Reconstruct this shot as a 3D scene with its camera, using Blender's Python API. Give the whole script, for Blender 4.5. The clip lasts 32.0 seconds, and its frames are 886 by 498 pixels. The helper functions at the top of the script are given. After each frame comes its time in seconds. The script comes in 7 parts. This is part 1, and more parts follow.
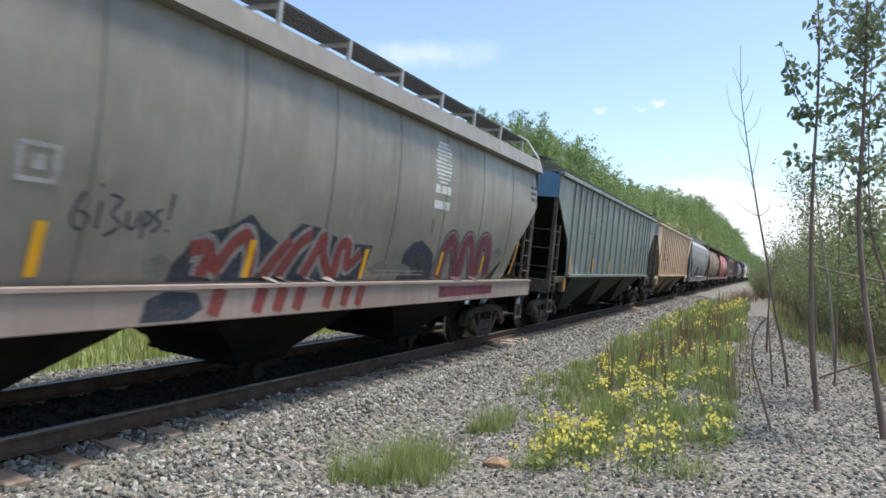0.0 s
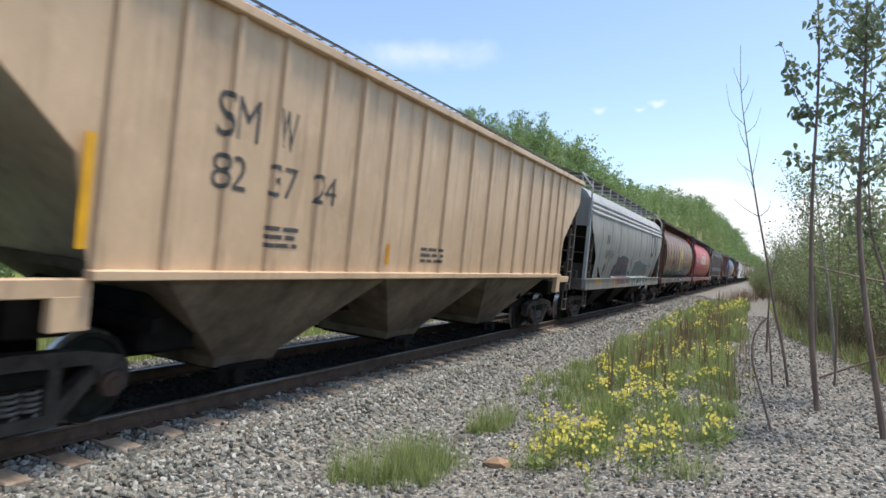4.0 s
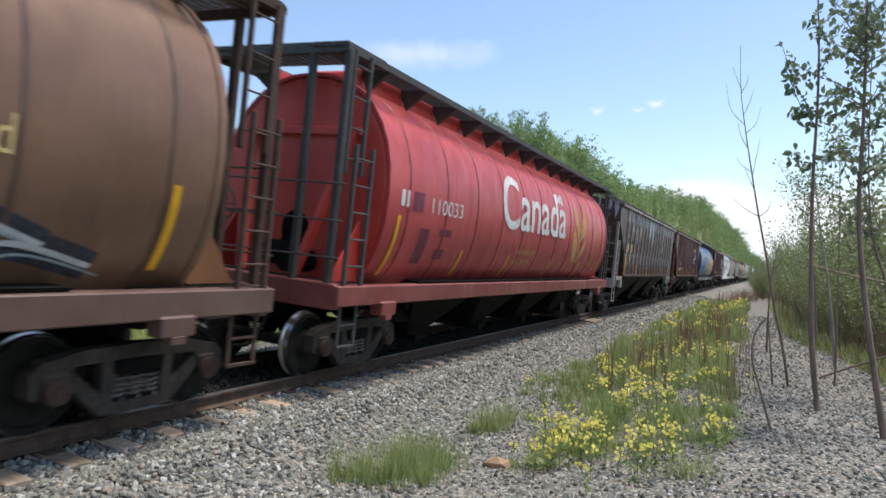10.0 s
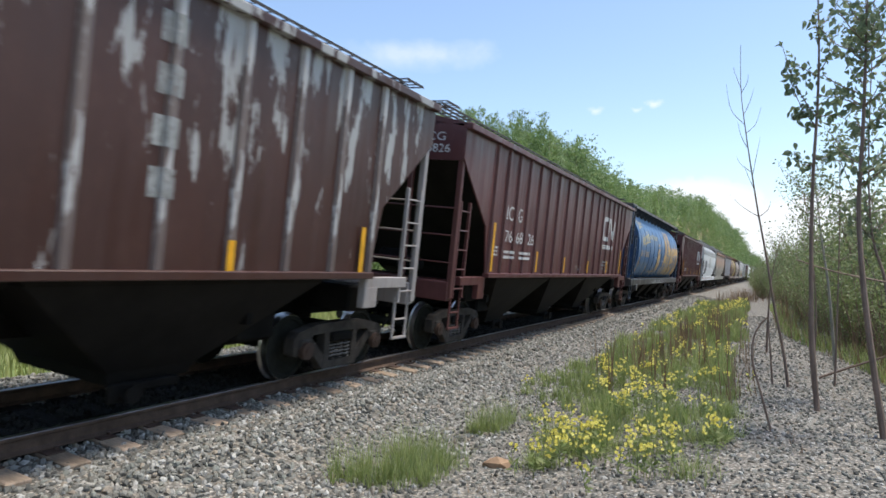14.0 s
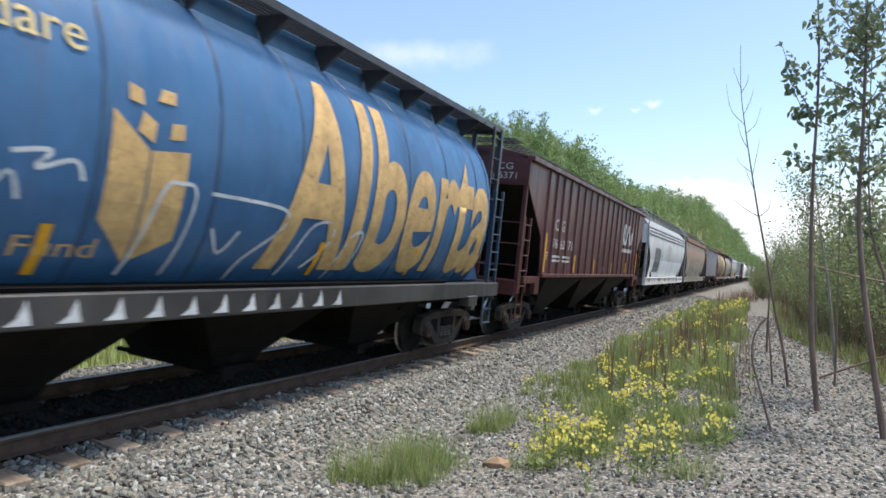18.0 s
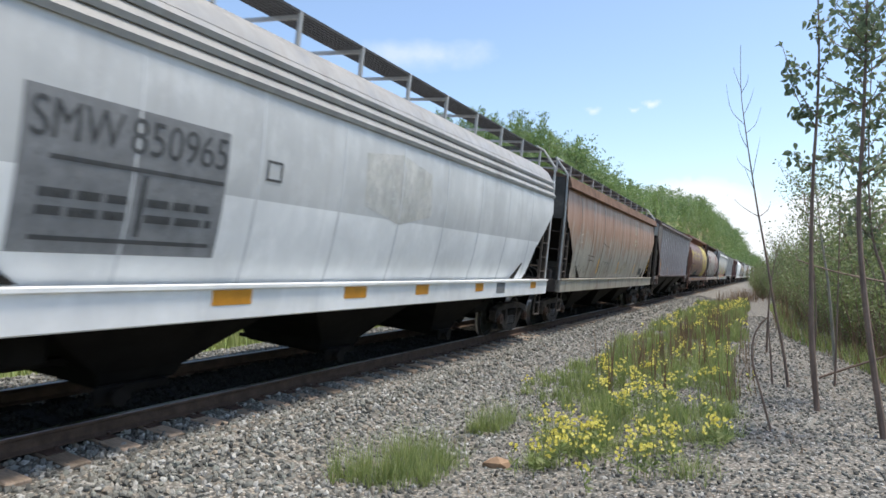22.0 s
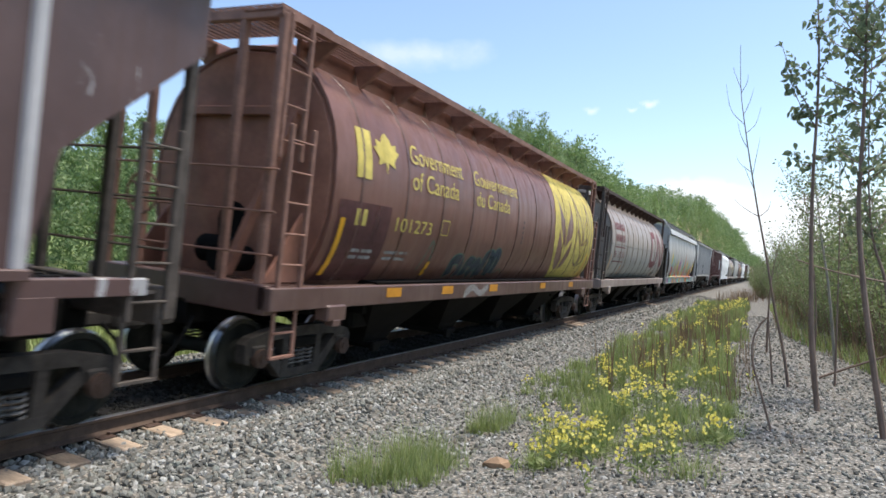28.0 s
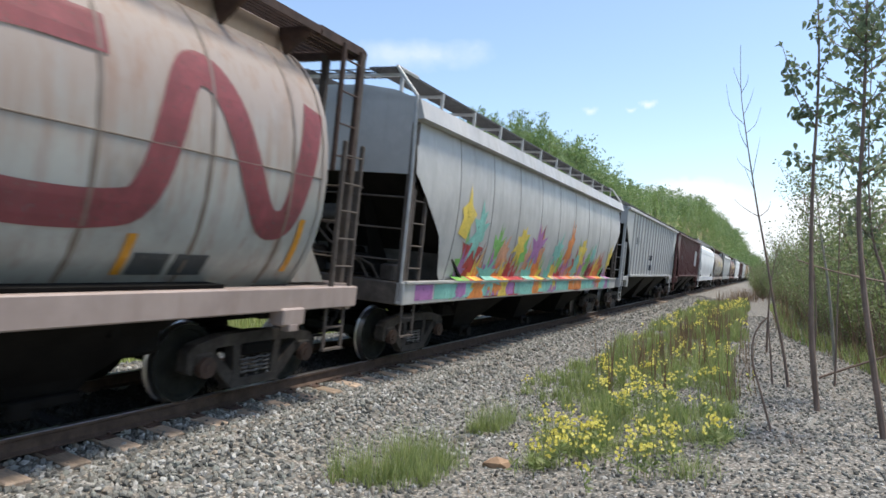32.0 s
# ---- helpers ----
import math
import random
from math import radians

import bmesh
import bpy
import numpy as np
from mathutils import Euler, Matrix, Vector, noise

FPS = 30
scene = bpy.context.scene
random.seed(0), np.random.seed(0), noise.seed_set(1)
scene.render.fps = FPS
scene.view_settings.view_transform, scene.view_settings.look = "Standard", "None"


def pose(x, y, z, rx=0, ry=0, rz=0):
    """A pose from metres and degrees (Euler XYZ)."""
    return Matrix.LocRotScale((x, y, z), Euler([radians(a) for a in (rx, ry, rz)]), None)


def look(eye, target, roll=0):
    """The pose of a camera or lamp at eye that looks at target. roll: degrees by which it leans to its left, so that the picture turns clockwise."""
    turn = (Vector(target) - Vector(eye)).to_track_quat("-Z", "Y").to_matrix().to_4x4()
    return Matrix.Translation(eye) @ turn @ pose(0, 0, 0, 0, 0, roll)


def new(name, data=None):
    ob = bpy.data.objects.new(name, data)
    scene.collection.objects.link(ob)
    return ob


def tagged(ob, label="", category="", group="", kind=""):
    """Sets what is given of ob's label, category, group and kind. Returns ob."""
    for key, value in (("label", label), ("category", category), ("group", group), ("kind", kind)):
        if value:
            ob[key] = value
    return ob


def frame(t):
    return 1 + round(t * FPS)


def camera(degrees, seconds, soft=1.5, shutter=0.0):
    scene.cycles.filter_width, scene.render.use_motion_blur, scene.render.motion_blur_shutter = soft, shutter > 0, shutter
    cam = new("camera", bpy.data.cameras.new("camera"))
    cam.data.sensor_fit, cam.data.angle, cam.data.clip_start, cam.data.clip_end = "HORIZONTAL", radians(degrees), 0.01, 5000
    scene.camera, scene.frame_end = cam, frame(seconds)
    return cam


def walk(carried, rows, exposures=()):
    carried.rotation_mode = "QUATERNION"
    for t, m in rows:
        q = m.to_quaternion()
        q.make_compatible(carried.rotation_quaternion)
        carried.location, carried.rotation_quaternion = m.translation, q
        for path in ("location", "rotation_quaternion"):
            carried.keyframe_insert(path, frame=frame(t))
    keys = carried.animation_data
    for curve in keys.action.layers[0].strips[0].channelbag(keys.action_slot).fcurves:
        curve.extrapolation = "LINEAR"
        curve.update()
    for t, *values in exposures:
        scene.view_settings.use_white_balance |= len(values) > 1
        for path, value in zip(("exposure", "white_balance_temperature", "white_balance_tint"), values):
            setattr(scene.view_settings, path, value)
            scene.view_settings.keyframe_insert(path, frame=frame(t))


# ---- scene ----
# The camera stands on a tripod beside the line and does not move.
cam = camera(67.3, 32.0, soft=1.6, shutter=0.24)
EYE = pose(0, 0, 1.396, 90 + 2.083, 0, 25.453) @ pose(0, 0, 0, 0, 0, 0.443)
walk(cam, [(0.0, EYE), (32.0, EYE)], exposures=[(t, 0.85 + d) for t, d in ((0.0, 0.16), (1.0, 0.08), (3.0, 0.18), (6.0, -0.12), (7.5, -0.10), (9.0, 0.06), (12.0, 0.02), (14.0, 0.08), (18.0, 0.18), (20.0, 0.22), (22.0, 0.05), (23.0, -0.10), (24.0, 0.02), (28.0, 0.18), (32.0, 0.12))])

# ---- light ----
SUN_UP, SUN_TURN = 70.0, 66.0
world = bpy.data.worlds.new("sky_world")
scene.world = world
world.use_nodes = True
wn = world.node_tree.nodes
sky = wn.new("ShaderNodeTexSky")
sky.sky_type, sky.sun_disc = "NISHITA", False
sky.sun_elevation, sky.sun_rotation = radians(SUN_UP), radians(SUN_TURN)
sky.air_density, sky.dust_density, sky.ozone_density = 1.0, 1.0, 1.3
wn["Background"].inputs["Strength"].default_value = 0.125
world.node_tree.links.new(sky.outputs["Color"], wn["Background"].inputs["Color"])
sun = new("sun", bpy.data.lights.new("sun", "SUN"))
sun.data.energy, sun.data.angle, sun.data.color = 2.75, radians(14), (1.0, 0.93, 0.82)
az = radians(SUN_TURN)
sun.matrix_world = look((0, 0, 60), (-60 * math.sin(az) / math.tan(radians(SUN_UP)), -60 * math.cos(az) / math.tan(radians(SUN_UP)), 0))


# ---- materials ----
def nodes_of(name):
    m = bpy.data.materials.new(name)
    m.use_nodes = True
    n, l = m.node_tree.nodes, m.node_tree.links
    return m, n, l, n["Principled BSDF"]


def ramp(n, stops):
    r = n.new("ShaderNodeValToRGB")
    e = r.color_ramp.elements
    while len(e) < len(stops):
        e.new(0.5)
    for el, (at, c) in zip(e, stops):
        el.position = at
        el.color = (*c, 1) if len(c) == 3 else c
    return r


def noise_at(n, l, scale, detail=4, stretch=(1, 1, 1), rough=0.6, coord="Object"):
    tc, mp, nz = n.new("ShaderNodeTexCoord"), n.new("ShaderNodeMapping"), n.new("ShaderNodeTexNoise")
    mp.inputs["Scale"].default_value = stretch
    nz.inputs["Scale"].default_value, nz.inputs["Detail"].default_value, nz.inputs["Roughness"].default_value = scale, detail, rough
    l.new(tc.outputs[coord], mp.inputs["Vector"])
    l.new(mp.outputs["Vector"], nz.inputs["Vector"])
    return nz.outputs["Fac"]


def mixed(n, l, fac, a, b, mode="MIX"):
    m = n.new("ShaderNodeMix")
    m.data_type, m.blend_type = "RGBA", mode
    for sock, v in ((m.inputs["Factor"], fac), (m.inputs["A"], a), (m.inputs["B"], b)):
        if isinstance(v, (int, float)):
            sock.default_value = v
        elif isinstance(v, tuple):
            sock.default_value = (*v, 1)
        else:
            l.new(v, sock)
    return m.outputs["Result"]


def masked(n, l, fac, lo, hi):
    r = n.new("ShaderNodeMapRange")
    r.inputs["From Min"].default_value, r.inputs["From Max"].default_value = lo, hi
    l.new(fac, r.inputs["Value"])
    return r.outputs["Result"]


def times(n, l, a, b):
    m = n.new("ShaderNodeMath")
    m.operation = "MULTIPLY"
    for s, v in zip(m.inputs, (a, b)):
        if isinstance(v, (int, float)):
            s.default_value = v
        else:
            l.new(v, s)
    return m.outputs[0]


def bumped(n, l, bsdf, fac, strength, dist=0.01):
    b = n.new("ShaderNodeBump")
    b.inputs["Strength"].default_value, b.inputs["Distance"].default_value = strength, dist
    l.new(fac, b.inputs["Height"])
    l.new(b.outputs["Normal"], bsdf.inputs["Normal"])


def plain(name, c, rough=0.6, metal=0.0, var=0.25, scale=6.0, bump=0.15, island=0.0, rand=0.0, stretch=(1, 1, 1), gloss=0.5):
    """Uneven surface: two scales of noise over one colour, with fine relief."""
    m, n, l, b = nodes_of(name)
    big, fine = noise_at(n, l, scale, 3, stretch), noise_at(n, l, scale * 9, 4)
    dark, light = tuple(x * (1 - var) for x in c), tuple(min(1, x * (1 + var)) for x in c)
    col = mixed(n, l, masked(n, l, big, 0.3, 0.7), dark, light)
    col = mixed(n, l, times(n, l, masked(n, l, fine, 0.4, 0.75), 0.45), col, dark)
    if island or rand:
        src = n.new("ShaderNodeNewGeometry").outputs["Random Per Island"] if island else n.new("ShaderNodeObjectInfo").outputs["Random"]
        hs = n.new("ShaderNodeHueSaturation")
        l.new(masked(n, l, src, 0.0, 1.0), hs.inputs["Value"])
        k = island or rand
        hs.inputs["Value"].links[0].from_node.inputs["To Min"].default_value = 1 - k
        hs.inputs["Value"].links[0].from_node.inputs["To Max"].default_value = 1 + k
        l.new(col, hs.inputs["Color"])
        col = hs.outputs["Color"]
    l.new(col, b.inputs["Base Color"])
    b.inputs["Roughness"].default_value, b.inputs["Metallic"].default_value = rough, metal
    b.inputs["Specular IOR Level"].default_value = gloss
    if bump:
        bumped(n, l, b, fine, bump)
    return m


def worn_ink(name, c, wear=0.25, var=0.2, scale=5, rough=0.6):
    """Old lettering or spray paint, rubbed thin and flaked so that the car's own paint shows through."""
    m = plain(name, c, rough, 0, var, scale, 0.04)
    n, l = m.node_tree.nodes, m.node_tree.links
    b, out = n["Principled BSDF"], n["Material Output"]
    rub, flake = noise_at(n, l, 2.6, 5, (1, 1, 0.5), 0.65), noise_at(n, l, 24, 5, (1, 1, 0.6), 0.7)
    thin = times(n, l, masked(n, l, rub, 0.35, 0.72), wear * 1.5)
    hole = times(n, l, masked(n, l, flake, 0.56, 0.62), min(1.0, wear * 2.2))
    both = n.new("ShaderNodeMath")
    both.operation = "MAXIMUM"
    l.new(thin, both.inputs[0])
    l.new(hole, both.inputs[1])
    tr, mx = n.new("ShaderNodeBsdfTransparent"), n.new("ShaderNodeMixShader")
    l.new(both.outputs[0], mx.inputs["Fac"])
    l.new(b.outputs[0], mx.inputs[1])
    l.new(tr.outputs[0], mx.inputs[2])
    l.new(mx.outputs[0], out.inputs["Surface"])
    return m


def car_paint(name, c, stain=(0.10, 0.045, 0.02), amount=0.35, bare=None, bare_amount=0.0, rough=0.36, dust=0.25, top=None, bare_top=0.045):
    """Old car paint: streaks of rust running down, dust, small chips; bare: patches where the paint has peeled;
    top: a second colour of rust that spreads down from the roof."""
    m, n, l, b = nodes_of(name)
    big = noise_at(n, l, 0.9, 4)
    streak = noise_at(n, l, 1.0, 5, (5, 5, 0.35), 0.65)
    fine = noise_at(n, l, 38, 5)
    col = mixed(n, l, masked(n, l, big, 0.3, 0.7), tuple(x * 0.80 for x in c), tuple(min(1, x * 1.12) for x in c))
    # each panel between the posts has weathered in its own way
    yc, ys, yf, yw = n.new("ShaderNodeTexCoord"), n.new("ShaderNodeSeparateXYZ"), n.new("ShaderNodeMath"), n.new("ShaderNodeTexWhiteNoise")
    l.new(yc.outputs["Object"], ys.inputs[0])
    yf.operation, yw.noise_dimensions = "SNAP", "1D"
    l.new(ys.outputs["Y"], yf.inputs[0])
    yf.inputs[1].default_value = 0.93
    l.new(yf.outputs[0], yw.inputs["W"])
    col = mixed(n, l, times(n, l, masked(n, l, yw.outputs["Value"], 0.2, 1.0), 0.22), col, tuple(x * 0.62 for x in c))
    blot = noise_at(n, l, 3.2, 6, (1, 1, 0.6), 0.7)
    col = mixed(n, l, times(n, l, masked(n, l, blot, 0.50, 0.66), 0.30), col, tuple(min(1, x * 1.35 + 0.015) for x in c))
    if bare:
        patch = noise_at(n, l, 2.1, 8, (1.7, 1.7, 0.38), 0.66)
        pc, ps, high = n.new("ShaderNodeTexCoord"), n.new("ShaderNodeSeparateXYZ"), n.new("ShaderNodeMath")
        l.new(pc.outputs["Object"], ps.inputs[0])
        high.operation = "MULTIPLY_ADD"
        l.new(ps.outputs["Z"], high.inputs[0])
        high.inputs[1].default_value = bare_top
        l.new(patch, high.inputs[2])
        col = mixed(n, l, masked(n, l, high.outputs[0], 0.735 - 0.2 * bare_amount, 0.765 - 0.2 * bare_amount), col, bare)
    if top:
        tc, sp = n.new("ShaderNodeTexCoord"), n.new("ShaderNodeSeparateXYZ")
        l.new(tc.outputs["Object"], sp.inputs[0])
        ad = n.new("ShaderNodeMath")
        ad.operation = "MULTIPLY_ADD"
        l.new(streak, ad.inputs[0])
        ad.inputs[1].default_value = 2.6
        l.new(sp.outputs["Z"], ad.inputs[2])
        more = n.new("ShaderNodeMath")
        more.operation = "MULTIPLY_ADD"
        l.new(blot, more.inputs[0])
        more.inputs[1].default_value = 1.8
        l.new(ad.outputs[0], more.inputs[2])
        col = mixed(n, l, times(n, l, masked(n, l, more.outputs[0], 4.35, 5.25), 0.92), col, top)
        deep = noise_at(n, l, 0.7, 5, (1, 1, 0.5), 0.7)
        col = mixed(n, l, times(n, l, masked(n, l, deep, 0.56, 0.68), 0.55), col, tuple(x * 0.45 for x in top))
    col = mixed(n, l, times(n, l, masked(n, l, streak, 0.52, 0.78), amount), col, stain)
    col = mixed(n, l, times(n, l, masked(n, l, big, 0.35, 0.75), dust * 0.5), col, (0.30, 0.27, 0.23))
    col = mixed(n, l, times(n, l, masked(n, l, fine, 0.66, 0.72), amount * 0.8), col, stain)
    l.new(col, b.inputs["Base Color"])
    rr = ramp(n, [(0.3, (rough - 0.08,) * 3), (0.75, (rough + 0.3,) * 3)])
    l.new(streak, rr.inputs["Fac"])
    l.new(rr.outputs["Color"], b.inputs["Roughness"])
    bumped(n, l, b, big, 0.10, 0.03)
    return m


def leafy(name, c, c2, through_light=0.35):
    m, n, l, b = nodes_of(name)
    g = n.new("ShaderNodeNewGeometry")
    col = mixed(n, l, g.outputs["Random Per Island"], c, c2)
    col = mixed(n, l, times(n, l, masked(n, l, noise_at(n, l, 0.35, 3), 0.35, 0.65), 0.5), col, tuple(x * 0.55 for x in c))
    l.new(col, b.inputs["Base Color"])
    b.inputs["Roughness"].default_value = 0.55
    tr, mx, out = n.new("ShaderNodeBsdfTranslucent"), n.new("ShaderNodeMixShader"), n["Material Output"]
    l.new(col, tr.inputs["Color"])
    mx.inputs["Fac"].default_value = through_light
    l.new(b.outputs[0], mx.inputs[1])
    l.new(tr.outputs[0], mx.inputs[2])
    l.new(mx.outputs[0], out.inputs["Surface"])
    return m


def stone_material(name, island):
    """Crushed stone: each piece grey, pale, greenish or rusty."""
    m, n, l, b = nodes_of(name)
    src = n.new("ShaderNodeNewGeometry").outputs["Random Per Island"] if island else n.new("ShaderNodeObjectInfo").outputs["Random"]
    r = ramp(n, [(0.0, (0.065, 0.065, 0.058)), (0.18, (0.13, 0.131, 0.118)), (0.45, (0.205, 0.206, 0.186)), (0.62, (0.20, 0.212, 0.186)), (0.76, (0.255, 0.215, 0.168)), (0.85, (0.31, 0.305, 0.28)), (1.0, (0.44, 0.435, 0.405))])
    l.new(src, r.inputs["Fac"])
    fine, mid = noise_at(n, l, 80, 4), noise_at(n, l, 14, 4)
    col = mixed(n, l, times(n, l, masked(n, l, mid, 0.4, 0.7), 0.45), r.outputs["Color"], (0.12, 0.11, 0.095))
    l.new(col, b.inputs["Base Color"])
    b.inputs["Roughness"].default_value, b.inputs["Specular IOR Level"].default_value = 0.9, 0.3
    bumped(n, l, b, fine, 0.5)
    return m


RAIL_STEEL = plain("rusty_rail", (0.088, 0.060, 0.045), 0.8, 0.0, 0.35, 5, gloss=0.2)
RAIL_HEAD = plain("worn_rail_head", (0.27, 0.25, 0.235), 0.42, 1.0, 0.12, 3, 0.03, stretch=(6, 0.2, 1))
def tie_material():
    """Weathered timber; between the rails oil, brake dust and the train's shade are painted in as black."""
    m = plain("weathered_tie", (0.34, 0.26, 0.19), 0.9, 0, 0.4, 3, 0.5, rand=0.3, stretch=(1, 6, 1), gloss=0.15)
    n, l = m.node_tree.nodes, m.node_tree.links
    b = n["Principled BSDF"]
    old = b.inputs["Base Color"].links[0].from_socket
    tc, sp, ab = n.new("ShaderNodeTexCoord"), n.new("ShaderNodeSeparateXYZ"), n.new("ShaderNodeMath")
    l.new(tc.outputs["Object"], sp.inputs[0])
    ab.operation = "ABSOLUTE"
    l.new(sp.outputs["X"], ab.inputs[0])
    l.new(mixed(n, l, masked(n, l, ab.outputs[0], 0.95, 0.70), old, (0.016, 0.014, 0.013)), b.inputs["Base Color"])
    return m


TIE_WOOD = tie_material()
IRON = plain("dark_cast_iron", (0.046, 0.040, 0.035), 0.8, 0.0, 0.5, 6, 0.3, gloss=0.2)
# grimy steel, blackened further to carry the shade under and between the cars
SHADED_GRIME = plain("shaded_grimy_steel", (0.008, 0.0075, 0.007), 0.8, 0.0, 0.45, 2.5, 0.2, gloss=0.1)
TREAD = plain("bright_wheel_tread", (0.55, 0.55, 0.55), 0.28, 1.0, 0.2, 5, 0.05)
STONE = stone_material("grey_ballast_stone", True)
STONE_ONE = stone_material("single_ballast_stone", False)
# stone colour lowered for oil and for the shade beneath the train
OILY_SHADE = plain("shaded_oil_stone", (0.028, 0.027, 0.024), 0.85, 0, 0.35, 9, 0.4, island=0.5, gloss=0.15)
YELLOW = plain("yellow_reflector", (0.72, 0.36, 0.015), 0.45, 0, 0.15, 5, 0.05)
ORANGE = plain("faded_orange_plate", (0.55, 0.24, 0.02), 0.5, 0, 0.2, 5, 0.05)
RUSTY = plain("rusty_steel", (0.068, 0.040, 0.029), 0.75, 0.2, 0.4, 6, 0.3)
GALV = plain("galvanised_steel", (0.42, 0.42, 0.41), 0.5, 0.1, 0.25, 5, 0.1)


# ---- mesh tools ----
class Shape:
    """Vertices and faces gathered into one mesh."""

    def __init__(self):
        self.v, self.f, self.smooth = [], [], False

    def add(self, verts, faces):
        k = len(self.v)
        self.v.extend(tuple(p) for p in verts)
        self.f.extend(tuple(i + k for i in f) for f in faces)
        return self

    def box(self, x0, x1, y0, y1, z0, z1, c=0.0):
        if c <= 0:
            vs = [(x, y, z) for x in (x0, x1) for y in (y0, y1) for z in (z0, z1)]
            return self.add(vs, [(0, 1, 3, 2), (4, 6, 7, 5), (0, 4, 5, 1), (2, 3, 7, 6), (0, 2, 6, 4), (1, 5, 7, 3)])
        rings = []
        for z, i in ((z0, c), (z0 + c, 0), (z1 - c, 0), (z1, c)):
            a, b, e, d = x0 + i, x1 - i, y0 + i, y1 - i
            rings.append([(a + c, e, z), (b - c, e, z), (b, e + c, z), (b, d - c, z), (b - c, d, z), (a + c, d, z), (a, d - c, z), (a, e + c, z)])
        return self.loft(rings)

    def loft(self, rings, closed=True, caps=True):
        k, n = len(self.v), len(rings[0])
        for r in rings:
            self.v.extend(tuple(p) for p in r)
        for i in range(len(rings) - 1):
            for j in range(n if closed else n - 1):
                a, b = k + i * n + j, k + i * n + (j + 1) % n
                self.f.append((a, b, b + n, a + n))
        if caps and closed:
            self.f.append(tuple(k + j for j in reversed(range(n))))
            self.f.append(tuple(k + (len(rings) - 1) * n + j for j in range(n)))
        return self

    def tube(self, p, q, r, n=6, r2=None):
        p, q = Vector(p), Vector(q)
        d = (q - p).normalized()
        u = d.orthogonal().normalized()
        w = d.cross(u)
        ring = lambda c, rad: [c + rad * (math.cos(2 * math.pi * i / n) * u + math.sin(2 * math.pi * i / n) * w) for i in range(n)]
        return self.loft([ring(p, r), ring(q, r if r2 is None else r2)])

    def bar(self, pts, r, n=6):
        for p, q in zip(pts, pts[1:]):
            self.tube(p, q, r, n)
        return self

    def prism(self, poly, lo, hi, axis="x"):
        """A polygon pushed from lo to hi along an axis; poly gives the other two coordinates in x, y, z order."""
        put = {"x": lambda a, b, h: (h, a, b), "y": lambda a, b, h: (a, h, b), "z": lambda a, b, h: (a, b, h)}[axis]
        return self.loft([[put(a, b, lo) for a, b in poly], [put(a, b, hi) for a, b in poly]])

    def mesh(self, name, mats, smooth=False, fix=True):
        me = bpy.data.meshes.new(name)
        me.from_pydata(self.v, [], self.f)
        if fix:
            bm = bmesh.new()
            bm.from_mesh(me)
            bmesh.ops.recalc_face_normals(bm, faces=bm.faces)
            bm.to_mesh(me)
            bm.free()
        for m in mats if isinstance(mats, (list, tuple)) else [mats]:
            me.materials.append(m)
        if smooth:
            me.polygons.foreach_set("use_smooth", [True] * len(me.polygons))
            me.set_sharp_from_angle(angle=radians(35))
        return me


MESHES = {}


def part(name, shape, material, parent, label="", smooth=False, key=None, at=None):
    """Links a shape (or a finished mesh) as one mesh object under a thing or a part. key: alike pieces share one mesh."""
    if key is not None and (key, material.name) in MESHES:
        me = MESHES[(key, material.name)]
    else:
        me = shape if isinstance(shape, bpy.types.Mesh) else (shape() if callable(shape) else shape).mesh(name, material, smooth)
        if key is not None:
            MESHES[(key, material.name)] = me
    ob = new(name, me)
    ob.parent = parent
    if at is not None:
        ob.matrix_basis = at
    if label:
        ob["label"] = label
    return ob


def thing(name, label, category, group="", kind=""):
    return tagged(new(name), label, category, group, kind)


# ---- the line: a canted track on a very slight curve ----
OFF, BEND, CANT = 6.753, 0.0876e-3, 6.028


def line(s):
    """The pose of the track at s metres along it: x towards the camera's side, y along, z up from the rail tops."""
    return pose(-OFF + BEND * s * s / 2, s, 0, 0, 0, -math.degrees(BEND * s)) @ pose(0, 0, 0, 0, CANT, 0)


def on_line(s, a, b):
    return line(s) @ Vector((a, 0, b))


def smoothstep(a, b, x):
    t = min(1, max(0, (x - a) / (b - a)))
    return t * t * (3 - 2 * t)


def ground_z(x, y):
    """Height of the ground: the ballast bed, the path beside it, the ditch and the wooded slope behind."""
    d = x - (-OFF + BEND * y * y / 2)
    bed = -0.215 - d * math.sin(radians(CANT)) * (1 - smoothstep(1.4, 2.2, abs(d)))
    bed += -0.33 * smoothstep(1.4, 3.4, d) + 0.22 * smoothstep(4.2, 6.5, d)
    z = bed - 0.02 * math.sin(0.6 * y + x)
    # the side away from the camera: down from the bed, across a strip of grass, up the slope
    z += smoothstep(-3.1, -5.6, d) * -0.62 if d < 0 else 0
    top = 2.5 + 10.2 * smoothstep(42, 85, y) + 12.3 * smoothstep(120, 300, y)
    z += (smoothstep(9.5, 19 + 4 * smoothstep(60, 10, y), -d) * top + max(0.0, -d - 19) * 0.12) * (1 - 0.95 * smoothstep(500, 620, y))
    # beyond the path the ground falls into scrub
    z += -0.9 * smoothstep(8.3, 11.5, d) * smoothstep(3, 12, y)
    # a low mound on the path farther on
    z += 0.35 * math.exp(-((x + 0.05) / 0.9) ** 2 - ((y - 28) / 6.0) ** 2)
    return z


LETTERS = {}


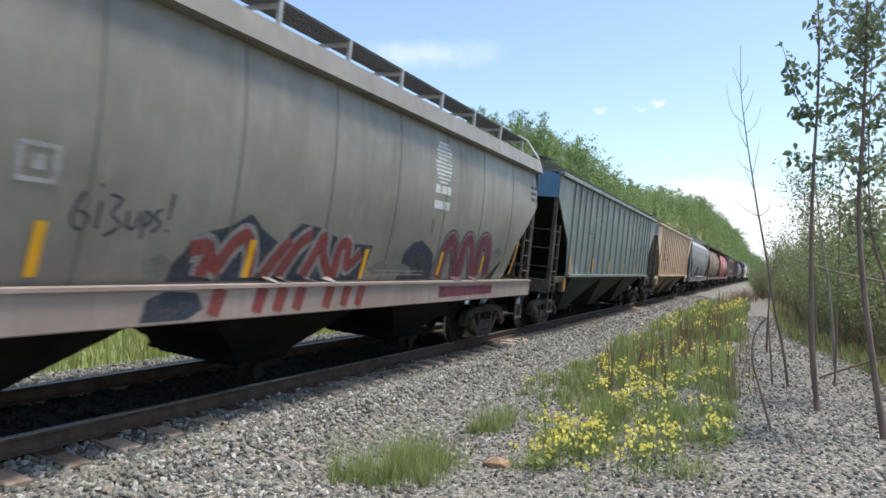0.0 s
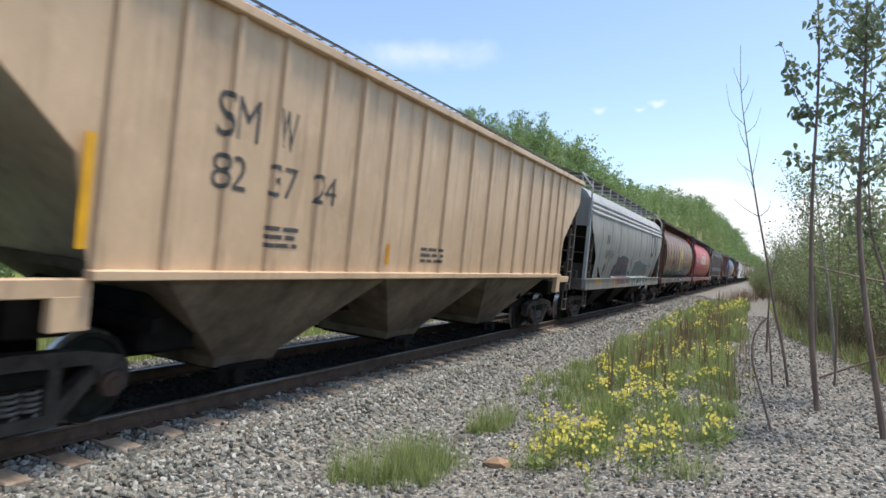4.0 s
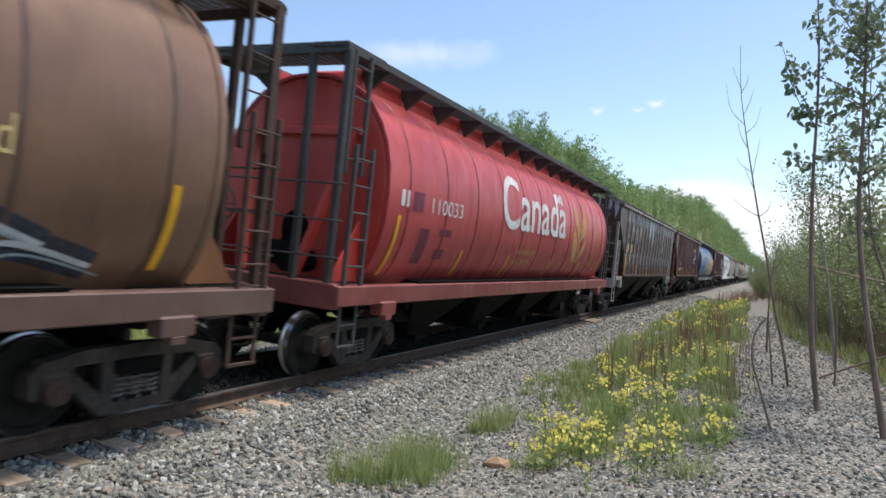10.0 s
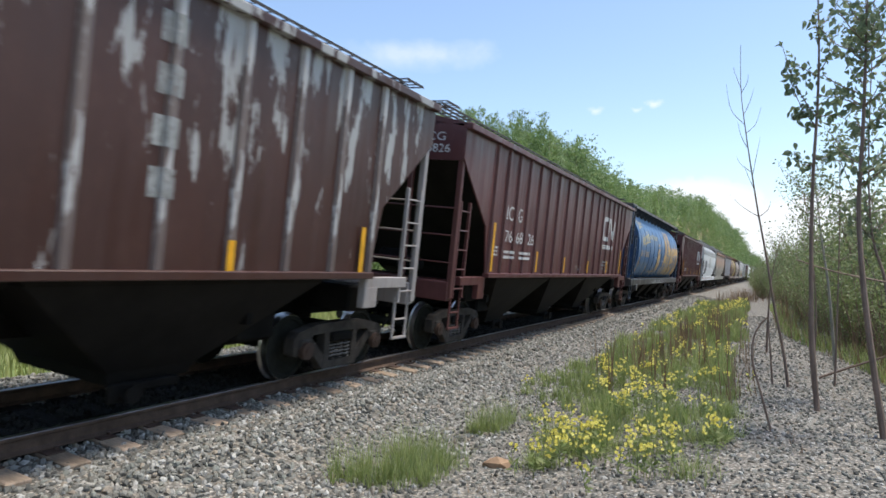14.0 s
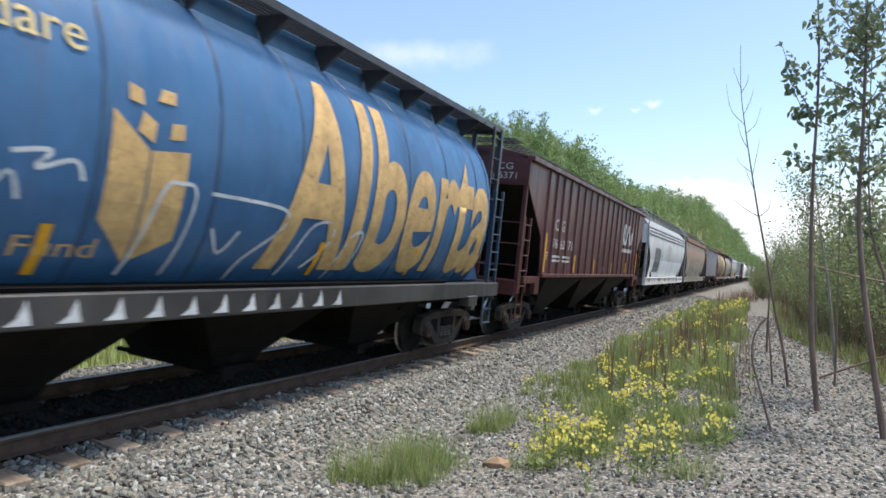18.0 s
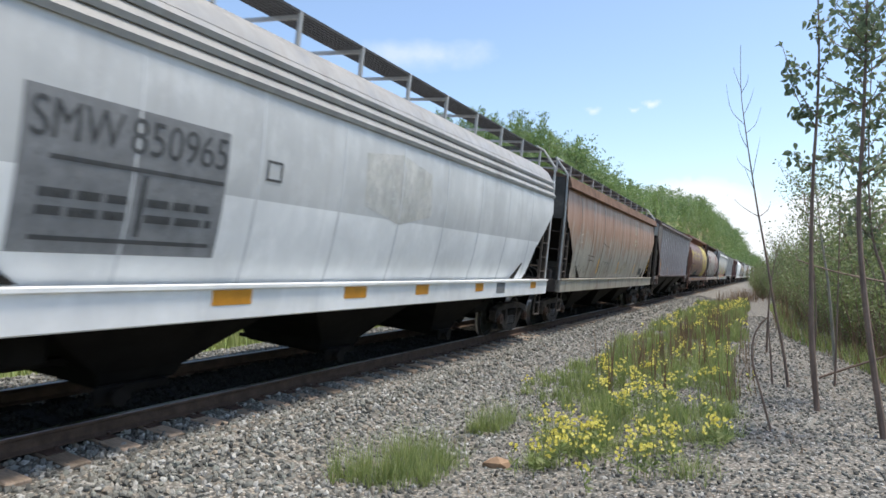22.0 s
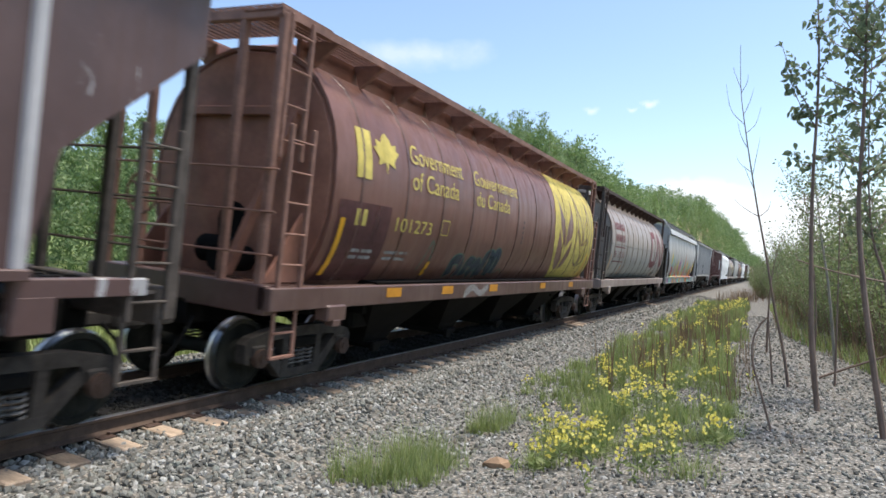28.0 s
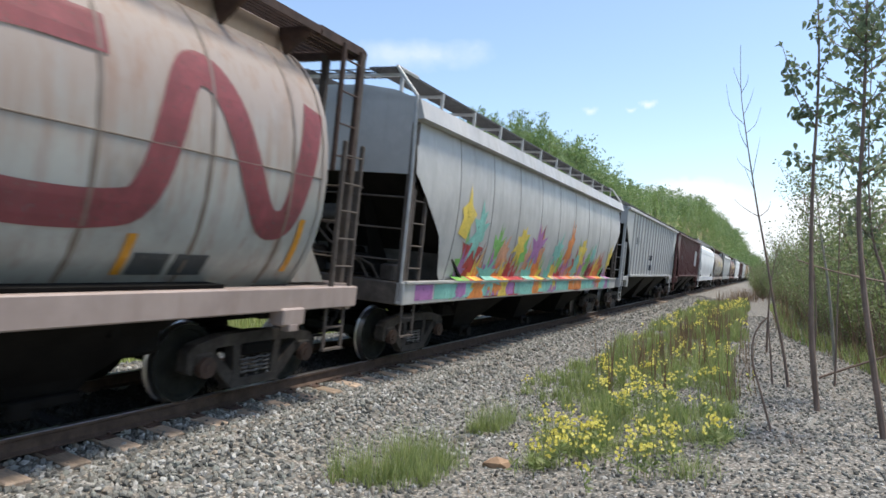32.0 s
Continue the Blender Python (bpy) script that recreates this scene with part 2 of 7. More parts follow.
def letter_mesh(text, bold=0.0, spread=1.0, shear=0.0):
    """The outlines of a word as a mesh, one unit high."""
    key = (text, bold, spread, shear)
    if key not in LETTERS:
        cu = bpy.data.curves.new("letters", "FONT")
        cu.body, cu.size, cu.offset, cu.space_character, cu.shear = text, 1.0, bold, spread, shear
        ob = new("letters", cu)
        LETTERS[key] = bpy.data.meshes.new_from_object(ob.evaluated_get(bpy.context.evaluated_depsgraph_get()))
        bpy.data.objects.remove(ob)
    return LETTERS[key]


# every word is set before the scene fills up
for w in ("SM", "W", "82", "37", "24", "SMW", "823724", "389106", "The Canadian Wheat Board", "395498", "110033", "Gouvernement", "du Canada", "76", "607", "76607", "766826", "766371", "68", "26", "63", "71", "Mundare", "visit", "ALNX", "396432", "Heritage Fund", "850965", "799928", "383503", "Government", "of Canada", "101273", "382011", "ICG", "IC", "G", "GT"):
    letter_mesh(w)
letter_mesh("Canada", 0.012)
letter_mesh("Canada")
letter_mesh("Alberta", 0.025, 1.0, 0.12)
letter_mesh("Take an", 0.0, 1.0, 0.25)
letter_mesh("Alberta Break", 0.0, 1.0, 0.25)


# ---- ground, track and ballast ----
def ground_material():
    m, n, l, b = nodes_of("gravel_and_soil")
    big, mid, fine = noise_at(n, l, 0.25, 4), noise_at(n, l, 3.0, 5), noise_at(n, l, 26, 6)
    vor = n.new("ShaderNodeTexVoronoi")
    vor.inputs["Scale"].default_value = 30
    tc = n.new("ShaderNodeTexCoord")
    l.new(tc.outputs["Object"], vor.inputs["Vector"])
    piece = n.new("ShaderNodeSeparateColor")
    l.new(vor.outputs["Color"], piece.inputs[0])
    tint = ramp(n, [(0.0, (0.10, 0.097, 0.088)), (0.3, (0.21, 0.206, 0.188)), (0.6, (0.28, 0.273, 0.245)), (0.8, (0.33, 0.28, 0.22)), (1.0, (0.50, 0.485, 0.45))])
    l.new(piece.outputs[0], tint.inputs["Fac"])
    stone = mixed(n, l, masked(n, l, vor.outputs["Distance"], 0.30, 0.62), tint.outputs["Color"], (0.065, 0.061, 0.053))
    stone = mixed(n, l, times(n, l, masked(n, l, mid, 0.40, 0.65), 0.35), stone, (0.25, 0.225, 0.185))
    grass = mixed(n, l, masked(n, l, fine, 0.3, 0.7), (0.10, 0.145, 0.04), (0.20, 0.25, 0.08))
    sp = n.new("ShaderNodeSeparateXYZ")
    l.new(tc.outputs["Object"], sp.inputs[0])
    ad = n.new("ShaderNodeMath")
    ad.operation = "MULTIPLY_ADD"
    l.new(big, ad.inputs[0])
    ad.inputs[1].default_value = 2.0
    l.new(sp.outputs["X"], ad.inputs[2])
    left = masked(n, l, ad.outputs[0], -9.6, -10.4)
    right = masked(n, l, ad.outputs[0], 3.2, 4.4)
    sub = n.new("ShaderNodeMath")
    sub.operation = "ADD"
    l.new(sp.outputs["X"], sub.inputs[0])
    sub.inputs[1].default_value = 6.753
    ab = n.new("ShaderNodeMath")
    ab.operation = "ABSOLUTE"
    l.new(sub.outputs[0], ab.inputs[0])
    # the bed between the rails is painted dark for oil and the train's shadow
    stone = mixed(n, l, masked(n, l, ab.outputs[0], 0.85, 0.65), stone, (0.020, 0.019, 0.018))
    clay = masked(n, l, noise_at(n, l, 0.12, 4), 0.42, 0.55)
    grass = mixed(n, l, times(n, l, clay, masked(n, l, sp.outputs["Y"], 70, 150)), grass, (0.36, 0.25, 0.15))
    col = mixed(n, l, left, stone, grass)
    col = mixed(n, l, right, col, (0.10, 0.10, 0.045))
    l.new(col, b.inputs["Base Color"])
    b.inputs["Roughness"].default_value = 0.95
    bumped(n, l, b, vor.outputs["Distance"], 0.5, 0.03)
    return m


def steps(*spans):
    out = []
    for a, b, d in spans:
        k = max(1, int(round((b - a) / d)))
        out += [a + (b - a) * i / k for i in range(k)]
    return out + [spans[-1][1]]


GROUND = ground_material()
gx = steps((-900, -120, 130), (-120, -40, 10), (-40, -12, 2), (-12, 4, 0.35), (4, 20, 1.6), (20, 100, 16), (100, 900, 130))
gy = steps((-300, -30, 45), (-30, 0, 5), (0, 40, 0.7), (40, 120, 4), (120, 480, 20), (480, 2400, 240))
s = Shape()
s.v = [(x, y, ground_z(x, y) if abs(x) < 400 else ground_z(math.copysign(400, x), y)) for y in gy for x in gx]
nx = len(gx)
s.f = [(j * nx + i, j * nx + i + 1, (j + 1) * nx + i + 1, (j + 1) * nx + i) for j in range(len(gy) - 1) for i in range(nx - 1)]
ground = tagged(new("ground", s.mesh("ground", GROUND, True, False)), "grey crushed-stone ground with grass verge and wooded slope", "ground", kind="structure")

track = thing("track", "rusty rails on weathered wooden ties in grey ballast", "railway track", kind="structure")
RAIL_S = steps((-60, 120, 6), (120, 480, 20))
for side in (1, -1):
    prof = [(-0.07, -0.172), (0.07, -0.172), (0.07, -0.16), (0.012, -0.14), (0.010, -0.05), (0.036, -0.036), (0.037, -0.006), (-0.037, -0.006), (-0.036, -0.036), (-0.010, -0.05), (-0.012, -0.14), (-0.07, -0.16)]
    r = Shape().loft([[on_line(q, side * 0.7525 + a, b) for a, b in prof] for q in RAIL_S])
    rail = part("rail", r, RAIL_STEEL, track)
    hd = Shape().loft([[on_line(q, side * 0.7525 + a, b) for a, b in ((-0.036, -0.010), (0.036, -0.010), (0.030, -0.001), (0.015, 0.001), (-0.015, 0.001), (-0.030, -0.001))] for q in RAIL_S])
    part("rail_head", hd, RAIL_HEAD, rail, "polished running surface")

tie = lambda: Shape().box(-1.3, 1.3, -0.11, 0.11, -0.36, -0.176, 0.012)
plate = lambda: Shape().box(0.56, 0.95, -0.09, 0.09, -0.176, -0.162, 0.003).tube((0.66, -0.06, -0.165), (0.66, -0.06, -0.135), 0.02, 6).tube((0.86, 0.06, -0.165), (0.86, 0.06, -0.135), 0.02, 6)
rnd = random.Random(4)
for i in range(290):
    q = -4 + i * 0.575
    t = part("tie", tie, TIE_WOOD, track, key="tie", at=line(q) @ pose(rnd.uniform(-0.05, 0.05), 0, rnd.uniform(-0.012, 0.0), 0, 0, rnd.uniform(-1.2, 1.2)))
    if q < 60:
        part("tie_plate", plate, RUSTY, t, key="plate")

# loose ballast stones
STONE_KINDS = []
for k in range(10):
    rs = random.Random(50 + k)
    bm = bmesh.new()
    bmesh.ops.create_icosphere(bm, subdivisions=1, radius=1)
    sc = (rs.uniform(0.7, 1.25), rs.uniform(0.6, 1.1), rs.uniform(0.45, 0.8))
    for v in bm.verts:
        v.co = Vector([c * q * rs.uniform(0.58, 1.25) for c, q in zip(v.co, sc)])
    bmesh.ops.dissolve_limit(bm, angle_limit=radians(30), verts=bm.verts[:], edges=bm.edges[:])
    bm.verts.index_update()
    STONE_KINDS.append((np.array([v.co[:] for v in bm.verts]), [tuple(v.index for v in f.verts) for f in bm.faces]))
    bm.free()


def random_turns(rs, n):
    q = rs.normal(size=(n, 4))
    q /= np.linalg.norm(q, axis=1)[:, None]
    w, x, y, z = q.T
    return np.stack([np.stack([1 - 2 * (y * y + z * z), 2 * (x * y - w * z), 2 * (x * z + w * y)], 1), np.stack([2 * (x * y + w * z), 1 - 2 * (x * x + z * z), 2 * (y * z - w * x)], 1), np.stack([2 * (x * z - w * y), 2 * (y * z + w * x), 1 - 2 * (x * x + y * y)], 1)], 1)


def scatter(places, sizes, kinds, rs, turns=None):
    """Many small pieces in one shape: places (n, 3), sizes (n,)."""
    out = Shape()
    n = len(places)
    turns = random_turns(rs, n) if turns is None else turns
    for i in range(n):
        v, f = kinds[int(rs.integers(len(kinds)))]
        k = len(out.v)
        out.v.extend(map(tuple, (turns[i] @ v.T).T * sizes[i] + places[i]))
        out.f.extend([tuple(a + k for a in q) for q in f])
    return out


rs = np.random.default_rng(7)
spots, size = [], []


def strew(x0, x1, y0, y1, per_m2, r0, r1, keep=lambda x, y: True):
    n = int((x1 - x0) * (y1 - y0) * per_m2)
    for x, y, r in zip(rs.uniform(x0, x1, n), rs.uniform(y0, y1, n), rs.uniform(r0, r1, n)):
        if keep(x, y):
            spots.append((x, y, ground_z(x, y) + r * 0.15))
            size.append(r)


not_tie = lambda x, y: abs(x + OFF) > 1.32 or abs(((y + 4) / 0.575 + 0.5) % 1 - 0.5) > 0.24
in_view = lambda x, y: y > 3.2 + 0.0 * x and x > -1.75 * y - 2
few = np.random.default_rng(19)
mostly = lambda x, y: not_tie(x, y) or few.random() < 0.22
strew(-8.6, -2.8, 3.0, 12, 330, 0.024, 0.048, lambda x, y: mostly(x, y) and in_view(x, y))
strew(-2.8, 2.2, 3.0, 12, 230, 0.013, 0.036, in_view)
strew(-8.4, -2.6, 12, 26, 120, 0.028, 0.052, mostly)
strew(-2.6, 2.0, 12, 26, 90, 0.016, 0.042)
strew(-8.4, -2.8, 26, 60, 30, 0.04, 0.07, not_tie)
strew(-11.0, -8.4, 3, 14, 150, 0.025, 0.05)
strew(-11.0, -8.4, 14, 30, 60, 0.03, 0.055)
strew(-5.2, 2.2, 0.4, 3.1, 110, 0.014, 0.040)
# the crib between the rails is filled to the tops of the ties
for x, y, k in zip(rs.uniform(-OFF - 0.68, -OFF + 0.68, 5200), 3 + 27 * rs.random(5200) ** 1.3, rs.uniform(0.026, 0.05, 5200)):
    spots.append((x, y, ground_z(x, y) + 0.035))
    size.append(k)
near = sorted(range(len(spots)), key=lambda i: (spots[i][0] + 2.6) ** 2 + (spots[i][1] - 5.2) ** 2)[:300]
picked = set(near)
oily_shade = [i for i in range(len(spots)) if i not in picked and abs(spots[i][0] + OFF) < 0.72]
picked |= set(oily_shade)
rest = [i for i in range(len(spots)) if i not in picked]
old = scatter(np.array([spots[i] for i in oily_shade]), np.array([size[i] for i in oily_shade]), STONE_KINDS, rs)
tagged(new("oily_ballast", old.mesh("oily_shade", OILY_SHADE, False, False)), "oil-stained stones between the rails, darkened for the train's shade", "gravel", kind="stuff")
bed = scatter(np.array([spots[i] for i in rest]), np.array([size[i] for i in rest]), STONE_KINDS, rs)
tagged(new("ballast_gravel", bed.mesh("gravel", STONE, False, False)), "loose grey and brown crushed stone beside the rails", "gravel", kind="stuff")


# ---- the train ----
KIND = {}
SPRING = plain("dusty_spring_steel", (0.13, 0.12, 0.11), 0.7, 0.1, 0.3, 8, 0.2)
WHEEL = plain("brown_grimed_wheel", (0.022, 0.023, 0.020), 0.9, 0.0, 0.4, 5, 0.2, gloss=0.06)
DIRTY_STEEL = plain("dirty_rusting_steel", (0.095, 0.078, 0.066), 0.75, 0.1, 0.4, 4, 0.2, gloss=0.25)
# hopper paint with the shade of end recesses and underside put into its colour
SHADED_HOPPER = plain("shaded_hopper_paint", (0.010, 0.009, 0.008), 0.75, 0.0, 0.5, 1.5, 0.15, gloss=0.15)
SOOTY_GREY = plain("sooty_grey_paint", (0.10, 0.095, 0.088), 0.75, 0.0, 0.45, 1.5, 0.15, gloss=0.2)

GRATE = plain("dark_grating", (0.07, 0.068, 0.066), 0.7, 0.3, 0.3, 6, 0.1)
def side_x(kind, z):
    """Half width of a car's body at the height z."""
    if kind == "round":
        k, n = min(1.0, abs(z - 2.75) / 1.78), 2.2 if z > 2.75 else 2.4
        return 1.6 * max(0.0, 1 - k ** n) ** (1 / n)
    if kind == "bowed":
        return 1.60 - 0.085 * (z - 2.9) ** 2
    return 1.575


def decal_mesh(name, polys, material, kind, lift):
    """Flat paint shapes (y, z) laid on the curved side of a car."""
    bm = bmesh.new()
    for poly in polys:
        try:
            bm.faces.new([bm.verts.new((0, a, b)) for a, b in poly])
        except ValueError:
            pass
    bmesh.ops.remove_doubles(bm, verts=bm.verts, dist=0.0004)
    bmesh.ops.triangulate(bm, faces=bm.faces)
    lay_on_side(bm, kind, lift)
    me = bpy.data.meshes.new(name)
    bm.to_mesh(me)
    bm.free()
    me.materials.append(material)
    return me


def lay_on_side(bm, kind, lift):
    """Lays flat paint on the side: over the posts of a ribbed car, round the bow of the others."""
    if isinstance(kind, tuple):
        ya, yb = min(v.co.y for v in bm.verts), max(v.co.y for v in bm.verts)
        posts = [p for p in kind[1:] if ya - 0.1 < p < yb + 0.1]
        for p in posts:
            for d in (-0.07, -0.045, 0.045, 0.07):
                bmesh.ops.bisect_plane(bm, geom=bm.verts[:] + bm.edges[:] + bm.faces[:], plane_co=(0, p + d, 0), plane_no=(0, 1, 0))
        for v in bm.verts:
            near_post = min((abs(v.co.y - p) for p in posts), default=1.0)
            v.co.x = 1.575 + 0.047 * min(1.0, max(0.0, (0.067 - near_post) / 0.022)) + lift
        for f in bm.faces:
            f.normal_update()
            if f.normal.x < 0:
                f.normal_flip()
        return
    if kind != "ribbed":
        zs = [v.co.z for v in bm.verts]
        z = math.floor(min(zs) * 6) / 6
        while z < max(zs):
            bmesh.ops.bisect_plane(bm, geom=bm.verts[:] + bm.edges[:] + bm.faces[:], plane_co=(0, 0, z), plane_no=(0, 0, 1))
            z += 1 / 6
    for z in ((1.406, 1.44) if kind == "bowed" else (1.372, 1.39) if kind == "round" else ()):
        bmesh.ops.bisect_plane(bm, geom=bm.verts[:] + bm.edges[:] + bm.faces[:], plane_co=(0, 0, z), plane_no=(0, 0, 1))
    for v in bm.verts:
        z = v.co.z
        if kind == "bowed" and z < 1.441:
            v.co.x = (1.60 if z < 1.407 else 1.635) + lift * 0.7
        elif kind == "round" and z < 1.373:
            v.co.x = 1.58 + lift * 0.7
        else:
            v.co.x = side_x(kind, z) + lift
    bmesh.ops.recalc_face_normals(bm, faces=bm.faces)
    for f in bm.faces:
        if f.normal.x < 0:
            f.normal_flip()


def words(car, text, y, z, height, material, lift=0.006, bold=0.0, spread=1.0, width=None, name="lettering", shear=0.0, label="", rise=0.0):
    """Painted writing on the side of a car, its lower left corner at y, z."""
    me = letter_mesh(text, bold, spread, shear)
    bm = bmesh.new()
    bm.from_mesh(me)
    x0, x1 = min(v.co.x for v in bm.verts), max(v.co.x for v in bm.verts)
    y1 = max(v.co.y for v in bm.verts)
    k = height / max(0.3, y1)
    kx = k if width is None else width / (x1 - x0)
    for v in bm.verts:
        v.co = (0, y + (v.co.x - x0) * kx, z + v.co.y * k + rise * (v.co.x - x0) * kx)
    bmesh.ops.triangulate(bm, faces=bm.faces)
    lay_on_side(bm, KIND[car.name], lift + (0.006 if KIND[car.name] == "round" else 0.0))
    out = bpy.data.meshes.new(name)
    bm.to_mesh(out)
    bm.free()
    out.materials.append(material)
    return part(name, out, material, car, label)


def bars(car, y, z, w, h, rows, material, lift=0.006, name="small_print", label="", seed=1):
    """Writing too small to read: plain bars."""
    rnd = random.Random(seed)
    polys = []
    for i in range(rows):
        zz, x = z + (rows - 1 - i) * h * 1.9, 0.0
        while x < w:
            ln = min(rnd.uniform(0.15, 0.4), w - x)
            polys.append([(y + x, zz), (y + x + ln, zz), (y + x + ln, zz + h), (y + x, zz + h)])
            x += ln + 0.05
    return part(name, decal_mesh(name, polys, material, KIND[car.name], lift), material, car, label)


def patch(car, y0, y1, z0, z1, material, name="patch", lift=0.005, slant=0.0, label=""):
    return part(name, decal_mesh(name, [[(y0, z0), (y1, z0), (y1 + slant, z1), (y0 + slant, z1)]], material, KIND[car.name], lift), material, car, label)


def stroke(pts, w0, w1=None):
    """A painted stroke along points, as an outline."""
    w1 = w0 if w1 is None else w1
    n = len(pts)
    lo, hi = [], []
    for i, (a, b) in enumerate(pts):
        p, q = pts[max(0, i - 1)], pts[min(n - 1, i + 1)]
        dx, dy = q[0] - p[0], q[1] - p[1]
        d = math.hypot(dx, dy) or 1
        w = (w0 + (w1 - w0) * i / max(1, n - 1)) / 2
        lo.append((a + dy / d * w, b - dx / d * w))
        hi.append((a - dy / d * w, b + dx / d * w))
    return [[lo[i], lo[i + 1], hi[i + 1], hi[i]] for i in range(n - 1)]


def curve_pts(ctrl, n=6):
    """Points on a smooth curve through the given ones."""
    out = []
    for i in range(len(ctrl) - 1):
        p0, p1, p2, p3 = ctrl[max(0, i - 1)], ctrl[i], ctrl[i + 1], ctrl[min(len(ctrl) - 1, i + 2)]
        for k in range(n):
            t = k / n
            out.append(tuple(0.5 * (2 * b + (c - a) * t + (2 * a - 5 * b + 4 * c - d) * t * t + (3 * b - a - 3 * c + d) * t ** 3) for a, b, c, d in zip(p0, p1, p2, p3)))
    return out + [ctrl[-1]]


def spray_strokes(car, strokes, width, material, lift, name="spray_letter", label="", taper=0.85):
    """Freehand spray-can strokes, each a part of its own."""
    for k, pts in enumerate(strokes):
        quads = [[(a, max(1.09, b)) for a, b in q] for q in stroke(curve_pts(list(pts), 6), width, width * taper)]
        part(name, decal_mesh("stroke", quads, material, KIND[car.name], lift + 0.0002 * k), material, car, label)


def spray_shape(car, outline, material, lift, name="spray_cloud", grow=0.0, label=""):
    """A filled sprayed shape; grow moves its edge outwards."""
    cy, cz = sum(p[0] for p in outline) / len(outline), sum(p[1] for p in outline) / len(outline)
    far = [(a + grow * math.copysign(1, a - cy), max(1.09, b + grow * math.copysign(1, b - cz))) for a, b in outline]
    return part(name, decal_mesh("shape", [far], material, KIND[car.name], lift), material, car, label)


def wheelset_shape():
    s = Shape()
    for side in (-1, 1):
        ring = lambda x, r: [(side * x, r * math.cos(2 * math.pi * i / 28), r * math.sin(2 * math.pi * i / 28)) for i in range(28)]
        s.loft([ring(0.675, 0.10), ring(0.675, 0.44), ring(0.682, 0.475), ring(0.705, 0.475), ring(0.715, 0.452), ring(0.81, 0.446), ring(0.815, 0.39), ring(0.775, 0.37), ring(0.76, 0.20), ring(0.80, 0.15), ring(0.80, 0.09)])
        for i in range(6):
            a = i * math.pi / 3
            s.tube((side * 1.1, 0.06 * math.cos(a), 0.06 * math.sin(a)), (side * 1.13, 0.06 * math.cos(a), 0.06 * math.sin(a)), 0.018, 5)
    s.tube((-1.12, 0, 0), (1.12, 0, 0), 0.085, 12)
    return s


def tread_shape():
    s = Shape()
    for side in (-1, 1):
        ring = lambda x, r: [(side * x, r * math.cos(2 * math.pi * i / 28), r * math.sin(2 * math.pi * i / 28)) for i in range(28)]
        s.loft([ring(0.684, 0.477), ring(0.704, 0.477), ring(0.7165, 0.4545), ring(0.806, 0.4485), ring(0.806, 0.43)], caps=False)
    return s


def wheelset_mesh():
    if "wheelset" not in MESHES:
        body, rim = wheelset_shape(), tread_shape()
        k = len(body.f)
        body.add(rim.v, rim.f)
        me = body.mesh("wheelset", [WHEEL, TREAD], True)
        me.polygons.foreach_set("material_index", [0 if i < k else 1 for i in range(len(body.f))])
        MESHES["wheelset"] = me
    return MESHES["wheelset"]


def side_frame_shape(side):
    """Cast side frame with its windows, pedestals and spring nest opening."""
    s = Shape()
    lo, hi = (0.93, 1.09) if side > 0 else (-1.09, -0.93)
    upper = [(0.0, 0.80), (0.62, 0.78), (1.02, 0.70), (1.12, 0.62), (1.12, 0.40), (1.03, 0.36), (1.02, 0.56), (0.76, 0.56), (0.70, 0.64), (0.0, 0.66)]
    for m in (-1, 1):
        f = lambda ps: [(m * a, b) for a, b in (ps if m > 0 else ps[::-1])]
        s.prism(f(upper), lo, hi)
        s.prism(f([(0.72, 0.60), (0.80, 0.50), (0.42, 0.14), (0.30, 0.14), (0.30, 0.24)]), lo + 0.01, hi - 0.01)
        s.prism(f([(0.30, 0.67), (0.42, 0.67), (0.40, 0.22), (0.28, 0.22)]), lo + 0.005, hi - 0.005)
    s.prism([(-0.42, 0.24), (-0.42, 0.13), (0.42, 0.13), (0.42, 0.24)], lo, hi)
    for y in (-0.889, 0.889):
        s.box(0.90 if side > 0 else -1.12, 1.12 if side > 0 else -0.90, y - 0.12, y + 0.12, 0.46, 0.60, 0.02)
    return s


def spring_shape():
    """One coil spring, wound as a continuous rod."""
    s, rings = Shape(), []
    for i in range(45):
        a = i * 2 * math.pi / 9
        c = Vector((0.075 * math.cos(a), 0.075 * math.sin(a), 0.25 + 0.25 * i / 44))
        out = Vector((math.cos(a), math.sin(a), 0))
        rings.append([c + 0.017 * (math.cos(b) * out + math.sin(b) * Vector((0, 0, 1))) for b in (0, 1.57, 3.14, 4.71)])
    return s.loft(rings)


def bolster_shape():
    s = Shape().box(-1.12, 1.12, -0.27, 0.27, 0.50, 0.655, 0.03).box(-0.92, 0.92, -0.19, 0.19, 0.60, 0.74, 0.03).box(-0.3, 0.3, -0.3, 0.3, 0.70, 0.82, 0.03)
    for y in (-0.42, 0.42):
        s.box(-0.75, 0.75, y - 0.05, y + 0.05, 0.32, 0.42, 0.01)
    return s


WHEELSETS = []


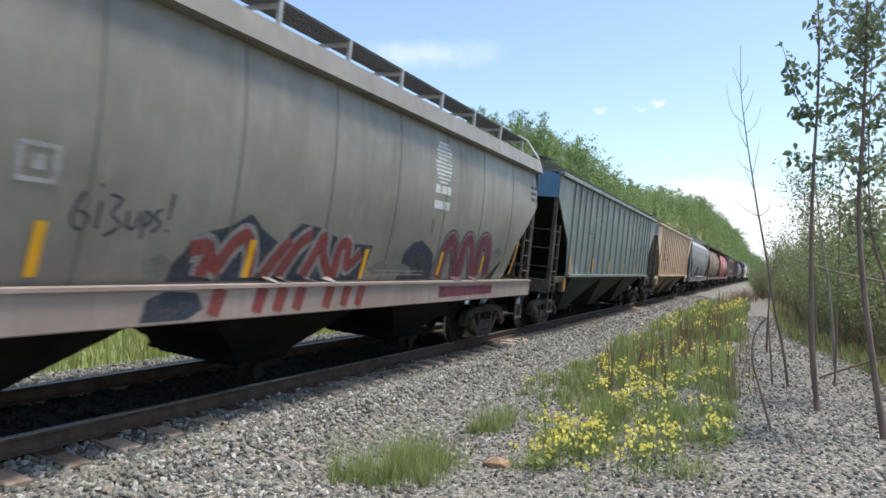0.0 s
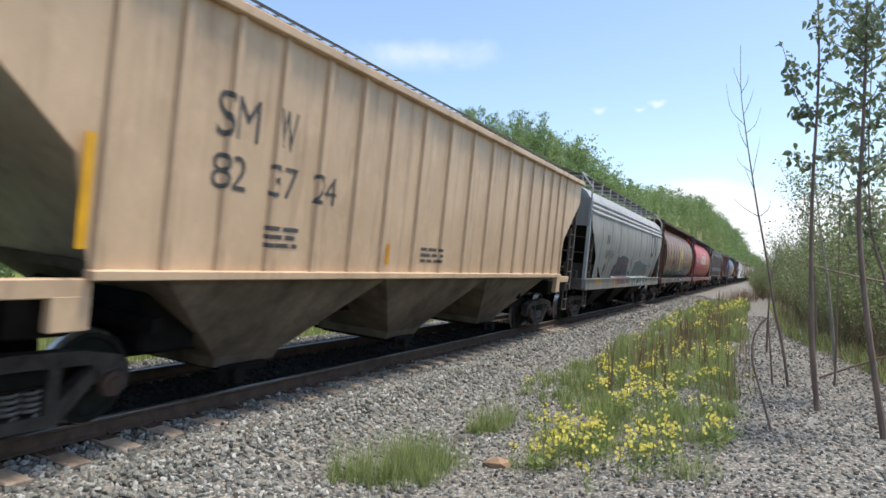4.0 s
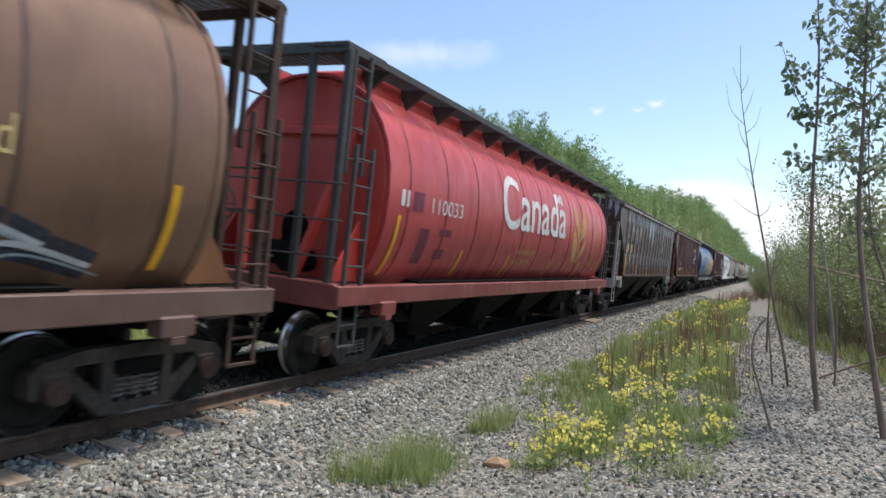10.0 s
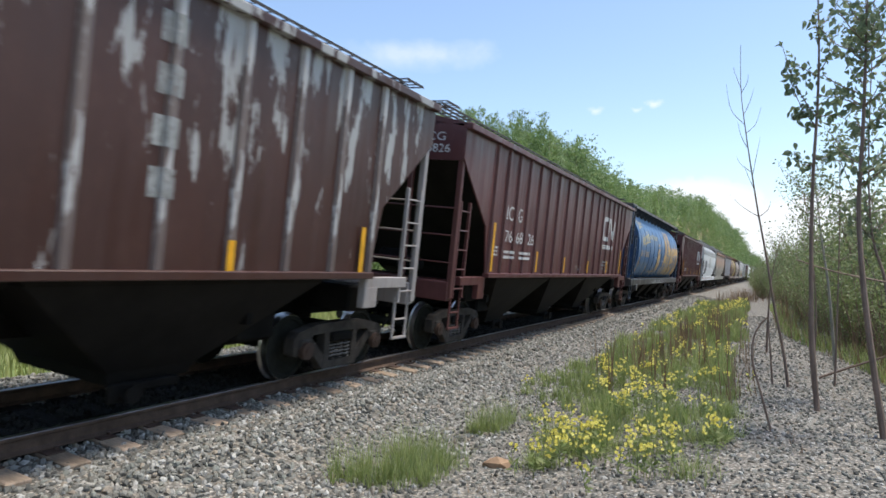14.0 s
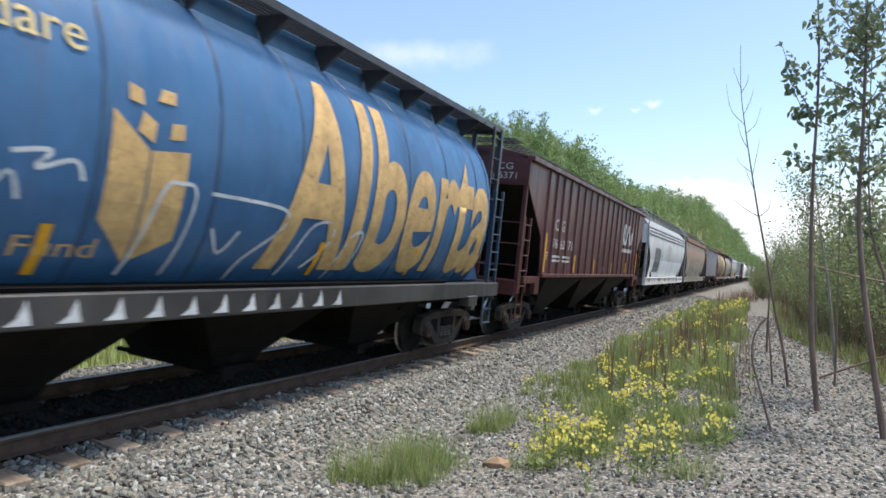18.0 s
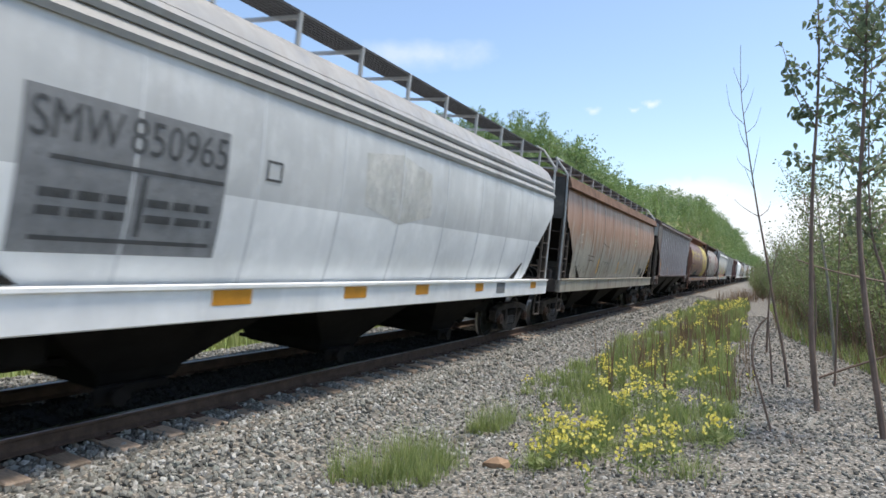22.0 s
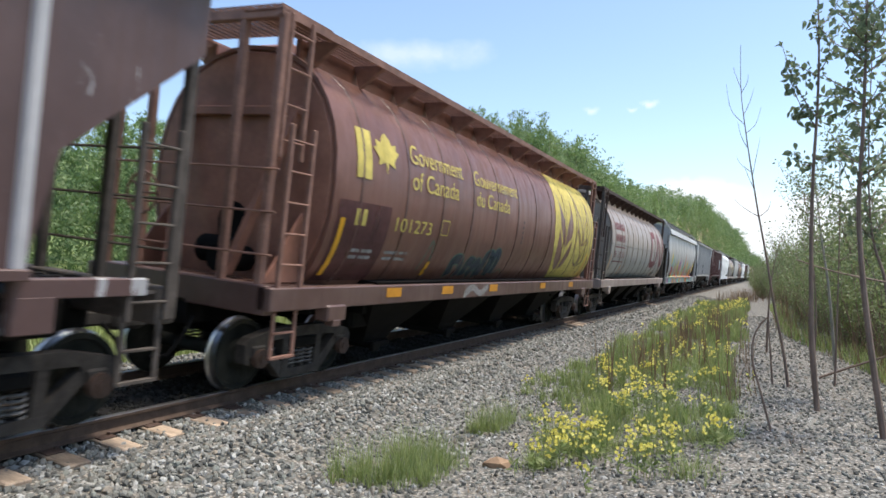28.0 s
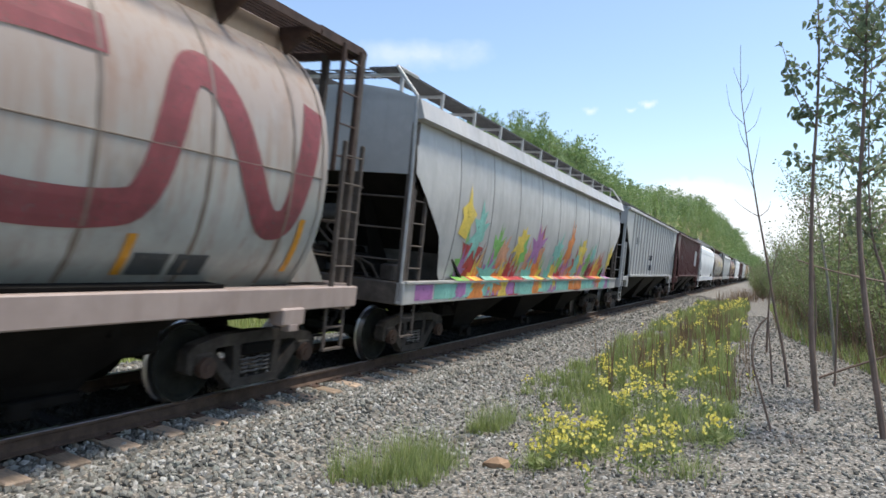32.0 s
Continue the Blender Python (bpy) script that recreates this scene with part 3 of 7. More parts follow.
def add_truck(car, y):
    t = part("truck", bolster_shape, SHADED_GRIME, car, key="truck", at=pose(0, y, 0))
    part("side_frame", lambda: side_frame_shape(1), IRON, t, key="frame_near")
    part("side_frame", lambda: side_frame_shape(-1), IRON, t, key="frame_far")
    for x in (1.01, -1.01):
        for d in (-0.19, 0.0, 0.19):
            part("spring", spring_shape, SPRING, t, smooth=True, key="spring", at=pose(x, d, 0))
    for i, d in enumerate((-0.889, 0.889)):
        w = part("wheelset", wheelset_mesh(), WHEEL, t, at=pose(0, d, 0.447))
        WHEELSETS.append((i, w))
        for x in (1.09, -1.09):
            part("bearing_cap", lambda: Shape().tube((0, 0, 0), (0.08, 0, 0), 0.12, 14).tube((0.08, 0, 0), (0.10, 0, 0), 0.06, 10), RUSTY, t, smooth=True, key="cap", at=pose(x, d, 0.447, 0, 0, 0 if x > 0 else 180))


def add_ladder(car, w, z0, z1, n, material, at):
    """Ladder in the plane x = 0, w wide along y: two stiles and n rungs."""
    stile = lambda: Shape().box(-0.03, 0.03, -0.028, 0.028, z0, z1, 0.008)
    lad = part("ladder", stile, material, car, key=("stile", z0, z1), at=at @ pose(0, -w / 2, 0))
    part("stile", stile, material, lad, key=("stile", z0, z1), at=pose(0, w, 0))
    for i in range(n):
        z = z0 + (z1 - z0) * (i + 0.5) / n
        part("rung", lambda: Shape().tube((0.02, 0, 0), (0.02, w, 0), 0.014, 6), material, lad, key=("rung", w), at=pose(0, 0, z))
    return lad


def stirrup_shape():
    s = Shape()
    for y in (-0.2, 0.2):
        s.box(-0.012, 0.012, y - 0.025, y + 0.025, -0.55, 0.1)
    return s.box(-0.03, 0.03, -0.22, 0.22, -0.56, -0.53).box(-0.03, 0.03, -0.2, 0.2, -0.26, -0.24)


def grating(s, x0, x1, y0, y1, z, step=0.16, lanes=5):
    for i in range(lanes):
        x = x0 + (x1 - x0) * i / (lanes - 1)
        s.box(x - 0.008, x + 0.008, y0, y1, z, z + 0.035)
    k = int((y1 - y0) / step)
    for i in range(k + 1):
        y = y0 + (y1 - y0) * i / k
        s.box(x0, x1, y - 0.008, y + 0.008, z + 0.008, z + 0.028)
    return s


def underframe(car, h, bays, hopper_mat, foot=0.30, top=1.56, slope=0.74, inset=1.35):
    part("centre_sill", Shape().box(-0.28, 0.28, -h, h, 0.78, 1.12, 0.02), SHADED_GRIME, car)
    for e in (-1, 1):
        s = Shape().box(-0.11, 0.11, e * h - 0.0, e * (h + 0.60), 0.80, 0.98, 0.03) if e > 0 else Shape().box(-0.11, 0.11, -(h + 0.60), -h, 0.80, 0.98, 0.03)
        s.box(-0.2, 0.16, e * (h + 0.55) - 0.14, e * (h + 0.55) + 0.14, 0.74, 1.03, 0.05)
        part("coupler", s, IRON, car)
        part("air_hose", Shape().bar([(0.45, e * (h + 0.02), 0.9), (0.5, e * (h + 0.18), 0.72), (0.42, e * (h + 0.34), 0.45), (0.25, e * (h + 0.44), 0.42)], 0.025), SHADED_GRIME, car)
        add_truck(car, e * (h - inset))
        part("body_bolster", Shape().box(-1.35, 1.35, e * (h - inset) - 0.3, e * (h - inset) + 0.3, 0.98, 1.36, 0.03), SHADED_GRIME, car)
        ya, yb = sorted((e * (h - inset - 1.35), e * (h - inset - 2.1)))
        part("brake_rigging", Shape().box(-0.95, 0.95, ya, yb, 0.62, 1.3, 0.05).box(-1.2, 1.2, ya - 0.1, ya, 0.9, 1.05).box(0.5, 0.62, ya - 0.5, yb + 0.6, 0.55, 0.62), SHADED_GRIME, car)
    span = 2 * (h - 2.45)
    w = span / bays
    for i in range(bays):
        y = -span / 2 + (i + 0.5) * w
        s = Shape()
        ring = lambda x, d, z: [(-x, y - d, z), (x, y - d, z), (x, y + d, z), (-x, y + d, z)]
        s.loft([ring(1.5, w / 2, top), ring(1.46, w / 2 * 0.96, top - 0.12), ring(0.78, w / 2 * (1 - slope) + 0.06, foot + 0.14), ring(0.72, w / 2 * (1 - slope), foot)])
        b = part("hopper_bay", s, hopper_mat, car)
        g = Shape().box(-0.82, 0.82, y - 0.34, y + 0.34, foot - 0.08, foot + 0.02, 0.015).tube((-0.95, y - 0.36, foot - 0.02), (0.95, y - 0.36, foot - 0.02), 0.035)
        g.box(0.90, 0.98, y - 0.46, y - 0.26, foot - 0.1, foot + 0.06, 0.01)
        part("outlet_gate", g, SHADED_GRIME, b)


def end_gear(car, h, post_mat, kind, sill_mat, brake_end):
    """End sills, platform, corner ladders, steps and hand rails at both ends of a car."""
    for e in (-1, 1):
        y = e * h
        part("end_sill", Shape().box(-1.5, 1.5, min(y, y - e * 0.22), max(y, y - e * 0.22), 1.05, 1.40, 0.015), post_mat if kind != "round" else sill_mat, car)
        part("end_platform", grating(Shape(), -1.45, 1.45, min(y - e * 1.15, y - e * 0.2), max(y - e * 1.15, y - e * 0.2), 1.34, 0.12, 12), post_mat, car)
        top = {"ribbed": 3.7, "bowed": 3.3, "round": 4.58}[kind]
        xs = (-1.5, -0.48, 0.48, 1.5) if kind != "round" else (-1.32, -0.72, 0.72, 1.32)
        for x in xs:
            part("end_post", Shape().box(x - 0.05, x + 0.05, y - 0.05 - e * 0.08, y + 0.05 - e * 0.08, 1.1, top, 0.012), post_mat, car)
        for z in (1.75, 2.25, 2.75):
            part("hand_rail", Shape().loft([[(x, yy + 0.016 * math.cos(a * 1.0472), z + 0.016 * math.sin(a * 1.0472)) for a in range(6)] for x, yy in ((-1.5, y - e * 0.02), (-0.5, y + e * 0.03), (0.5, y + e * 0.03), (1.5, y - e * 0.02))]), post_mat, car)
        add_ladder(car, 0.42, 1.1, 2.9 if kind != "round" else 3.3, 5 if kind != "round" else 6, post_mat, pose(1.53, y - e * 0.36, 0))
        for sx in (-1, 1):
            part("stirrup_step", stirrup_shape, post_mat, car, key="stirrup", at=pose(sx * 1.5, y - e * 0.38, 1.08))
        if e == brake_end:
            s = Shape()
            n = 20
            c = Vector((-0.55, y + e * 0.10, 2.35))
            pts = [c + Vector((0.27 * math.cos(2 * math.pi * i / n), 0, 0.27 * math.sin(2 * math.pi * i / n))) for i in range(n + 1)]
            s.bar(pts, 0.016)
            for i in range(5):
                s.tube(c, pts[i * 4], 0.012)
            part("brake_wheel", s, post_mat, car)
            if kind == "bowed":
                part("air_reservoir", Shape().tube((-0.30, y - e * 0.42, 2.42), (0.22, y - e * 0.42, 2.42), 0.17, 14), SOOTY_GREY, car, smooth=True)
                for a, b in ((-0.26, 0.75), (-0.05, 0.55)):
                    part("brake_pipe", Shape().bar([(a, y - e * 0.26, 2.36), (a - 0.06, y - e * 0.2, 2.18), (a + 0.2, y - e * 0.22, 1.95), (b, y - e * 0.35, 1.62), (b + 0.12, y - e * 0.4, 1.4)], 0.022), DIRTY_STEEL, car)
                part("valve_box", Shape().box(0.85, 1.12, min(y - e * 0.75, y - e * 0.45), max(y - e * 0.75, y - e * 0.45), 1.37, 1.66, 0.03).box(-1.25, -0.6, min(y - e * 1.0, y - e * 0.5), max(y - e * 1.0, y - e * 0.5), 1.37, 1.85, 0.04), DIRTY_STEEL, car)
            part("brake_cylinder", Shape().tube((0.35, y - e * 0.9, 1.62), (0.35, y - e * 0.35, 1.62), 0.17, 14), SHADED_GRIME, car, smooth=True)
            part("brake_reservoir", Shape().tube((-0.5, y - e * 1.0, 1.7), (0.1, y - e * 1.0, 1.7), 0.2, 14), SHADED_GRIME, car, smooth=True)


def ribbed_car(car, h, paint, rib_paint, ribs=0, end_mat=None, roof_mat=None, cut=1.35, panel_mat=None, slope_mat=None, web_mat=None):
    end_mat = end_mat or paint
    side = [(-h, 4.22), (-h, 3.66), (-h + cut, 2.52), (-h + cut + 0.22, 1.54), (h - cut - 0.22, 1.54), (h - cut, 2.52), (h, 3.66), (h, 4.22)]
    for sx in (1, -1):
        part("side_sheet", Shape().prism(side, sx * 1.545, sx * 1.575), paint, car)
    y1 = h - cut - 0.27
    if ribs:
        posts = [-y1 + 2 * y1 * i / (ribs - 1) for i in range(ribs)]
    else:
        # closer together towards the ends, as the slope sheets need it
        ends, mid = [y1 - d for d in (0.0, 0.70, 1.38, 2.12, 2.95, 3.76, 4.58)], y1 - 4.58
        posts = [-p for p in ends] + [mid * (2 * i / 5 - 1) for i in range(1, 5)] + ends[::-1]
    KIND[car.name] = ("ribbed", *posts)
    rib = lambda: Shape().loft([[(1.575, -0.065, z), (1.622, -0.045, z), (1.622, 0.045, z), (1.575, 0.065, z)] for z in (1.56, 4.20)])
    for y in posts:
        part("side_post", rib, rib_paint, car, key="rib", at=pose(0, y, 0))
    far = Shape()
    for y in posts:
        far.box(-1.622, -1.575, y - 0.06, y + 0.06, 1.56, 4.20)
    part("far_side_posts", far, rib_paint, car)
    for sx in (1, -1):
        a, b = sorted((sx * 1.50, sx * 1.68))
        part("top_chord", Shape().box(a, b, -h, h, 4.20, 4.31, 0.012), paint, car)
        a, b = sorted((sx * 1.52, sx * 1.665))
        part("side_sill", Shape().box(a, b, -h + cut + 0.2, h - cut - 0.2, 1.49, 1.58, 0.01), paint, car)
    for e in (-1, 1):
        y = e * h
        part("end_panel", Shape().prism([(-1.545, 3.62), (1.545, 3.62), (1.545, 4.24), (0, 4.50), (-1.545, 4.24)], y, y - e * 0.04, "y"), panel_mat or end_mat, car)
        # unless given its own paint, the sheet is coloured as dark as its recess
        part("end_slope_sheet", Shape().prism([(y - e * 0.05, 3.64), (y - e * 0.10, 3.64), (y - e * 2.62, 1.5), (y - e * 2.52, 1.5)], -1.54, 1.54), slope_mat or SHADED_HOPPER, car)
        for sx in (1, -1):
            a, b = sorted((sx * 1.46, sx * 1.57))
            part("bolster_web", Shape().box(a, b, min(y - e * 0.4, y - e * 1.62), max(y - e * 0.4, y - e * 1.62), 1.34, 1.50, 0.01).box(a - 0.003, b + 0.003, min(y - e * 1.27, y - e * 1.62), max(y - e * 1.27, y - e * 1.62), 1.06, 1.36, 0.01), web_mat or paint, car)
    roof = Shape().prism([(-1.62, 4.29), (1.62, 4.29), (0.55, 4.52), (-0.55, 4.52)], -h, h, "y")
    part("roof", roof, roof_mat or paint, car)
    part("roof_hatch", Shape().box(-0.36, 0.36, -h + 0.9, h - 0.9, 4.51, 4.62, 0.03), roof_mat or paint, car)
    walk_way = Shape()
    for sx in (-1, 1):
        a, b = sorted((sx * 0.50, sx * 0.98))
        grating(walk_way, a, b, -h + 0.05, h - 0.05, 4.66, 0.3, 4)
    for e in (-1, 1):
        grating(walk_way, -1.2, 1.2, e * h - 0.28 - e * 0.1, e * h + 0.28 - e * 0.1, 4.64, 0.14, 9)
    part("roof_walk", walk_way, GRATE, car)


def bowed_side(car, h, paint, z_low, z_high, cut, name="side_sheet", floor_z=0.0):
    """Curved side sheet whose ends sweep up to the slope sheets."""
    for sx in (1, -1):
        s = Shape()
        ys = [-h + 0.04, -h + 0.2, -h + 0.45, -h + 0.7, -h + 0.95, -h + 1.15, -h + 1.32, -h + 1.45, -h + cut, -4, 0, 4]
        ys = ys[:9] + [-4.0, 0.0, 4.0] + [-y for y in reversed(ys[:9])]
        rings = []
        for y in ys:
            d = h - abs(y)
            if d < 0.1:
                zb = 3.15
            elif d < 1.2:
                zb = 3.15 - (d - 0.04) / 1.16 * 1.0
            else:
                zb = z_low + max(0.0, (cut - d) / max(0.01, cut - 1.2)) ** 1.8 * (2.15 - z_low)
            zb = min(z_high, max(zb, floor_z))
            rings.append([(sx * side_x("bowed", zb + (z_high - zb) * j / 14), y, zb + (z_high - zb) * j / 14) for j in range(15)])
        s.loft(rings, closed=False)
        part(name, s, paint, car, smooth=True)


def bowed_car(car, h, paint, sill_mat, end_mat, style, roof_mat, rail_mat, seams=9, upper=None, seam_mat=None):
    low = 1.40
    high = 4.02 if style == "fascia" else 3.55
    bowed_side(car, h, paint, low, 2.36 if upper else high, 1.62)
    if upper:
        bowed_side(car, h, upper, low, high, 1.62, "upper_side_sheet", 2.36)
    for sx in (1, -1):
        a, b = sorted((sx * 1.44, sx * 1.60))
        part("side_sill", Shape().box(a, b, -h, h, 1.06, 1.42, 0.015), sill_mat, car)
        part("sill_flange", Shape().box(min(a, b) if sx < 0 else 1.5, max(a, b) if sx < 0 else 1.635, -h + 0.02, h - 0.02, 1.40, 1.435), sill_mat, car)
    seam_at = lambda sx: Shape().loft([[(sx * (side_x("bowed", z) - 0.004), -0.02, z), (sx * (side_x("bowed", z) + 0.007), -0.012, z), (sx * (side_x("bowed", z) + 0.007), 0.012, z), (sx * (side_x("bowed", z) - 0.004), 0.02, z)] for z in [low + (high - low) * j / 10 for j in range(11)]])
    for i in range(seams):
        y = -h + 1.75 + (2 * h - 3.5) * i / (seams - 1)
        for sx in (1, -1):
            part("weld_seam", lambda: seam_at(sx), seam_mat or paint, car, smooth=True, key=("bowed_seam", style, sx), at=pose(0, y, 0))
    for sx in (1, -1):
        if style == "fascia":
            part("eave_fascia", Shape().prism([(sx * 1.50, 3.98), (sx * 1.66, 4.00), (sx * 1.56, 4.30), (sx * 1.40, 4.32)], -h, h, "y"), roof_mat, car)
        else:
            for k in range(3):
                z, x = 3.54 + 0.17 * k, 1.575 - 0.045 * k
                part("eave_rib", Shape().prism([(sx * (x - 0.12), z), (sx * (x + 0.02), z), (sx * (x + 0.035), z + 0.06), (sx * (x - 0.06), z + 0.175), (sx * (x - 0.16), z + 0.175)], -h + 0.03, h - 0.03, "y"), roof_mat, car)
    if style == "fascia":
        prof = [(-1.56, 4.28), (1.56, 4.28), (1.1, 4.45), (0.5, 4.54), (-0.5, 4.54), (-1.1, 4.45)]
    else:
        prof = [(-1.46, 4.02), (1.46, 4.02), (1.34, 4.20), (1.12, 4.36), (0.8, 4.47), (0.4, 4.52), (-0.4, 4.52), (-0.8, 4.47), (-1.12, 4.36), (-1.34, 4.20)]
    part("roof", Shape().prism(prof, -h, h, "y"), roof_mat, car, smooth=True)
    part("roof_hatch", Shape().box(-0.33, 0.33, -h + 0.9, h - 0.9, 4.52, 4.66, 0.03), roof_mat, car)
    for e in (-1, 1):
        y = e * h
        x = side_x("bowed", 3.6) - 0.02
        part("end_panel", Shape().prism([(-x, 3.12), (x, 3.12), (x, 4.0), (prof[1][0], prof[1][1]), (0.5, 4.5), (-0.5, 4.5), (-prof[1][0], prof[1][1]), (-x, 4.0)], y, y - e * 0.04, "y"), end_mat, car)
        # shade of the open end is painted into this sheet
        part("end_slope_sheet", Shape().prism([(y - e * 0.05, 3.14), (y - e * 0.10, 3.14), (y - e * 2.45, 1.45), (y - e * 2.35, 1.45)], -1.5, 1.5), SHADED_HOPPER, car)
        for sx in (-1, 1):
            # near-black stands in for the shade that falls on these plates
            part("shear_plate", Shape().prism([(y - e * 0.28, 2.98), (y - e * 0.62, 2.74), (y - e * 1.62, 1.36), (y - e * 0.95, 1.36)], sx * 0.42 - 0.015, sx * 0.42 + 0.015), SHADED_GRIME, car)
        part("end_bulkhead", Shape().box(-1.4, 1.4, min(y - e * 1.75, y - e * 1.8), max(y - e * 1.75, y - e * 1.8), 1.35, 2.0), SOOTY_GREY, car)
        part("corner_post", Shape().box(1.44, 1.56, min(y, y - e * 0.1), max(y, y - e * 0.1), 1.1, 3.95, 0.015), rail_mat if style != "fascia" else DIRTY_STEEL, car)
    s = Shape()
    for sx in (-1, 1):
        a, b = sorted((sx * 0.62, sx * 1.12))
        grating(s, a, b, -h - 0.1, h + 0.1, 4.76, 0.1, 8)
    for e in (-1, 1):
        grating(s, -0.62, 0.62, min(e * h, e * (h - 0.5)), max(e * h, e * (h - 0.5)), 4.76, 0.14, 6)
    part("roof_walk", s, GRATE, car)
    k = 12
    for i in range(k):
        y = -h + 0.15 + (2 * h - 0.3) * i / (k - 1)
        for sx in (1, -1):
            part("walk_support", lambda: Shape().box(-0.025, 0.025, -0.03, 0.03, 4.36, 4.80, 0.006), rail_mat, car, key="support", at=pose(sx * 1.105, y, 0))
        part("cross_bar", lambda: Shape().box(-1.08, 1.08, -0.02, 0.02, 4.70, 4.75), rail_mat, car, key="cross_bar", at=pose(0, y, 0))
    for e in (-1, 1):
        part("end_rail", Shape().bar([(1.13, e * (h - 0.6), 4.80), (1.13, e * (h + 0.08), 4.80), (1.5, e * (h + 0.02), 4.35), (1.53, e * (h - 0.02), 3.2), (1.53, e * (h - 0.02), 1.4)], 0.03, 8), rail_mat, car)


def round_car(car, h, paint, sill_mat, end_mat, walk_mat, seams=11, hoop=None):
    z0, z1 = 1.36, 4.50
    prof = []
    for i in range(33):
        a = math.pi * 2 * i / 32
        c, s_ = math.cos(a), math.sin(a)
        n = 2.2 if s_ > 0 else 2.4
        prof.append((1.6 * math.copysign(abs(c) ** (2 / n), c), 2.75 + 1.78 * math.copysign(abs(s_) ** (2 / n), s_)))
    prof = [(x, max(z0 - 0.1, z)) for x, z in prof[:32]]
    d = 1.05
    rings = [[(x * k, y, 2.75 + (z - 2.75) * k) for x, z in prof] for y, k in ((-h + d - 0.02, 0.30), (-h + d, 0.965), (-h + d + 0.03, 1.0), (h - d - 0.03, 1.0), (h - d, 0.965), (h - d + 0.02, 0.30))]
    part("body", Shape().loft(rings), paint, car, smooth=True)
    for e in (-1, 1):
        y = e * (h - d)
        part("end_rim", Shape().loft([[(x * k, yy, 2.75 + (z - 2.75) * k) for x, z in prof] for yy, k in ((y, 0.97), (y + e * 0.05, 0.975), (y + e * 0.05, 1.006), (y - e * 0.05, 1.008))], caps=False), paint, car, smooth=True)
        part("end_head", Shape().loft([[(x * k, y + e * o, 2.75 + (z - 2.75) * k) for x, z in prof] for o, k in ((0.0, 0.972), (0.06, 0.95), (0.09, 0.5), (0.10, 0.02))]), end_mat, car, smooth=True)
        for sx in (-1, 1):
            # struts that lean in towards the coupler and stand off at the foot
            foot, head = Vector((sx * 0.50, y + e * 0.66, 1.42)), Vector((sx * 0.98, y + e * 0.16, 3.62))
            part("end_strut", Shape().loft([[p + Vector((a, b, 0)) for a, b in ((-0.05, -0.07), (0.05, -0.07), (0.05, 0.07), (-0.05, 0.07))] for p in (foot, head)]), end_mat, car)
            part("end_gusset", Shape().prism([(y + e * 0.08, 1.4), (y + e * 0.75, 1.4), (y + e * 0.12, 2.3)], sx * 1.18 - 0.02, sx * 1.18 + 0.02), end_mat, car)
        part("end_beam", Shape().box(-1.1, 1.1, min(y + e * 0.08, y + e * 0.2), max(y + e * 0.08, y + e * 0.2), 3.55, 3.67, 0.01), end_mat, car)
        part("manway", Shape().prism([(0.25 * math.cos(a * math.pi / 8), 2.12 + (0.26 if a < 9 else 0.55) * math.sin(a * math.pi / 8)) for a in range(16)], y + e * 0.09, y + e * 0.115, "y"), SHADED_GRIME, car)
        yy = e * h
        part("top_frame", Shape().box(-1.35, 1.35, min(yy - e * 0.02, yy - e * 0.12), max(yy - e * 0.02, yy - e * 0.12), 4.52, 4.64, 0.01).box(1.25, 1.35, min(yy, y), max(yy, y), 4.54, 4.62).box(-1.35, -1.25, min(yy, y), max(yy, y), 4.54, 4.62), walk_mat, car)
        add_ladder(car, 0.40, 2.9, 4.6, 4, walk_mat, pose(1.36, yy - e * 0.36, 0))
        part("end_deck", grating(Shape(), -1.30, 1.30, min(yy, y) + 0.02, max(yy, y) - 0.02, 4.645, 0.07, 22), walk_mat, car)
    for sx in (1, -1):
        a, b = sorted((sx * 1.36, sx * 1.58))
        part("side_sill", Shape().box(a, b, -h, h, 1.10, 1.38, 0.015), sill_mat, car)
    zs = [1.40 + 3.05 * j / 16 for j in range(17)]
    seam_at = lambda sx: Shape().loft([[(sx * (side_x("round", z) - 0.01), -0.035, z), (sx * (side_x("round", z) + 0.010), -0.018, z), (sx * (side_x("round", z) + 0.010), 0.018, z), (sx * (side_x("round", z) - 0.01), 0.035, z)] for z in zs])
    for i in range(seams):
        y = -h + d + 0.6 + (2 * (h - d) - 1.2) * i / (seams - 1)
        for sx in (1, -1):
            part("weld_seam", lambda: seam_at(sx), hoop or paint, car, smooth=True, key=("round_seam", sx), at=pose(0, y, 0))
    for sx in (-1, 1):
        a, b = sorted((sx * 0.70, sx * 0.80))
        part("roof_coaming", Shape().box(a, b, -h + d, h - d, 4.20, 4.61, 0.012), paint, car)
    s = Shape()
    for sx in (-1, 1):
        a, b = sorted((sx * 0.75, sx * 1.32))
        grating(s, a, b, -h, h, 4.60, 0.075, 8)
        s.box(sx * 1.32 - 0.015, sx * 1.32 + 0.015, -h, h, 4.55, 4.65)
    part("roof_walk", s, walk_mat, car)
    k = 13
    for i in range(k):
        y = -h + 1.2 + (2 * h - 2.4) * i / (k - 1)
        for turn in (0, 180):
            part("walk_bracket", lambda: Shape().prism([(0.78, 4.60), (1.30, 4.60), (1.30, 4.55), (0.92, 4.26)], -0.03, 0.03, "y"), walk_mat, car, key="bracket", at=pose(0, y, 0, 0, 0, turn))
    part("roof_hatch", Shape().box(-0.35, 0.35, -h + 1.4, h - 1.4, 4.48, 4.68, 0.03), end_mat, car)


CARS = []


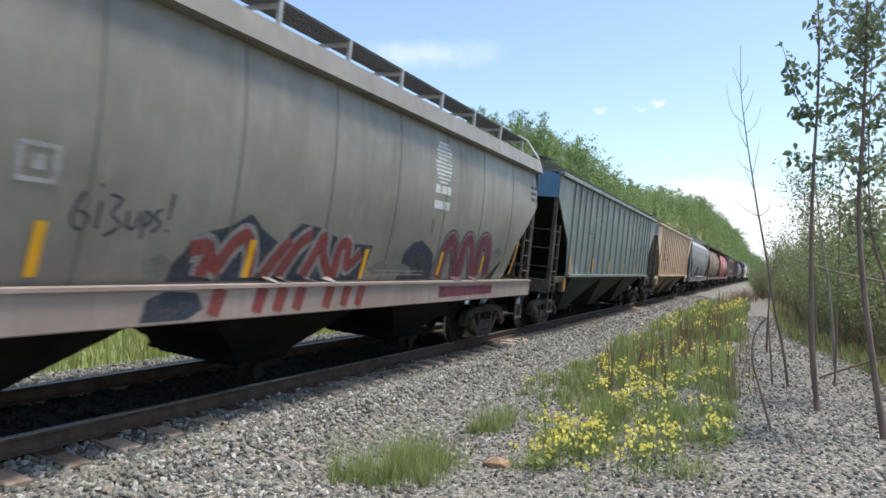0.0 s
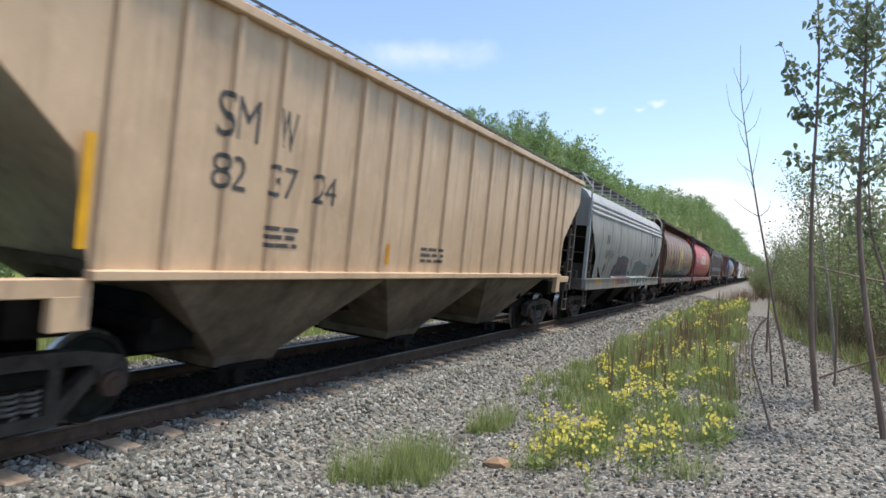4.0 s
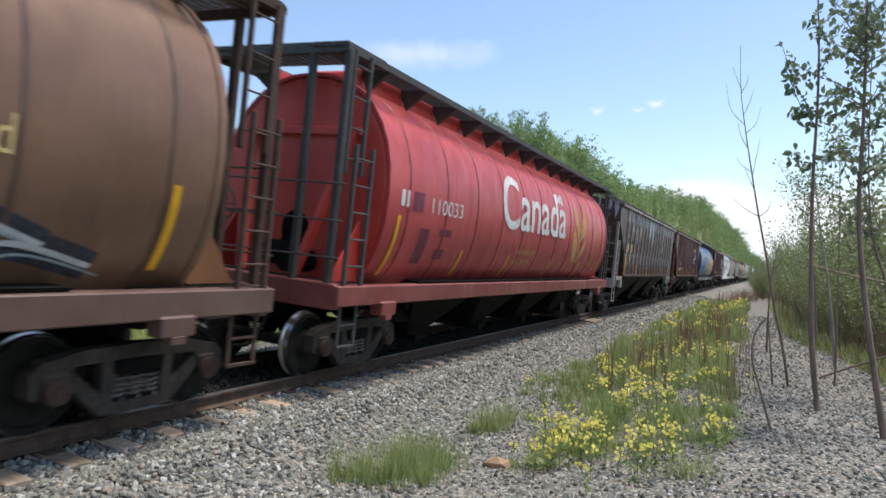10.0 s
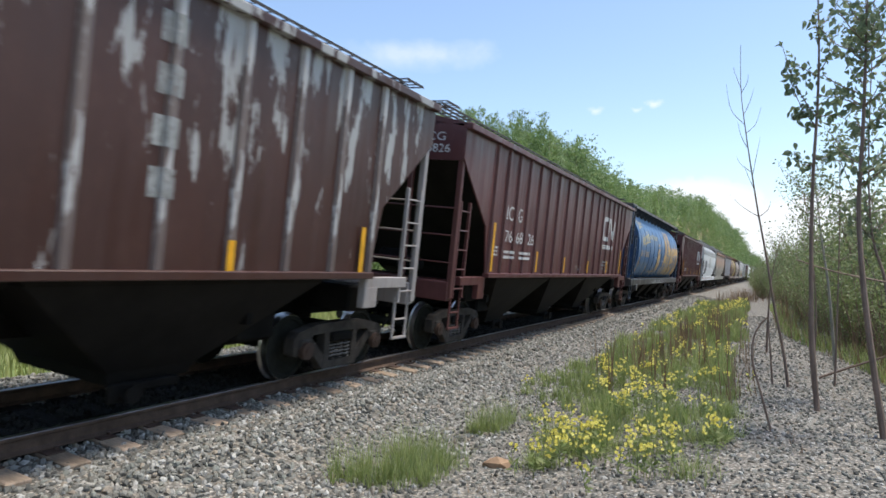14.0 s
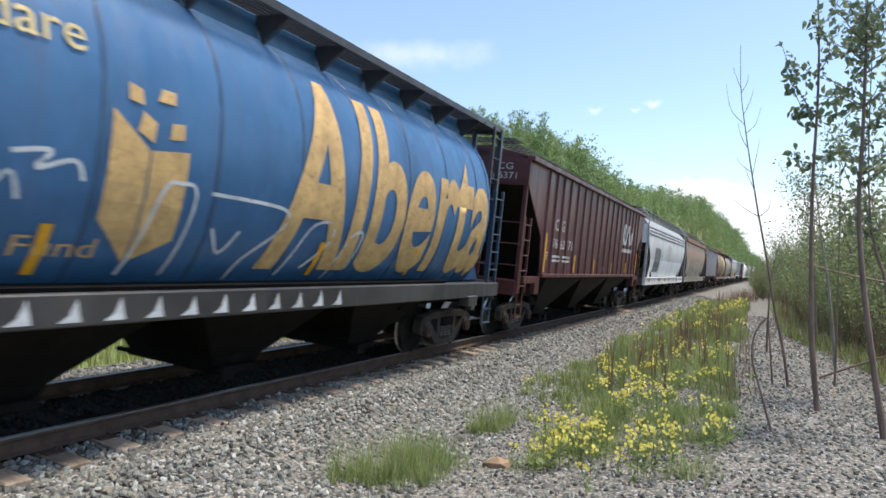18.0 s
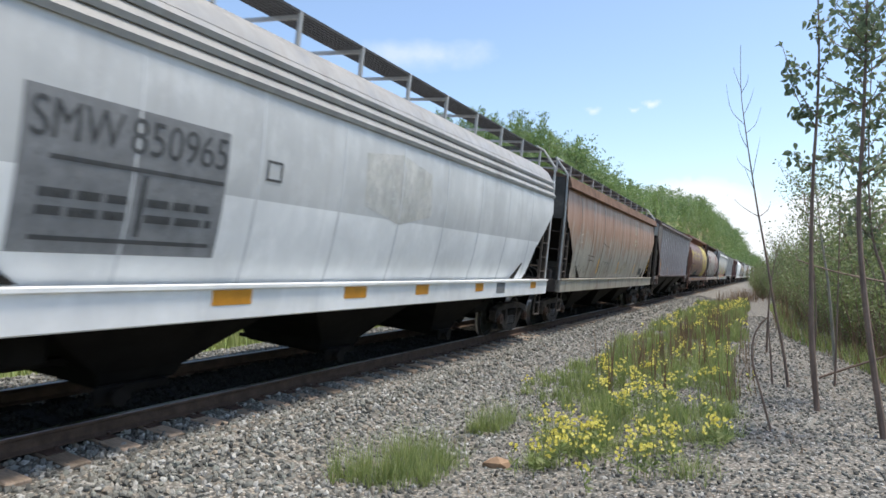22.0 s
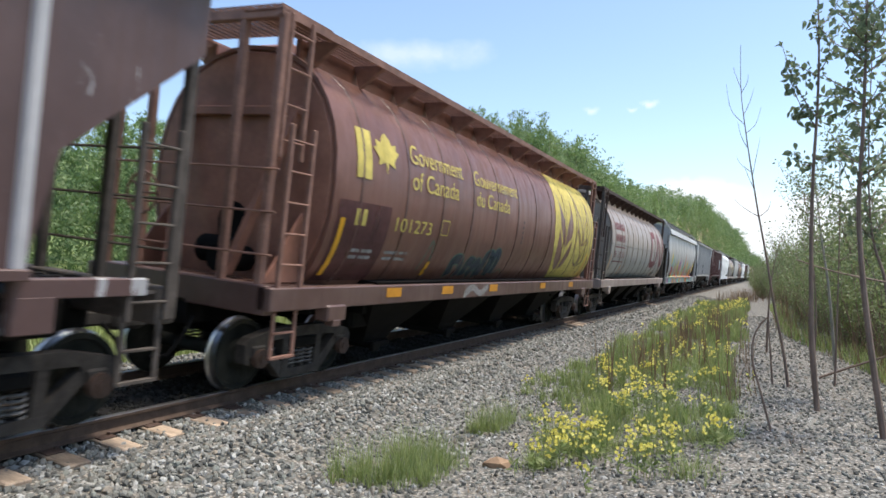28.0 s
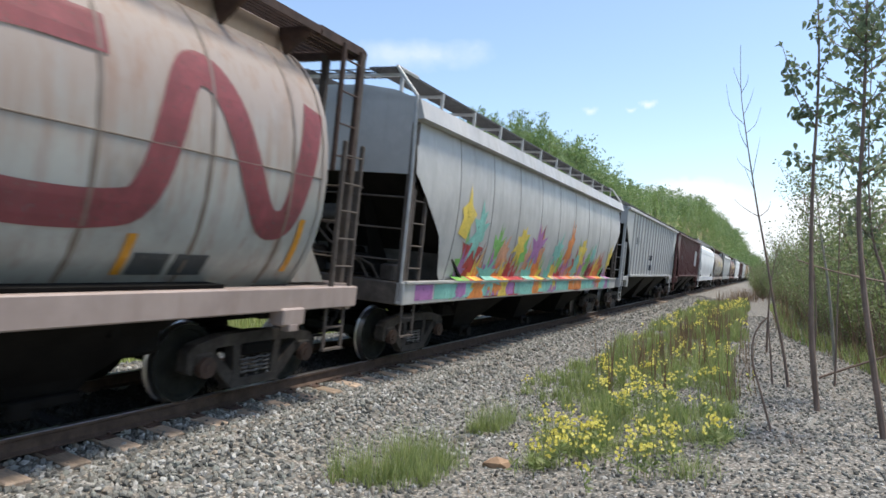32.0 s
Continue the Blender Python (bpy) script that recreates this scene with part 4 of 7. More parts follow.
def start_car(kind, front, back, label):
    car = thing("hopper_car", label, "freight car", "cars of the train")
    KIND[car.name] = kind
    h = (back - front) / 2 - 0.65
    CARS.append((car, (front + back) / 2))
    return car, h


# ---- each car of the train ----
SEAMS = {}


def seam_of(paint):
    return SEAMS.get(paint.name, paint)


def simple_car(i, kind, front, back, label, paint, sill=None, end=None, ribs=0, bays=3, style="fascia", rail=None, brake=-1, walk_mat=None, rib_paint=None, cut=1.35, roof=None, hoop=None, panel=None, upper=None, slope=None, inset=1.35, gear=None, hopper=None):
    car, h = start_car(kind, front, back, label)
    sill, end, rail = sill or paint, end or paint, rail or GALV
    if kind == "ribbed":
        ribbed_car(car, h, paint, rib_paint or paint, ribs, end, roof, cut, panel, slope, sill if sill is not paint else None)
    elif kind == "bowed":
        bowed_car(car, h, paint, sill, end, style, roof or paint, rail, upper=upper, seam_mat=seam_of(paint))
    else:
        round_car(car, h, paint, sill, end, walk_mat or RUSTY, hoop=hoop or seam_of(paint))
    # default bay colours have the shade under the car put into them
    underframe(car, h, 4 if kind == "round" else bays, hopper or (SHADED_GRIME if kind != "ribbed" else SHADED_HOPPER), top=1.54 if kind == "ribbed" else 1.42, inset=inset)
    end_gear(car, h, gear or (end if kind != "round" else (walk_mat or RUSTY)), kind, sill, brake)
    if kind == "round":
        for a in (-h + inset - 0.25, h - inset - 0.25):
            part("jacking_pad", Shape().box(1.40, 1.625, a, a + 0.42, 0.93, 1.14, 0.02).box(1.5, 1.63, a + 0.12, a + 0.3, 0.86, 0.95, 0.01), sill, car)
    if kind != "round":
        for e in (-1, 0, 1)[:bays]:
            part("gate_crank", lambda: Shape().tube((0.9, -0.55, 0.30), (1.12, -0.55, 0.30), 0.05, 8).tube((1.12, -0.55, 0.30), (1.16, -0.55, 0.30), 0.10, 8).box(0.98, 1.04, -0.75, -0.40, 0.20, 0.40, 0.02), SHADED_GRIME, car, key="crank", at=pose(0, e * 2 * (h - 2.45) / 3, 0))
    return car, h


FRONTS = [-1.4, 17.2, 36.0, 55.0, 72.9, 91.4, 109.75, 128.0, 146.5, 164.4, 182.9, 200.3, 218.2, 236.2, 253.7, 270.9]
EDGES = [f - 0.65 for f in FRONTS]
while len(EDGES) < 31:
    EDGES.append(EDGES[-1] + 18.0)

GREY0 = car_paint("dull_grey_paint", (0.215, 0.20, 0.168), amount=0.14)
SILL0 = car_paint("pinkish_sill_paint", (0.33, 0.26, 0.23), amount=0.3)
GREEN1 = car_paint("grey_green_paint", (0.165, 0.20, 0.185), amount=0.65, dust=0.10, bare=(0.30, 0.34, 0.33), bare_amount=-0.15)
RIB1 = car_paint("worn_grey_green_posts", (0.215, 0.245, 0.24), amount=0.8, dust=0.1)
HOP1 = plain("dark_green_hopper_paint", (0.028, 0.033, 0.026), 0.75, 0.0, 0.5, 1.5, 0.15, gloss=0.15)
TAN2 = car_paint("tan_paint", (0.60, 0.42, 0.265), amount=0.4)
HOP2 = plain("dirty_tan_hopper_paint", (0.13, 0.105, 0.08), 0.75, 0.0, 0.5, 1.5, 0.15, gloss=0.15)
GREY3 = car_paint("light_grey_paint", (0.225, 0.22, 0.205), amount=0.22)
BROWN4 = car_paint("brown_paint", (0.168, 0.087, 0.05), amount=0.3, dust=0.12)
RED5 = car_paint("red_paint", (0.44, 0.055, 0.055), amount=0.2, dust=0.12)
PEEL6 = car_paint("peeling_maroon_paint", (0.058, 0.023, 0.017), amount=0.15, bare=(0.36, 0.355, 0.345), bare_amount=0.13, dust=0.0)
MAROON7 = car_paint("maroon_paint", (0.095, 0.028, 0.027), amount=0.25, dust=0.06)
BLUE8 = car_paint("blue_paint", (0.036, 0.125, 0.27), amount=0.2, dust=0.1)
MAROON9 = car_paint("dark_maroon_paint", (0.088, 0.025, 0.025), amount=0.2, dust=0.05)
WHITE10 = car_paint("pale_grey_paint", (0.84, 0.85, 0.84), amount=0.06, dust=0.15)
GREY10 = car_paint("mid_grey_paint", (0.56, 0.57, 0.565), amount=0.1)
RUST11 = car_paint("grey_paint_rusting", (0.37, 0.34, 0.285), amount=0.72, top=(0.275, 0.118, 0.058), dust=0.1)
PEEL12 = car_paint("peeling_brown_paint", (0.105, 0.060, 0.055), amount=0.35, bare=(0.40, 0.385, 0.385), bare_amount=1.2, dust=0.04, bare_top=-0.045)
BROWN13 = car_paint("red_brown_paint", (0.175, 0.075, 0.052), amount=0.3, dust=0.12)
GREY14 = car_paint("weathered_white_paint", (0.36, 0.355, 0.325), stain=(0.20, 0.075, 0.03), amount=0.6, top=(0.30, 0.24, 0.20))
GREY15 = car_paint("plain_grey_paint", (0.43, 0.42, 0.40), amount=0.15)
BLUE1 = car_paint("faded_blue_panel", (0.13, 0.27, 0.42), amount=0.15)
WHITE2 = car_paint("off_white_panel", (0.50, 0.47, 0.42), amount=0.2)
SLATE2 = car_paint("beige_end", (0.40, 0.34, 0.27), amount=0.3)
RIB12 = car_paint("silver_ribs", (0.52, 0.50, 0.50), amount=0.25, bare=(0.13, 0.09, 0.085), bare_amount=0.1)
WORN6 = car_paint("rusty_white_steel", (0.33, 0.30, 0.29), amount=0.8, dust=0.1)
RIB6 = car_paint("worn_ribs", (0.15, 0.115, 0.105), amount=0.3, bare=(0.44, 0.43, 0.42), bare_amount=0.5)
GREY16 = car_paint("silver_grey_paint", (0.42, 0.42, 0.41), amount=0.25)

for p, c in ((GREY0, (0.12, 0.115, 0.10)), (GREY3, (0.17, 0.172, 0.168)), (BROWN4, (0.09, 0.045, 0.026)), (RED5, (0.24, 0.025, 0.025)), (BLUE8, (0.025, 0.075, 0.16)), (WHITE10, (0.62, 0.63, 0.63)), (RUST11, (0.20, 0.17, 0.14)), (BROWN13, (0.10, 0.042, 0.03)), (GREY14, (0.17, 0.13, 0.10)), (GREY15, (0.22, 0.215, 0.20))):
    SEAMS[p.name] = car_paint(p.name + "_seam", c, amount=0.3)
RED_END = car_paint("bright_red_end", (0.50, 0.04, 0.028), amount=0.2)
RED_SILL = car_paint("dirty_red_sill", (0.20, 0.045, 0.04), amount=0.4)
BROWN_END = car_paint("orange_brown_end", (0.23, 0.095, 0.04), amount=0.35, dust=0.1)
BROWN_SILL = car_paint("dark_brown_sill", (0.11, 0.06, 0.05), amount=0.3)
BLACK_SILL = car_paint("grey_black_sill", (0.034, 0.034, 0.037), amount=0.2)
BLUE_STEEL = car_paint("grimy_blue_steel", (0.022, 0.05, 0.095), amount=0.4)
BLUE_END = car_paint("deep_blue_end", (0.020, 0.075, 0.19), amount=0.2)
END14 = car_paint("stained_white_end", (0.34, 0.315, 0.275), stain=(0.20, 0.085, 0.04), amount=0.6)
ROOF_WHITE = car_paint("pale_grey_roof", (0.33, 0.325, 0.31), amount=0.2)

WALK13 = plain("faded_brown_steel", (0.25, 0.135, 0.10), 0.65, 0.0, 0.3, 4, 0.15, gloss=0.3)
END13 = plain("faded_copper_brown_end", (0.27, 0.125, 0.085), 0.6, 0.0, 0.3, 1.6, 0.15, gloss=0.35)
ROOF11 = plain("dull_rusted_roof", (0.165, 0.10, 0.068), 0.8, 0.0, 0.45, 2.5, 0.2, gloss=0.2)
SPECS = [
    ("bowed", "grey hopper car with curved sides and red graffiti", GREY0, dict(sill=SILL0, gear=DIRTY_STEEL)),
    ("ribbed", "grey-green ribbed hopper car with faded lettering", GREEN1, dict(gear=DIRTY_STEEL, sill=DIRTY_STEEL, end=SOOTY_GREY, panel=BLUE1, rib_paint=RIB1, hopper=HOP1)),
    ("ribbed", "faded tan ribbed hopper car", TAN2, dict(gear=DIRTY_STEEL, end=TAN2, panel=WHITE2, slope=SLATE2, hopper=HOP2)),
    ("bowed", "light grey hopper car with curved sides and graffiti", GREY3, dict(gear=DIRTY_STEEL, style="ribs", inset=1.05, roof=ROOF_WHITE)),
    ("round", "brown cylindrical grain hopper with yellow wheat emblem", BROWN4, dict(end=BROWN_END, sill=BROWN_SILL)),
    ("round", "red cylindrical grain hopper with white lettering", RED5, dict(walk_mat=GRATE, end=RED_END, sill=RED_SILL)),
    ("ribbed", "maroon ribbed hopper car with peeling paint", PEEL6, dict(rib_paint=RIB6, ribs=16, sill=WORN6, gear=WORN6, slope=SOOTY_GREY)),
    ("ribbed", "maroon ribbed hopper car with white emblem", MAROON7, dict(inset=1.5)),
    ("round", "blue cylindrical grain hopper with tan lettering", BLUE8, dict(walk_mat=BLACK_SILL, sill=BLACK_SILL, end=BLUE_END, gear=BLUE_STEEL)),
    ("ribbed", "dark maroon ribbed hopper car with white numbers", MAROON9, dict(inset=1.5)),
    ("bowed", "white and grey hopper car with curved sides", WHITE10, dict(gear=DIRTY_STEEL, style="ribs", upper=GREY10, end=WHITE10, inset=1.05, roof=ROOF_WHITE)),
    ("bowed", "grey hopper car rusting from the roof down", RUST11, dict(gear=DIRTY_STEEL, end=SOOTY_GREY, roof=ROOF11)),
    ("ribbed", "brown ribbed hopper car with peeled silver ribs", PEEL12, dict(gear=DIRTY_STEEL, rib_paint=RIB12, panel=WHITE2)),
    ("round", "red-brown cylindrical grain hopper with yellow panel", BROWN13, dict(sill=BROWN_SILL, walk_mat=WALK13, end=END13)),
    ("round", "weathered white cylindrical hopper with red emblem", GREY14, dict(sill=SILL0, gear=DIRTY_STEEL, end=END14)),
    ("bowed", "grey hopper car with paint-splash graffiti", GREY15, dict(gear=DIRTY_STEEL, inset=1.5)),
    ("ribbed", "silver-grey ribbed hopper car", GREY16, dict()),
    ("ribbed", "maroon ribbed hopper car", MAROON7, dict()),
    ("bowed", "pale grey hopper car with curved sides", WHITE10, dict(style="ribs")),
    ("round", "weathered white cylindrical grain hopper", GREY14, dict(sill=SILL0)),
    ("bowed", "light grey hopper car with curved sides", GREY16, dict()),
    ("round", "brown cylindrical grain hopper", BROWN13, dict()),
    ("bowed", "light grey hopper car with curved sides", WHITE10, dict()),
    ("ribbed", "dark maroon ribbed hopper car", MAROON9, dict()),
    ("bowed", "grey hopper car with curved sides", GREY16, dict()),
    ("ribbed", "faded tan ribbed hopper car", TAN2, dict()),
    ("round", "weathered white cylindrical grain hopper", GREY14, dict()),
    ("ribbed", "maroon ribbed hopper car", MAROON7, dict()),
]
LAG = {0: -0.5, 9: -0.5, 2: -0.4, 3: -0.3}
TRAIN = []
for i, (kind, label, paint, more) in enumerate(SPECS):
    TRAIN.append(simple_car(i, kind, EDGES[i], EDGES[i + 1] + LAG.get(i, 0.0), label, paint, **more))


# ---- sky, woods and scrub ----
def cloud_material(name, density, scale, soft, seed, most):
    m, n, l, b = nodes_of(name)
    tc, sp = n.new("ShaderNodeTexCoord"), n.new("ShaderNodeSeparateXYZ")
    l.new(tc.outputs["Generated"], sp.inputs[0])
    gr = n.new("ShaderNodeTexGradient")
    gr.gradient_type = "SPHERICAL"
    mp = n.new("ShaderNodeMapping")
    mp.inputs["Location"].default_value, mp.inputs["Scale"].default_value = (-1, 0, -1), (2, 0, 2)
    l.new(tc.outputs["Generated"], mp.inputs["Vector"])
    l.new(mp.outputs["Vector"], gr.inputs["Vector"])
    nz = n.new("ShaderNodeTexNoise")
    nz.inputs["Scale"].default_value, nz.inputs["Detail"].default_value, nz.inputs["Roughness"].default_value = scale, 8, 0.6
    mv = n.new("ShaderNodeMapping")
    mv.inputs["Location"].default_value = (seed, seed, 0)
    l.new(tc.outputs["Object"], mv.inputs["Vector"])
    l.new(mv.outputs["Vector"], nz.inputs["Vector"])
    ad = n.new("ShaderNodeMath")
    ad.operation = "MULTIPLY_ADD"
    l.new(nz.outputs["Fac"], ad.inputs[0])
    ad.inputs[1].default_value = 1.3
    l.new(gr.outputs["Fac"], ad.inputs[2])
    alpha = times(n, l, masked(n, l, ad.outputs[0], 1.0 - density, 1.0 - density + soft), times(n, l, masked(n, l, gr.outputs["Fac"], 0.0, 0.15), most))
    em, tr, mx = n.new("ShaderNodeEmission"), n.new("ShaderNodeBsdfTransparent"), n.new("ShaderNodeMixShader")
    tone = mixed(n, l, masked(n, l, ad.outputs[0], 0.9, 1.5), (0.88, 0.93, 0.98), (1.0, 1.0, 1.0))
    l.new(tone, em.inputs["Color"])
    em.inputs["Strength"].default_value = 0.63
    l.new(alpha, mx.inputs["Fac"])
    l.new(tr.outputs[0], mx.inputs[1])
    l.new(em.outputs[0], mx.inputs[2])
    l.new(mx.outputs[0], n["Material Output"].inputs["Surface"])
    return m


CLOUDS = []


def add_cloud(label, bearing, up, wide, high, density, scale, soft, seed, most):
    """A far cloud at a bearing (degrees right of the line's direction) and height, its size in degrees."""
    far = 3000.0
    w, h = far * math.tan(radians(wide / 2)), far * math.tan(radians(high / 2))
    sh = Shape()
    k = 12
    sh.v = [(w * (2 * i / k - 1), 60 * math.cos((i / k - 0.5) * 3), h * (2 * j / k - 1)) for j in range(k + 1) for i in range(k + 1)]
    sh.f = [(j * (k + 1) + i, j * (k + 1) + i + 1, (j + 1) * (k + 1) + i + 1, (j + 1) * (k + 1) + i) for j in range(k) for i in range(k)]
    ob = tagged(new("cloud", sh.mesh("cloud", cloud_material("cloud_white", density, scale, soft, seed, most), True, False)), label, "cloud", kind="structure")
    ob.visible_shadow = False
    CLOUDS.append((ob, bearing, up, far))


add_cloud("wispy white streak of high cloud", -27.0, 18.7, 17.0, 3.6, 0.20, 0.006, 0.7, 3.0, 0.34)
add_cloud("small faint puff of white cloud", -12.1, 13.8, 1.7, 0.9, 0.25, 0.03, 0.7, 8.0, 0.4)
add_cloud("tiny faint puff of white cloud", -8.8, 13.7, 1.3, 0.6, 0.20, 0.03, 0.7, 9.0, 0.4)
add_cloud("small faint puff of white cloud", -7.4, 14.1, 2.0, 0.9, 0.25, 0.03, 0.7, 5.0, 0.5)
add_cloud("bright heap of white cloud over the horizon", -4.5, 1.6, 17.0, 13.4, 0.38, 0.009, 0.08, 1.0, 0.95)
add_cloud("bright heap of white cloud over the horizon", 5.5, 1.2, 16.0, 11.6, 0.36, 0.009, 0.08, 6.0, 0.92)
add_cloud("bright heap of white cloud over the horizon", 17.0, 0.8, 20.0, 12.0, 0.34, 0.009, 0.10, 4.0, 0.9)

LEAF_SPRING = leafy("spring_green_leaves", (0.17, 0.285, 0.085), (0.33, 0.43, 0.165), 0.55)
LEAF_HILL = leafy("hillside_leaves", (0.128, 0.225, 0.080), (0.29, 0.375, 0.165), 0.5)
LEAF_DARK = leafy("poplar_leaves", (0.13, 0.175, 0.09), (0.25, 0.30, 0.17), 0.45)
LEAF_SCRUB = leafy("scrub_leaves", (0.13, 0.18, 0.065), (0.27, 0.31, 0.14), 0.5)
BARK_PALE = plain("pale_aspen_bark", (0.30, 0.28, 0.23), 0.85, 0, 0.35, 4, 0.3, stretch=(1, 1, 0.4))
BARK_GREY = plain("grey_brown_bark", (0.20, 0.145, 0.115), 0.9, 0, 0.35, 6, 0.5, stretch=(2, 2, 0.4))


def add_leaf(s, p, u, w, ln, wd):
    """One folded leaf: two triangles pairs along u, spread along w."""
    tip, m1, m2 = p + u * ln, p + u * ln * 0.45 + w * wd, p + u * ln * 0.45 - w * wd
    k = len(s.v)
    s.v.extend((tuple(p), tuple(m1), tuple(tip), tuple(m2)))
    s.f.append((k, k + 1, k + 2, k + 3))


def rand_dir(r, up=0.0):
    v = Vector((r.gauss(0, 1), r.gauss(0, 1), r.gauss(0, 1) + up))
    return v.normalized()


def wood_tree(r, height, spread, leaves, size, round_top=0.0):
    """Trunk and crown of a woodland tree, made of many small leaf sprays; round_top: 0 a spire, 1 a rounded crown."""
    tk, cr = Shape(), Shape()
    lean = Vector((r.uniform(-0.05, 0.05), r.uniform(-0.05, 0.05), 1))
    tk.tube((0, 0, -0.4), lean * height * 0.55, 0.011 * height, 6, 0.007 * height)
    tk.tube(lean * height * 0.55, lean * height * 0.97, 0.007 * height, 5, 0.001 * height)
    limbs = []
    for i in range(int(14 + 1.8 * height)):
        f = r.uniform(0.12, 0.97)
        a = r.uniform(0, 2 * math.pi)
        spire, dome = (1.03 - f) ** 0.75, math.sqrt(max(0.05, 1 - ((f - 0.55) / 0.5) ** 2))
        reach = spread * (spire + (dome - spire) * round_top) * r.uniform(0.4, 1.1)
        p = lean * height * f
        rise = reach * (r.uniform(0.8, 2.0) * (1 - round_top) + r.uniform(0.1, 0.7) * round_top)
        q = p + Vector((math.cos(a) * reach, math.sin(a) * reach, rise))
        tk.tube(p, q, 0.003 * height, 4, 0.0008 * height)
        limbs.append((p, q))
        if not round_top:
            tk.tube(q, q + Vector((r.uniform(-0.15, 0.15), r.uniform(-0.15, 0.15), r.uniform(0.3, 0.9))), 0.0012 * height, 3, 0.0004 * height)
    for i in range(leaves):
        p, q = r.choice(limbs)
        c = p.lerp(q, r.uniform(0.2, 1.15)) + rand_dir(r) * (0.5 * r.random() ** 1.4) * spread * 0.42
        u = rand_dir(r, 0.5)
        add_leaf(cr, c, u, u.orthogonal().normalized(), size * r.uniform(0.6, 1.5), size * r.uniform(0.16, 0.30))
    return tk, cr


WOODS = []
for k in range(7):
    r = random.Random(200 + k)
    ht = r.uniform(8.5, 12.5)
    tk, cr = wood_tree(r, ht, ht * 0.19, 1500, 0.21)
    WOODS.append((tk.mesh("aspen_trunk", BARK_PALE), cr.mesh("aspen_crown", LEAF_SPRING, False, False)))

def plant(name, label, category, meshes, at, group):
    t = thing(name, label, category, group)
    t.matrix_basis = at
    for nm, me in zip(("trunk", "crown"), meshes):
        o = new(nm, me)
        o.parent = t
    return t


r = random.Random(11)
# the front of the wood behind the line
for i in range(150):
    y = 8 + 300 * (i / 150) ** 1.5 + r.uniform(-2, 2)
    base = -OFF + BEND * y * y / 2
    x = base - r.uniform(12.5, 19) - 6 * smoothstep(45, 0, y)
    which = r.randrange(7)
    k = r.uniform(0.55, 0.85) * (1 + 0.12 * smoothstep(48, 58, y))
    plant("aspen_tree", "slender young aspen in fresh green leaf on the slope", "tree", WOODS[which], pose(x, y, ground_z(x, y), 0, 0, r.uniform(0, 360)) @ Matrix.Diagonal((k, k, k, 1)), "trees of the wood")
# the wood farther up and farther off, beyond counting
deep_t, deep_c = Shape(), Shape()
FAR_KINDS, CLOSE_KINDS = [], []
for k in range(4):
    q = random.Random(300 + k)
    tk, cr = wood_tree(q, 10.0, 2.7, 380, 0.46, 1.0)
    FAR_KINDS.append((tk, cr))
    CLOSE_KINDS.append(wood_tree(q, 10.5, 2.0, 800, 0.27, 0.35))


def far_tree(x, y, k, turn):
    tk, cr = r.choice(FAR_KINDS if y > 85 else CLOSE_KINDS)
    m = pose(x, y, ground_z(x, y), 0, 0, turn) @ Matrix.Diagonal((k, k, k, 1))
    deep_c.add([m @ Vector(v) for v in cr.v], cr.f)


for i in range(1050):
    y = r.uniform(30, 470) if r.random() < 0.55 else r.uniform(30, 140)
    base = -OFF + BEND * y * y / 2
    x = base - 14 - r.uniform(0, 30) - 4 * smoothstep(40, 0, y)
    far_tree(x, y, r.uniform(0.55, 0.9) * (1 + 0.12 * smoothstep(48, 58, y)), r.uniform(0, 360))
for i in range(230):
    y = r.uniform(-4, 36)
    far_tree(-OFF - r.uniform(11.5, 22), y, r.uniform(0.42, 0.72), r.uniform(0, 360))
for i in range(120):
    y = r.uniform(52, 115)
    far_tree(-OFF + BEND * y * y / 2 - r.uniform(17, 32), y, r.uniform(0.7, 1.05), r.uniform(0, 360))
for i in range(420):
    y = r.uniform(280, 520)
    x = -OFF + BEND * y * y / 2 + r.uniform(-18, 14) if y > 430 else -OFF + BEND * y * y / 2 - r.uniform(5, 20)
    far_tree(x, y, r.uniform(0.7, 1.1), r.uniform(0, 360))
for i in range(60):
    y = r.uniform(215, 290)
    far_tree(-OFF + BEND * y * y / 2 - r.uniform(12, 22), y, r.uniform(0.5, 0.8), r.uniform(0, 360))
# taller trees where the line bends out of sight
for i in range(150):
    y = r.uniform(400, 520)
    far_tree(-OFF + BEND * y * y / 2 - r.uniform(4.5, 16), y, r.uniform(1.0, 1.6), r.uniform(0, 360))
tagged(new("far_woods", deep_c.mesh("far_woods", LEAF_HILL, False, False)), "dense bright green spring woods on the hill", "woods", kind="stuff")

# scrub beside the path
BUSHES = []
for k in range(5):
    q = random.Random(400 + k)
    tk, cr = Shape(), Shape()
    hh = q.uniform(2.4, 3.6)
    for j in range(13):
        a = q.uniform(0, 6.28)
        tip = Vector((math.cos(a) * q.uniform(0.3, 1.3), math.sin(a) * q.uniform(0.3, 1.3), hh * q.uniform(0.6, 1.0)))
        tk.tube((q.uniform(-0.2, 0.2), q.uniform(-0.2, 0.2), -0.2), tip, 0.022, 5, 0.006)
        for i in range(105):
            c = tip * q.uniform(0.25, 1.08) + rand_dir(q) * q.uniform(0.05, 0.55)
            c.z = max(0.1, c.z)
            u = rand_dir(q)
            add_leaf(cr, c, u, u.orthogonal().normalized(), q.uniform(0.05, 0.13), q.uniform(0.013, 0.035))
    BUSHES.append((tk.mesh("bush_stems", BARK_GREY), cr.mesh("bush_leaves", LEAF_SCRUB, False, False)))
